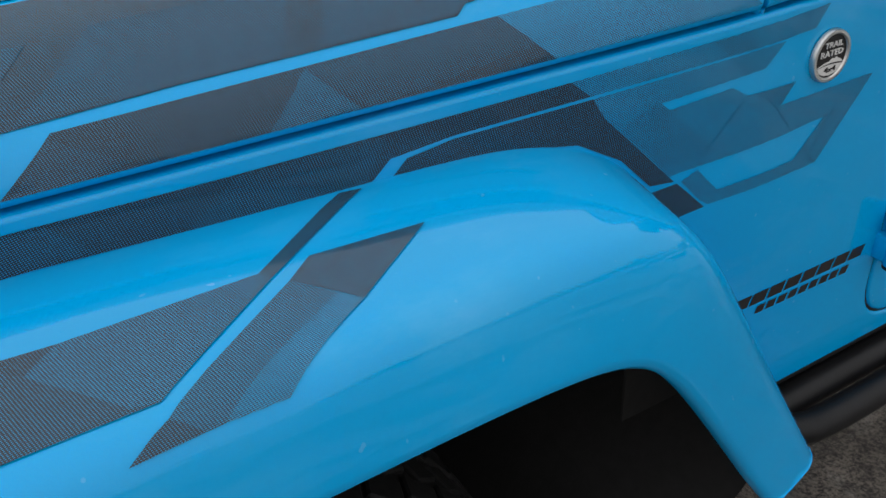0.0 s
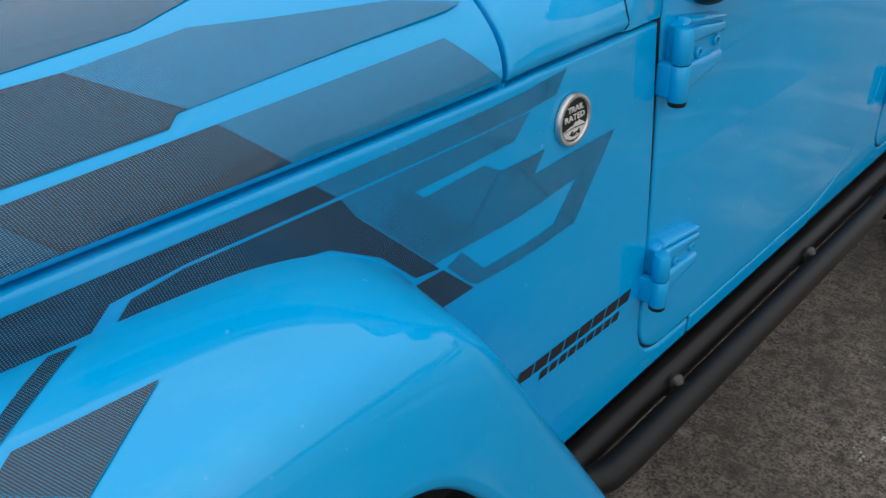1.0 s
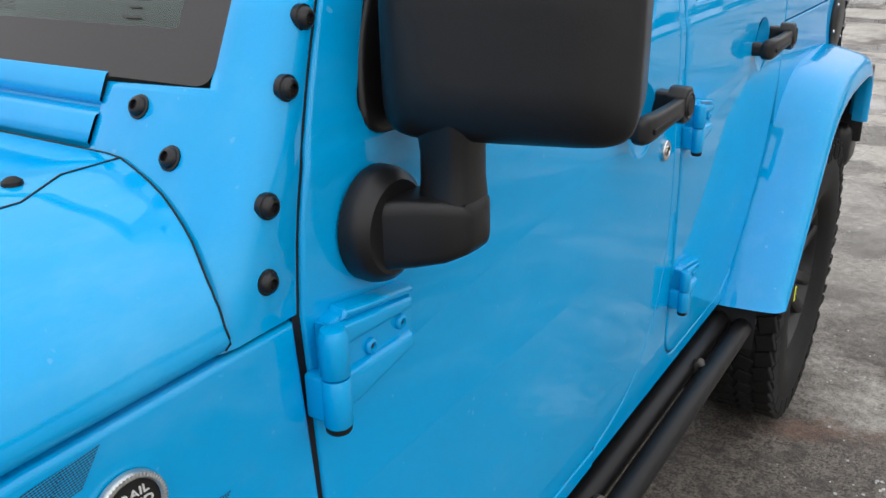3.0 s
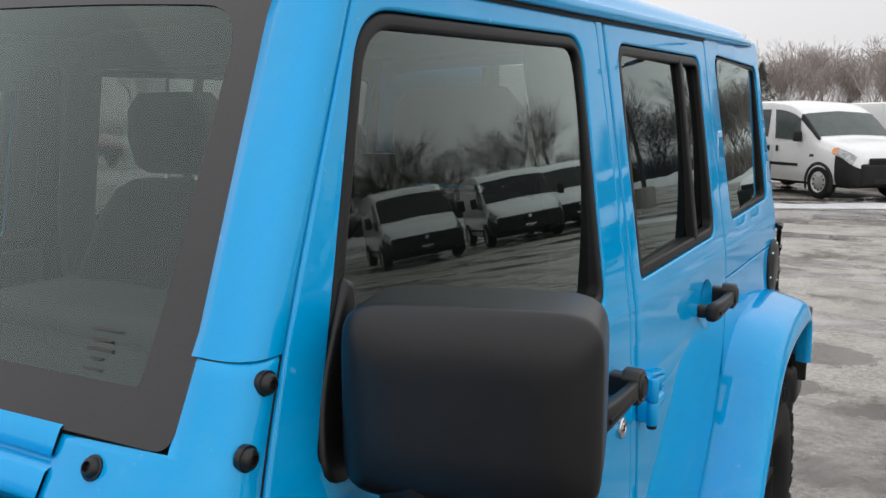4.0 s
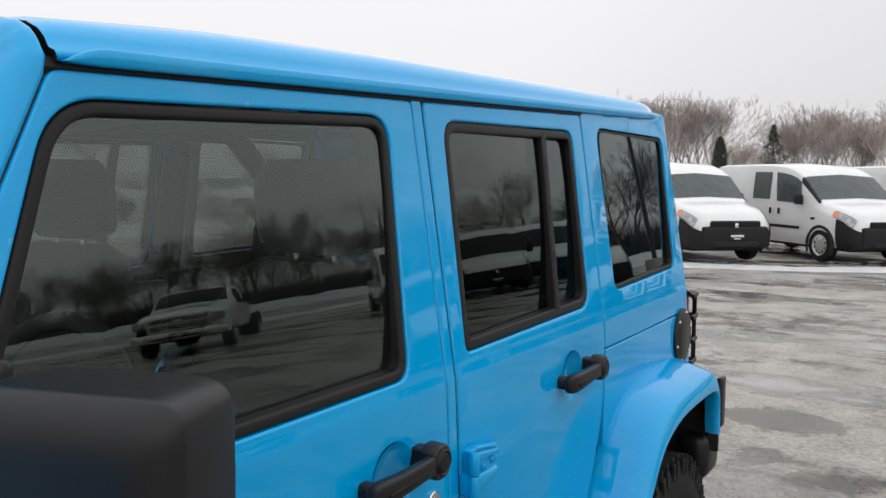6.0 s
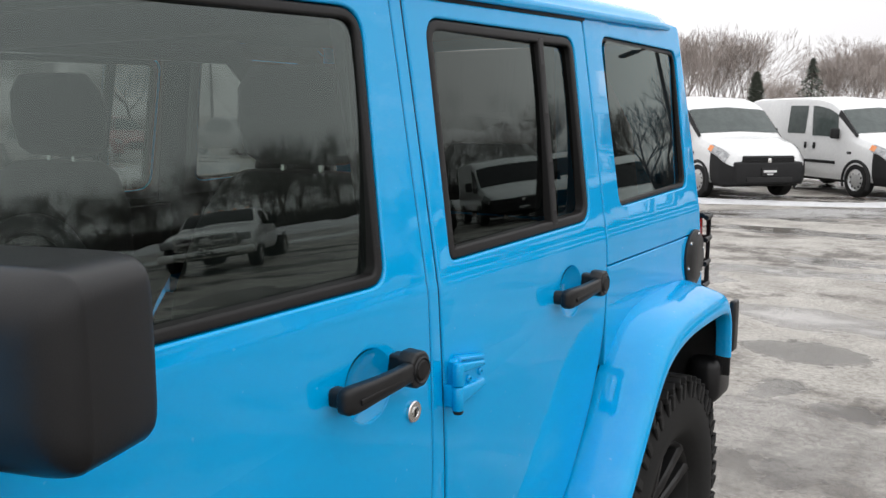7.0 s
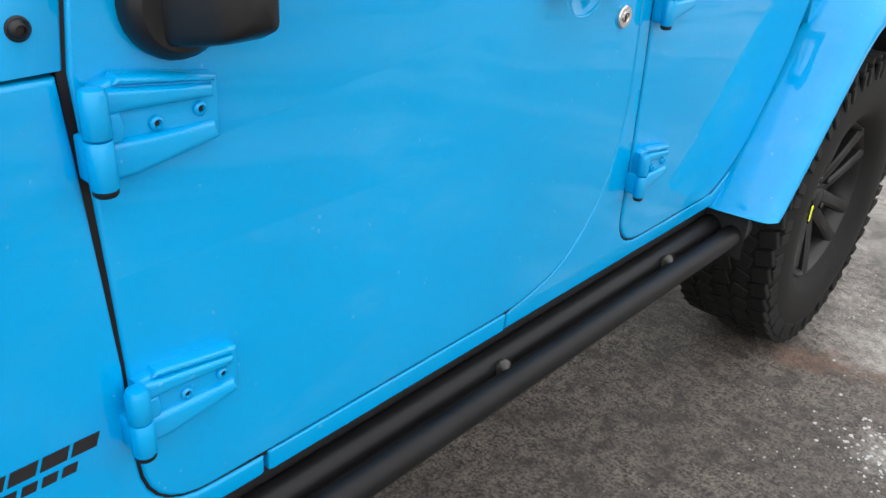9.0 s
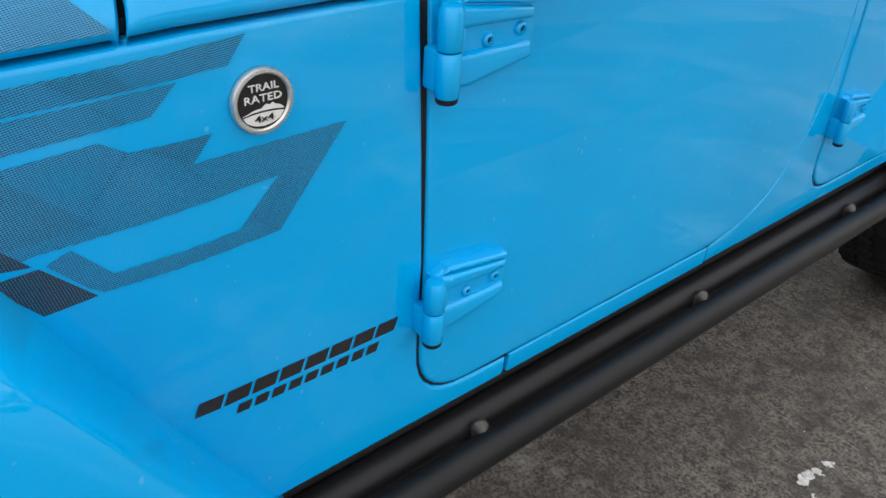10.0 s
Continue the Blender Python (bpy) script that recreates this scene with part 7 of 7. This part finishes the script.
TREES = [tree_mesh(11, 9.5, 0.75, 5), tree_mesh(12, 8.0, 0.95, 5, 0.08, 0.14, 0.22), tree_mesh(13, 11.0, 0.6, 5, -0.05), tree_mesh(14, 7.5, 1.0, 5, 0.1, 0.11, 0.2), tree_mesh(15, 10.0, 0.85, 5, 0.0, 0.16, 0.25)]
# slender trees whose lightened bark colour stands in for haze
HAZED = [tree_mesh(31, 9.0, 0.62, 5, 0.0, 0.12, 0.30, M_HAZEBARK, 0.010, 0.24), tree_mesh(32, 8.5, 0.72, 5, 0.05, 0.10, 0.27, M_HAZEBARK, 0.010, 0.20), tree_mesh(33, 9.5, 0.54, 5, -0.04, 0.13, 0.33, M_HAZEBARK, 0.010, 0.30)]
rnd = random.Random(5)


def bare_tree(kind, x, y, scale, turn, label="bare deciduous winter tree with grey-brown branches"):
    t = thing("bare_tree", pose(x, y, 0, 0, 0, turn) @ Matrix.Diagonal((scale, scale, scale, 1)), label, "tree", "bare trees round the lot")
    o = new("trunk", (TREES + HAZED)[kind])
    o.parent = t
    return t


def belt(a0, a1, n, r0, r1):
    for k in range(n):
        a = radians(a0 + (a1 - a0) * (k + rnd.uniform(0.1, 0.9)) / n)
        r = rnd.uniform(r0, r1)
        bare_tree(rnd.randrange(5), r * math.cos(a), r * math.sin(a), rnd.uniform(0.75, 1.15), rnd.uniform(0, 360))


belt(15, 79, 46, 62, 82)


def tall_belt(a0, a1, n, r0, r1, h0, h1):
    sizes = (9.0, 8.5, 9.5)
    for k in range(n):
        a = radians(a0 + (a1 - a0) * (k + rnd.uniform(0.1, 0.9)) / n)
        r, kind = rnd.uniform(r0, r1), rnd.randrange(3)
        bare_tree(5 + kind, 1.4 + r * math.cos(a), 0.7 + r * math.sin(a), rnd.uniform(h0, h1) / sizes[kind], rnd.uniform(0, 360), "tall slender bare tree, grey-brown twigs lightened for haze")


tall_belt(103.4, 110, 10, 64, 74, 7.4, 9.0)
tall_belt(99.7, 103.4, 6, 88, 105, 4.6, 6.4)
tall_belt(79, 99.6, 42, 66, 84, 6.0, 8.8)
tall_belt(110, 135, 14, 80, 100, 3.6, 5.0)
belt(135, 200, 20, 60, 95)
belt(200, 380, 20, 55, 80)
bare_tree(1, 42.4, 44.8, 1.35, 40, "broad low-crowned bare tree at the lot's edge")
bare_tree(4, 36.0, 52.0, 1.15, 140, "broad low-crowned bare tree at the lot's edge")


def brush(name, arcs, label, seed, material):
    """Thicket of thin stems, as one mass."""
    r2 = random.Random(seed)
    verts, faces = [], []
    for a0, a1, n, ra, rb, h0, h1 in arcs:
        for _ in range(n):
            a, r, h = radians(r2.uniform(a0, a1)), r2.uniform(ra, rb), r2.uniform(h0, h1) * r2.uniform(0.6, 1.0)
            x, y = r * math.cos(a), r * math.sin(a)
            for _ in range(3):
                dx, dy, w = r2.uniform(-0.9, 0.9), r2.uniform(-0.9, 0.9), r2.uniform(0.012, 0.030) * r / 50
                hh = h * r2.uniform(0.5, 1.0)
                i = len(verts)
                q = r2.uniform(0, math.pi)
                cx, cy = math.cos(q) * w, math.sin(q) * w
                verts.extend([(x + cx, y + cy, 0), (x - cx, y - cy, 0), (x - cy * 0.5, y + cx * 0.5, 0.01), (x + dx, y + dy, hh)])
                faces.extend([(i, i + 1, i + 3), (i + 1, i + 2, i + 3), (i + 2, i, i + 3)])
    me = bpy.data.meshes.new(name)
    me.from_pydata(verts, [], faces)
    me.materials.append(material)
    return tagged(new(name, me), label, "brush", kind="stuff")


brush("brush", [(12, 78, 15000, 59, 76, 2.0, 5.2)], "dense leafless dark brown thicket below the trees", 3, M_TWIG)
# this thicket's haze is in its lightened colour
brush("brush", [(78, 112, 11000, 62, 85, 1.4, 4.0), (112, 200, 3200, 55, 75, 1.0, 3.2)], "leafless thicket below the slender trees, colour lightened for haze", 4, M_HAZETWIG)


# conifers
def conifer(x, y, h, w, round_top, label):
    t = thing("conifer", pose(x, y, 0), label, "tree")
    r2 = random.Random(int(h * 100))
    part("trunk", pipe([(0, 0, 0), (0, 0, h * 0.9)], [0.12, 0.03], 6), M_BARK, t)
    verts, faces = [], []
    for _ in range(2600):
        z = h * (r2.random() ** (0.8 if round_top else 1.15)) * 0.98 + 0.15
        f = min(0.999, z / h)
        rad = w * (min(1.0, 1.25 * (1 - f) ** 0.45) if round_top else (1 - f) * (0.75 + 0.25 * math.sin(z * 9)) + 0.02)
        a, r = r2.uniform(0, 2 * math.pi), rad * r2.uniform(0.55, 1.0)
        p = Vector((r * math.cos(a), r * math.sin(a), z))
        d = Vector((math.cos(a), math.sin(a), 0.5 if round_top else -0.25)).normalized() * r2.uniform(0.12, 0.24)
        sd = Vector((-math.sin(a), math.cos(a), r2.uniform(-0.4, 0.4))) * 0.06
        i = len(verts)
        verts.extend([tuple(p - d * 0.4 + sd), tuple(p - d * 0.4 - sd), tuple(p + d)])
        faces.append((i, i + 1, i + 2))
    me = bpy.data.meshes.new("crown")
    me.from_pydata(verts, [], faces)
    me.materials.append(M_CONIFER)
    o = new("crown", me)
    o.parent = t
    return t


conifer(-11.0, 54.3, 4.0, 0.60, True, "dark clipped columnar evergreen beyond the vans")
conifer(-8.9, 59.8, 5.1, 2.4, False, "dark green conical spruce beyond the vans")


# ---- snow and ice ----
def ridge(name, pts, w, h, label, seed, n=160):
    """A ploughed bank of snow along points."""
    path = smooth_path(pts, 24)
    rows = []
    for i, (x, y) in enumerate(path):
        a, b = path[max(0, i - 1)], path[min(len(path) - 1, i + 1)]
        d = Vector((b[0] - a[0], b[1] - a[1])).normalized()
        nx, ny = -d.y, d.x
        end = min(1.0, min(i, len(path) - 1 - i) / 6)
        row = []
        for k in range(9):
            t = -1 + k / 4
            q = noise.noise(Vector((x * 0.7, y * 0.7, seed))) * 0.45 + noise.noise(Vector((x * 2.3 + k, y * 2.3, seed))) * 0.25
            z = h * max(0.0, (1 - t * t)) ** 0.8 * (1 + q) * end - (0.034 if h < 0.1 else 0.015)
            ww = w * (1 + 0.3 * noise.noise(Vector((x * 0.3, y * 0.3, seed + 3))))
            row.append((x + nx * t * ww, y + ny * t * ww, z))
        rows.append(row)
    return tagged(part(name, loft(rows), M_SNOW), label, "snow", kind="stuff")


def arc_pts(a0, a1, r, n):
    return [(r * math.cos(radians(a0 + (a1 - a0) * k / n)), r * math.sin(radians(a0 + (a1 - a0) * k / n))) for k in range(n + 1)]


ridge("snow_bank", arc_pts(10, 80, 56, 10), 2.6, 0.7, "ploughed bank of old snow below the trees", 1.3)
ridge("snow_bank", arc_pts(80, 200, 56, 10), 2.6, 0.6, "ploughed bank of old snow beyond the lot", 2.1)
ridge("snow_strip", [(-6.5, 14.6), (-3.2, 15.9), (-1.2, 16.5), (1.0, 17.6), (4.0, 19.0), (8, 21)], 0.55, 0.07, "low strip of slush before the vans", 4.2)
ridge("snow_strip", [(30, 16), (25, 21), (22, 26), (20, 32)], 1.2, 0.14, "low ridge of snow across the lot", 7.7)
ridge("snow_strip", [(-30, 2), (-22, 8), (-16, 18), (-17, 28)], 1.6, 0.18, "low ridge of snow across the lot", 9.1)


def lumps(name, spots, label, seed):
    r2 = random.Random(seed)
    bm = bmesh.new()
    for x, y, n, spread, size in spots:
        for _ in range(n):
            px, py = x + r2.gauss(0, spread), y + r2.gauss(0, spread)
            r = size * r2.uniform(0.35, 1.0)
            k = bmesh.new()
            bmesh.ops.create_icosphere(k, subdivisions=1, radius=r)
            for v in k.verts:
                v.co *= 1 + r2.uniform(-0.3, 0.3)
                v.co.z *= 0.4
            bmesh.ops.translate(k, vec=(px, py, r * 0.12), verts=k.verts[:])
            add(bm, k)
    return tagged(part(name, bm, M_ICE), label, "ice", kind="stuff")


lumps("ice_lumps", [(0.976, 1.925, 34, 0.006, 0.0060), (0.979, 1.948, 30, 0.006, 0.0060), (0.981, 1.972, 24, 0.006, 0.0055), (0.984, 2.012, 18, 0.006, 0.0050), (1.012, 1.900, 10, 0.006, 0.0050), (1.085, 1.836, 18, 0.009, 0.0050), (0.992, 1.795, 10, 0.008, 0.0042), (0.97, 1.72, 5, 0.008, 0.004), (1.28, 2.59, 260, 0.07, 0.0058), (1.45, 2.85, 160, 0.16, 0.006), (1.12, 2.40, 40, 0.12, 0.004), (1.05, 3.3, 60, 0.2, 0.005), (1.5, 2.2, 60, 0.2, 0.004)], "small lumps of granular ice on the asphalt", 8)


# ---- ground ----
def ground_sheet():
    bm = bmesh.new()
    near = [-3000, -800, -300, -150, -80, -40] + list(np.linspace(-24, 24, 25)) + [40, 80, 150, 300, 800, 3000]
    rows = []
    for y in near:
        rows.append([(x, y, 0.0) for x in near])
    return loft(rows)


tagged(part("ground", ground_sheet(), M_GROUND), "wet asphalt car park with patches of old ice", "ground", kind="structure")
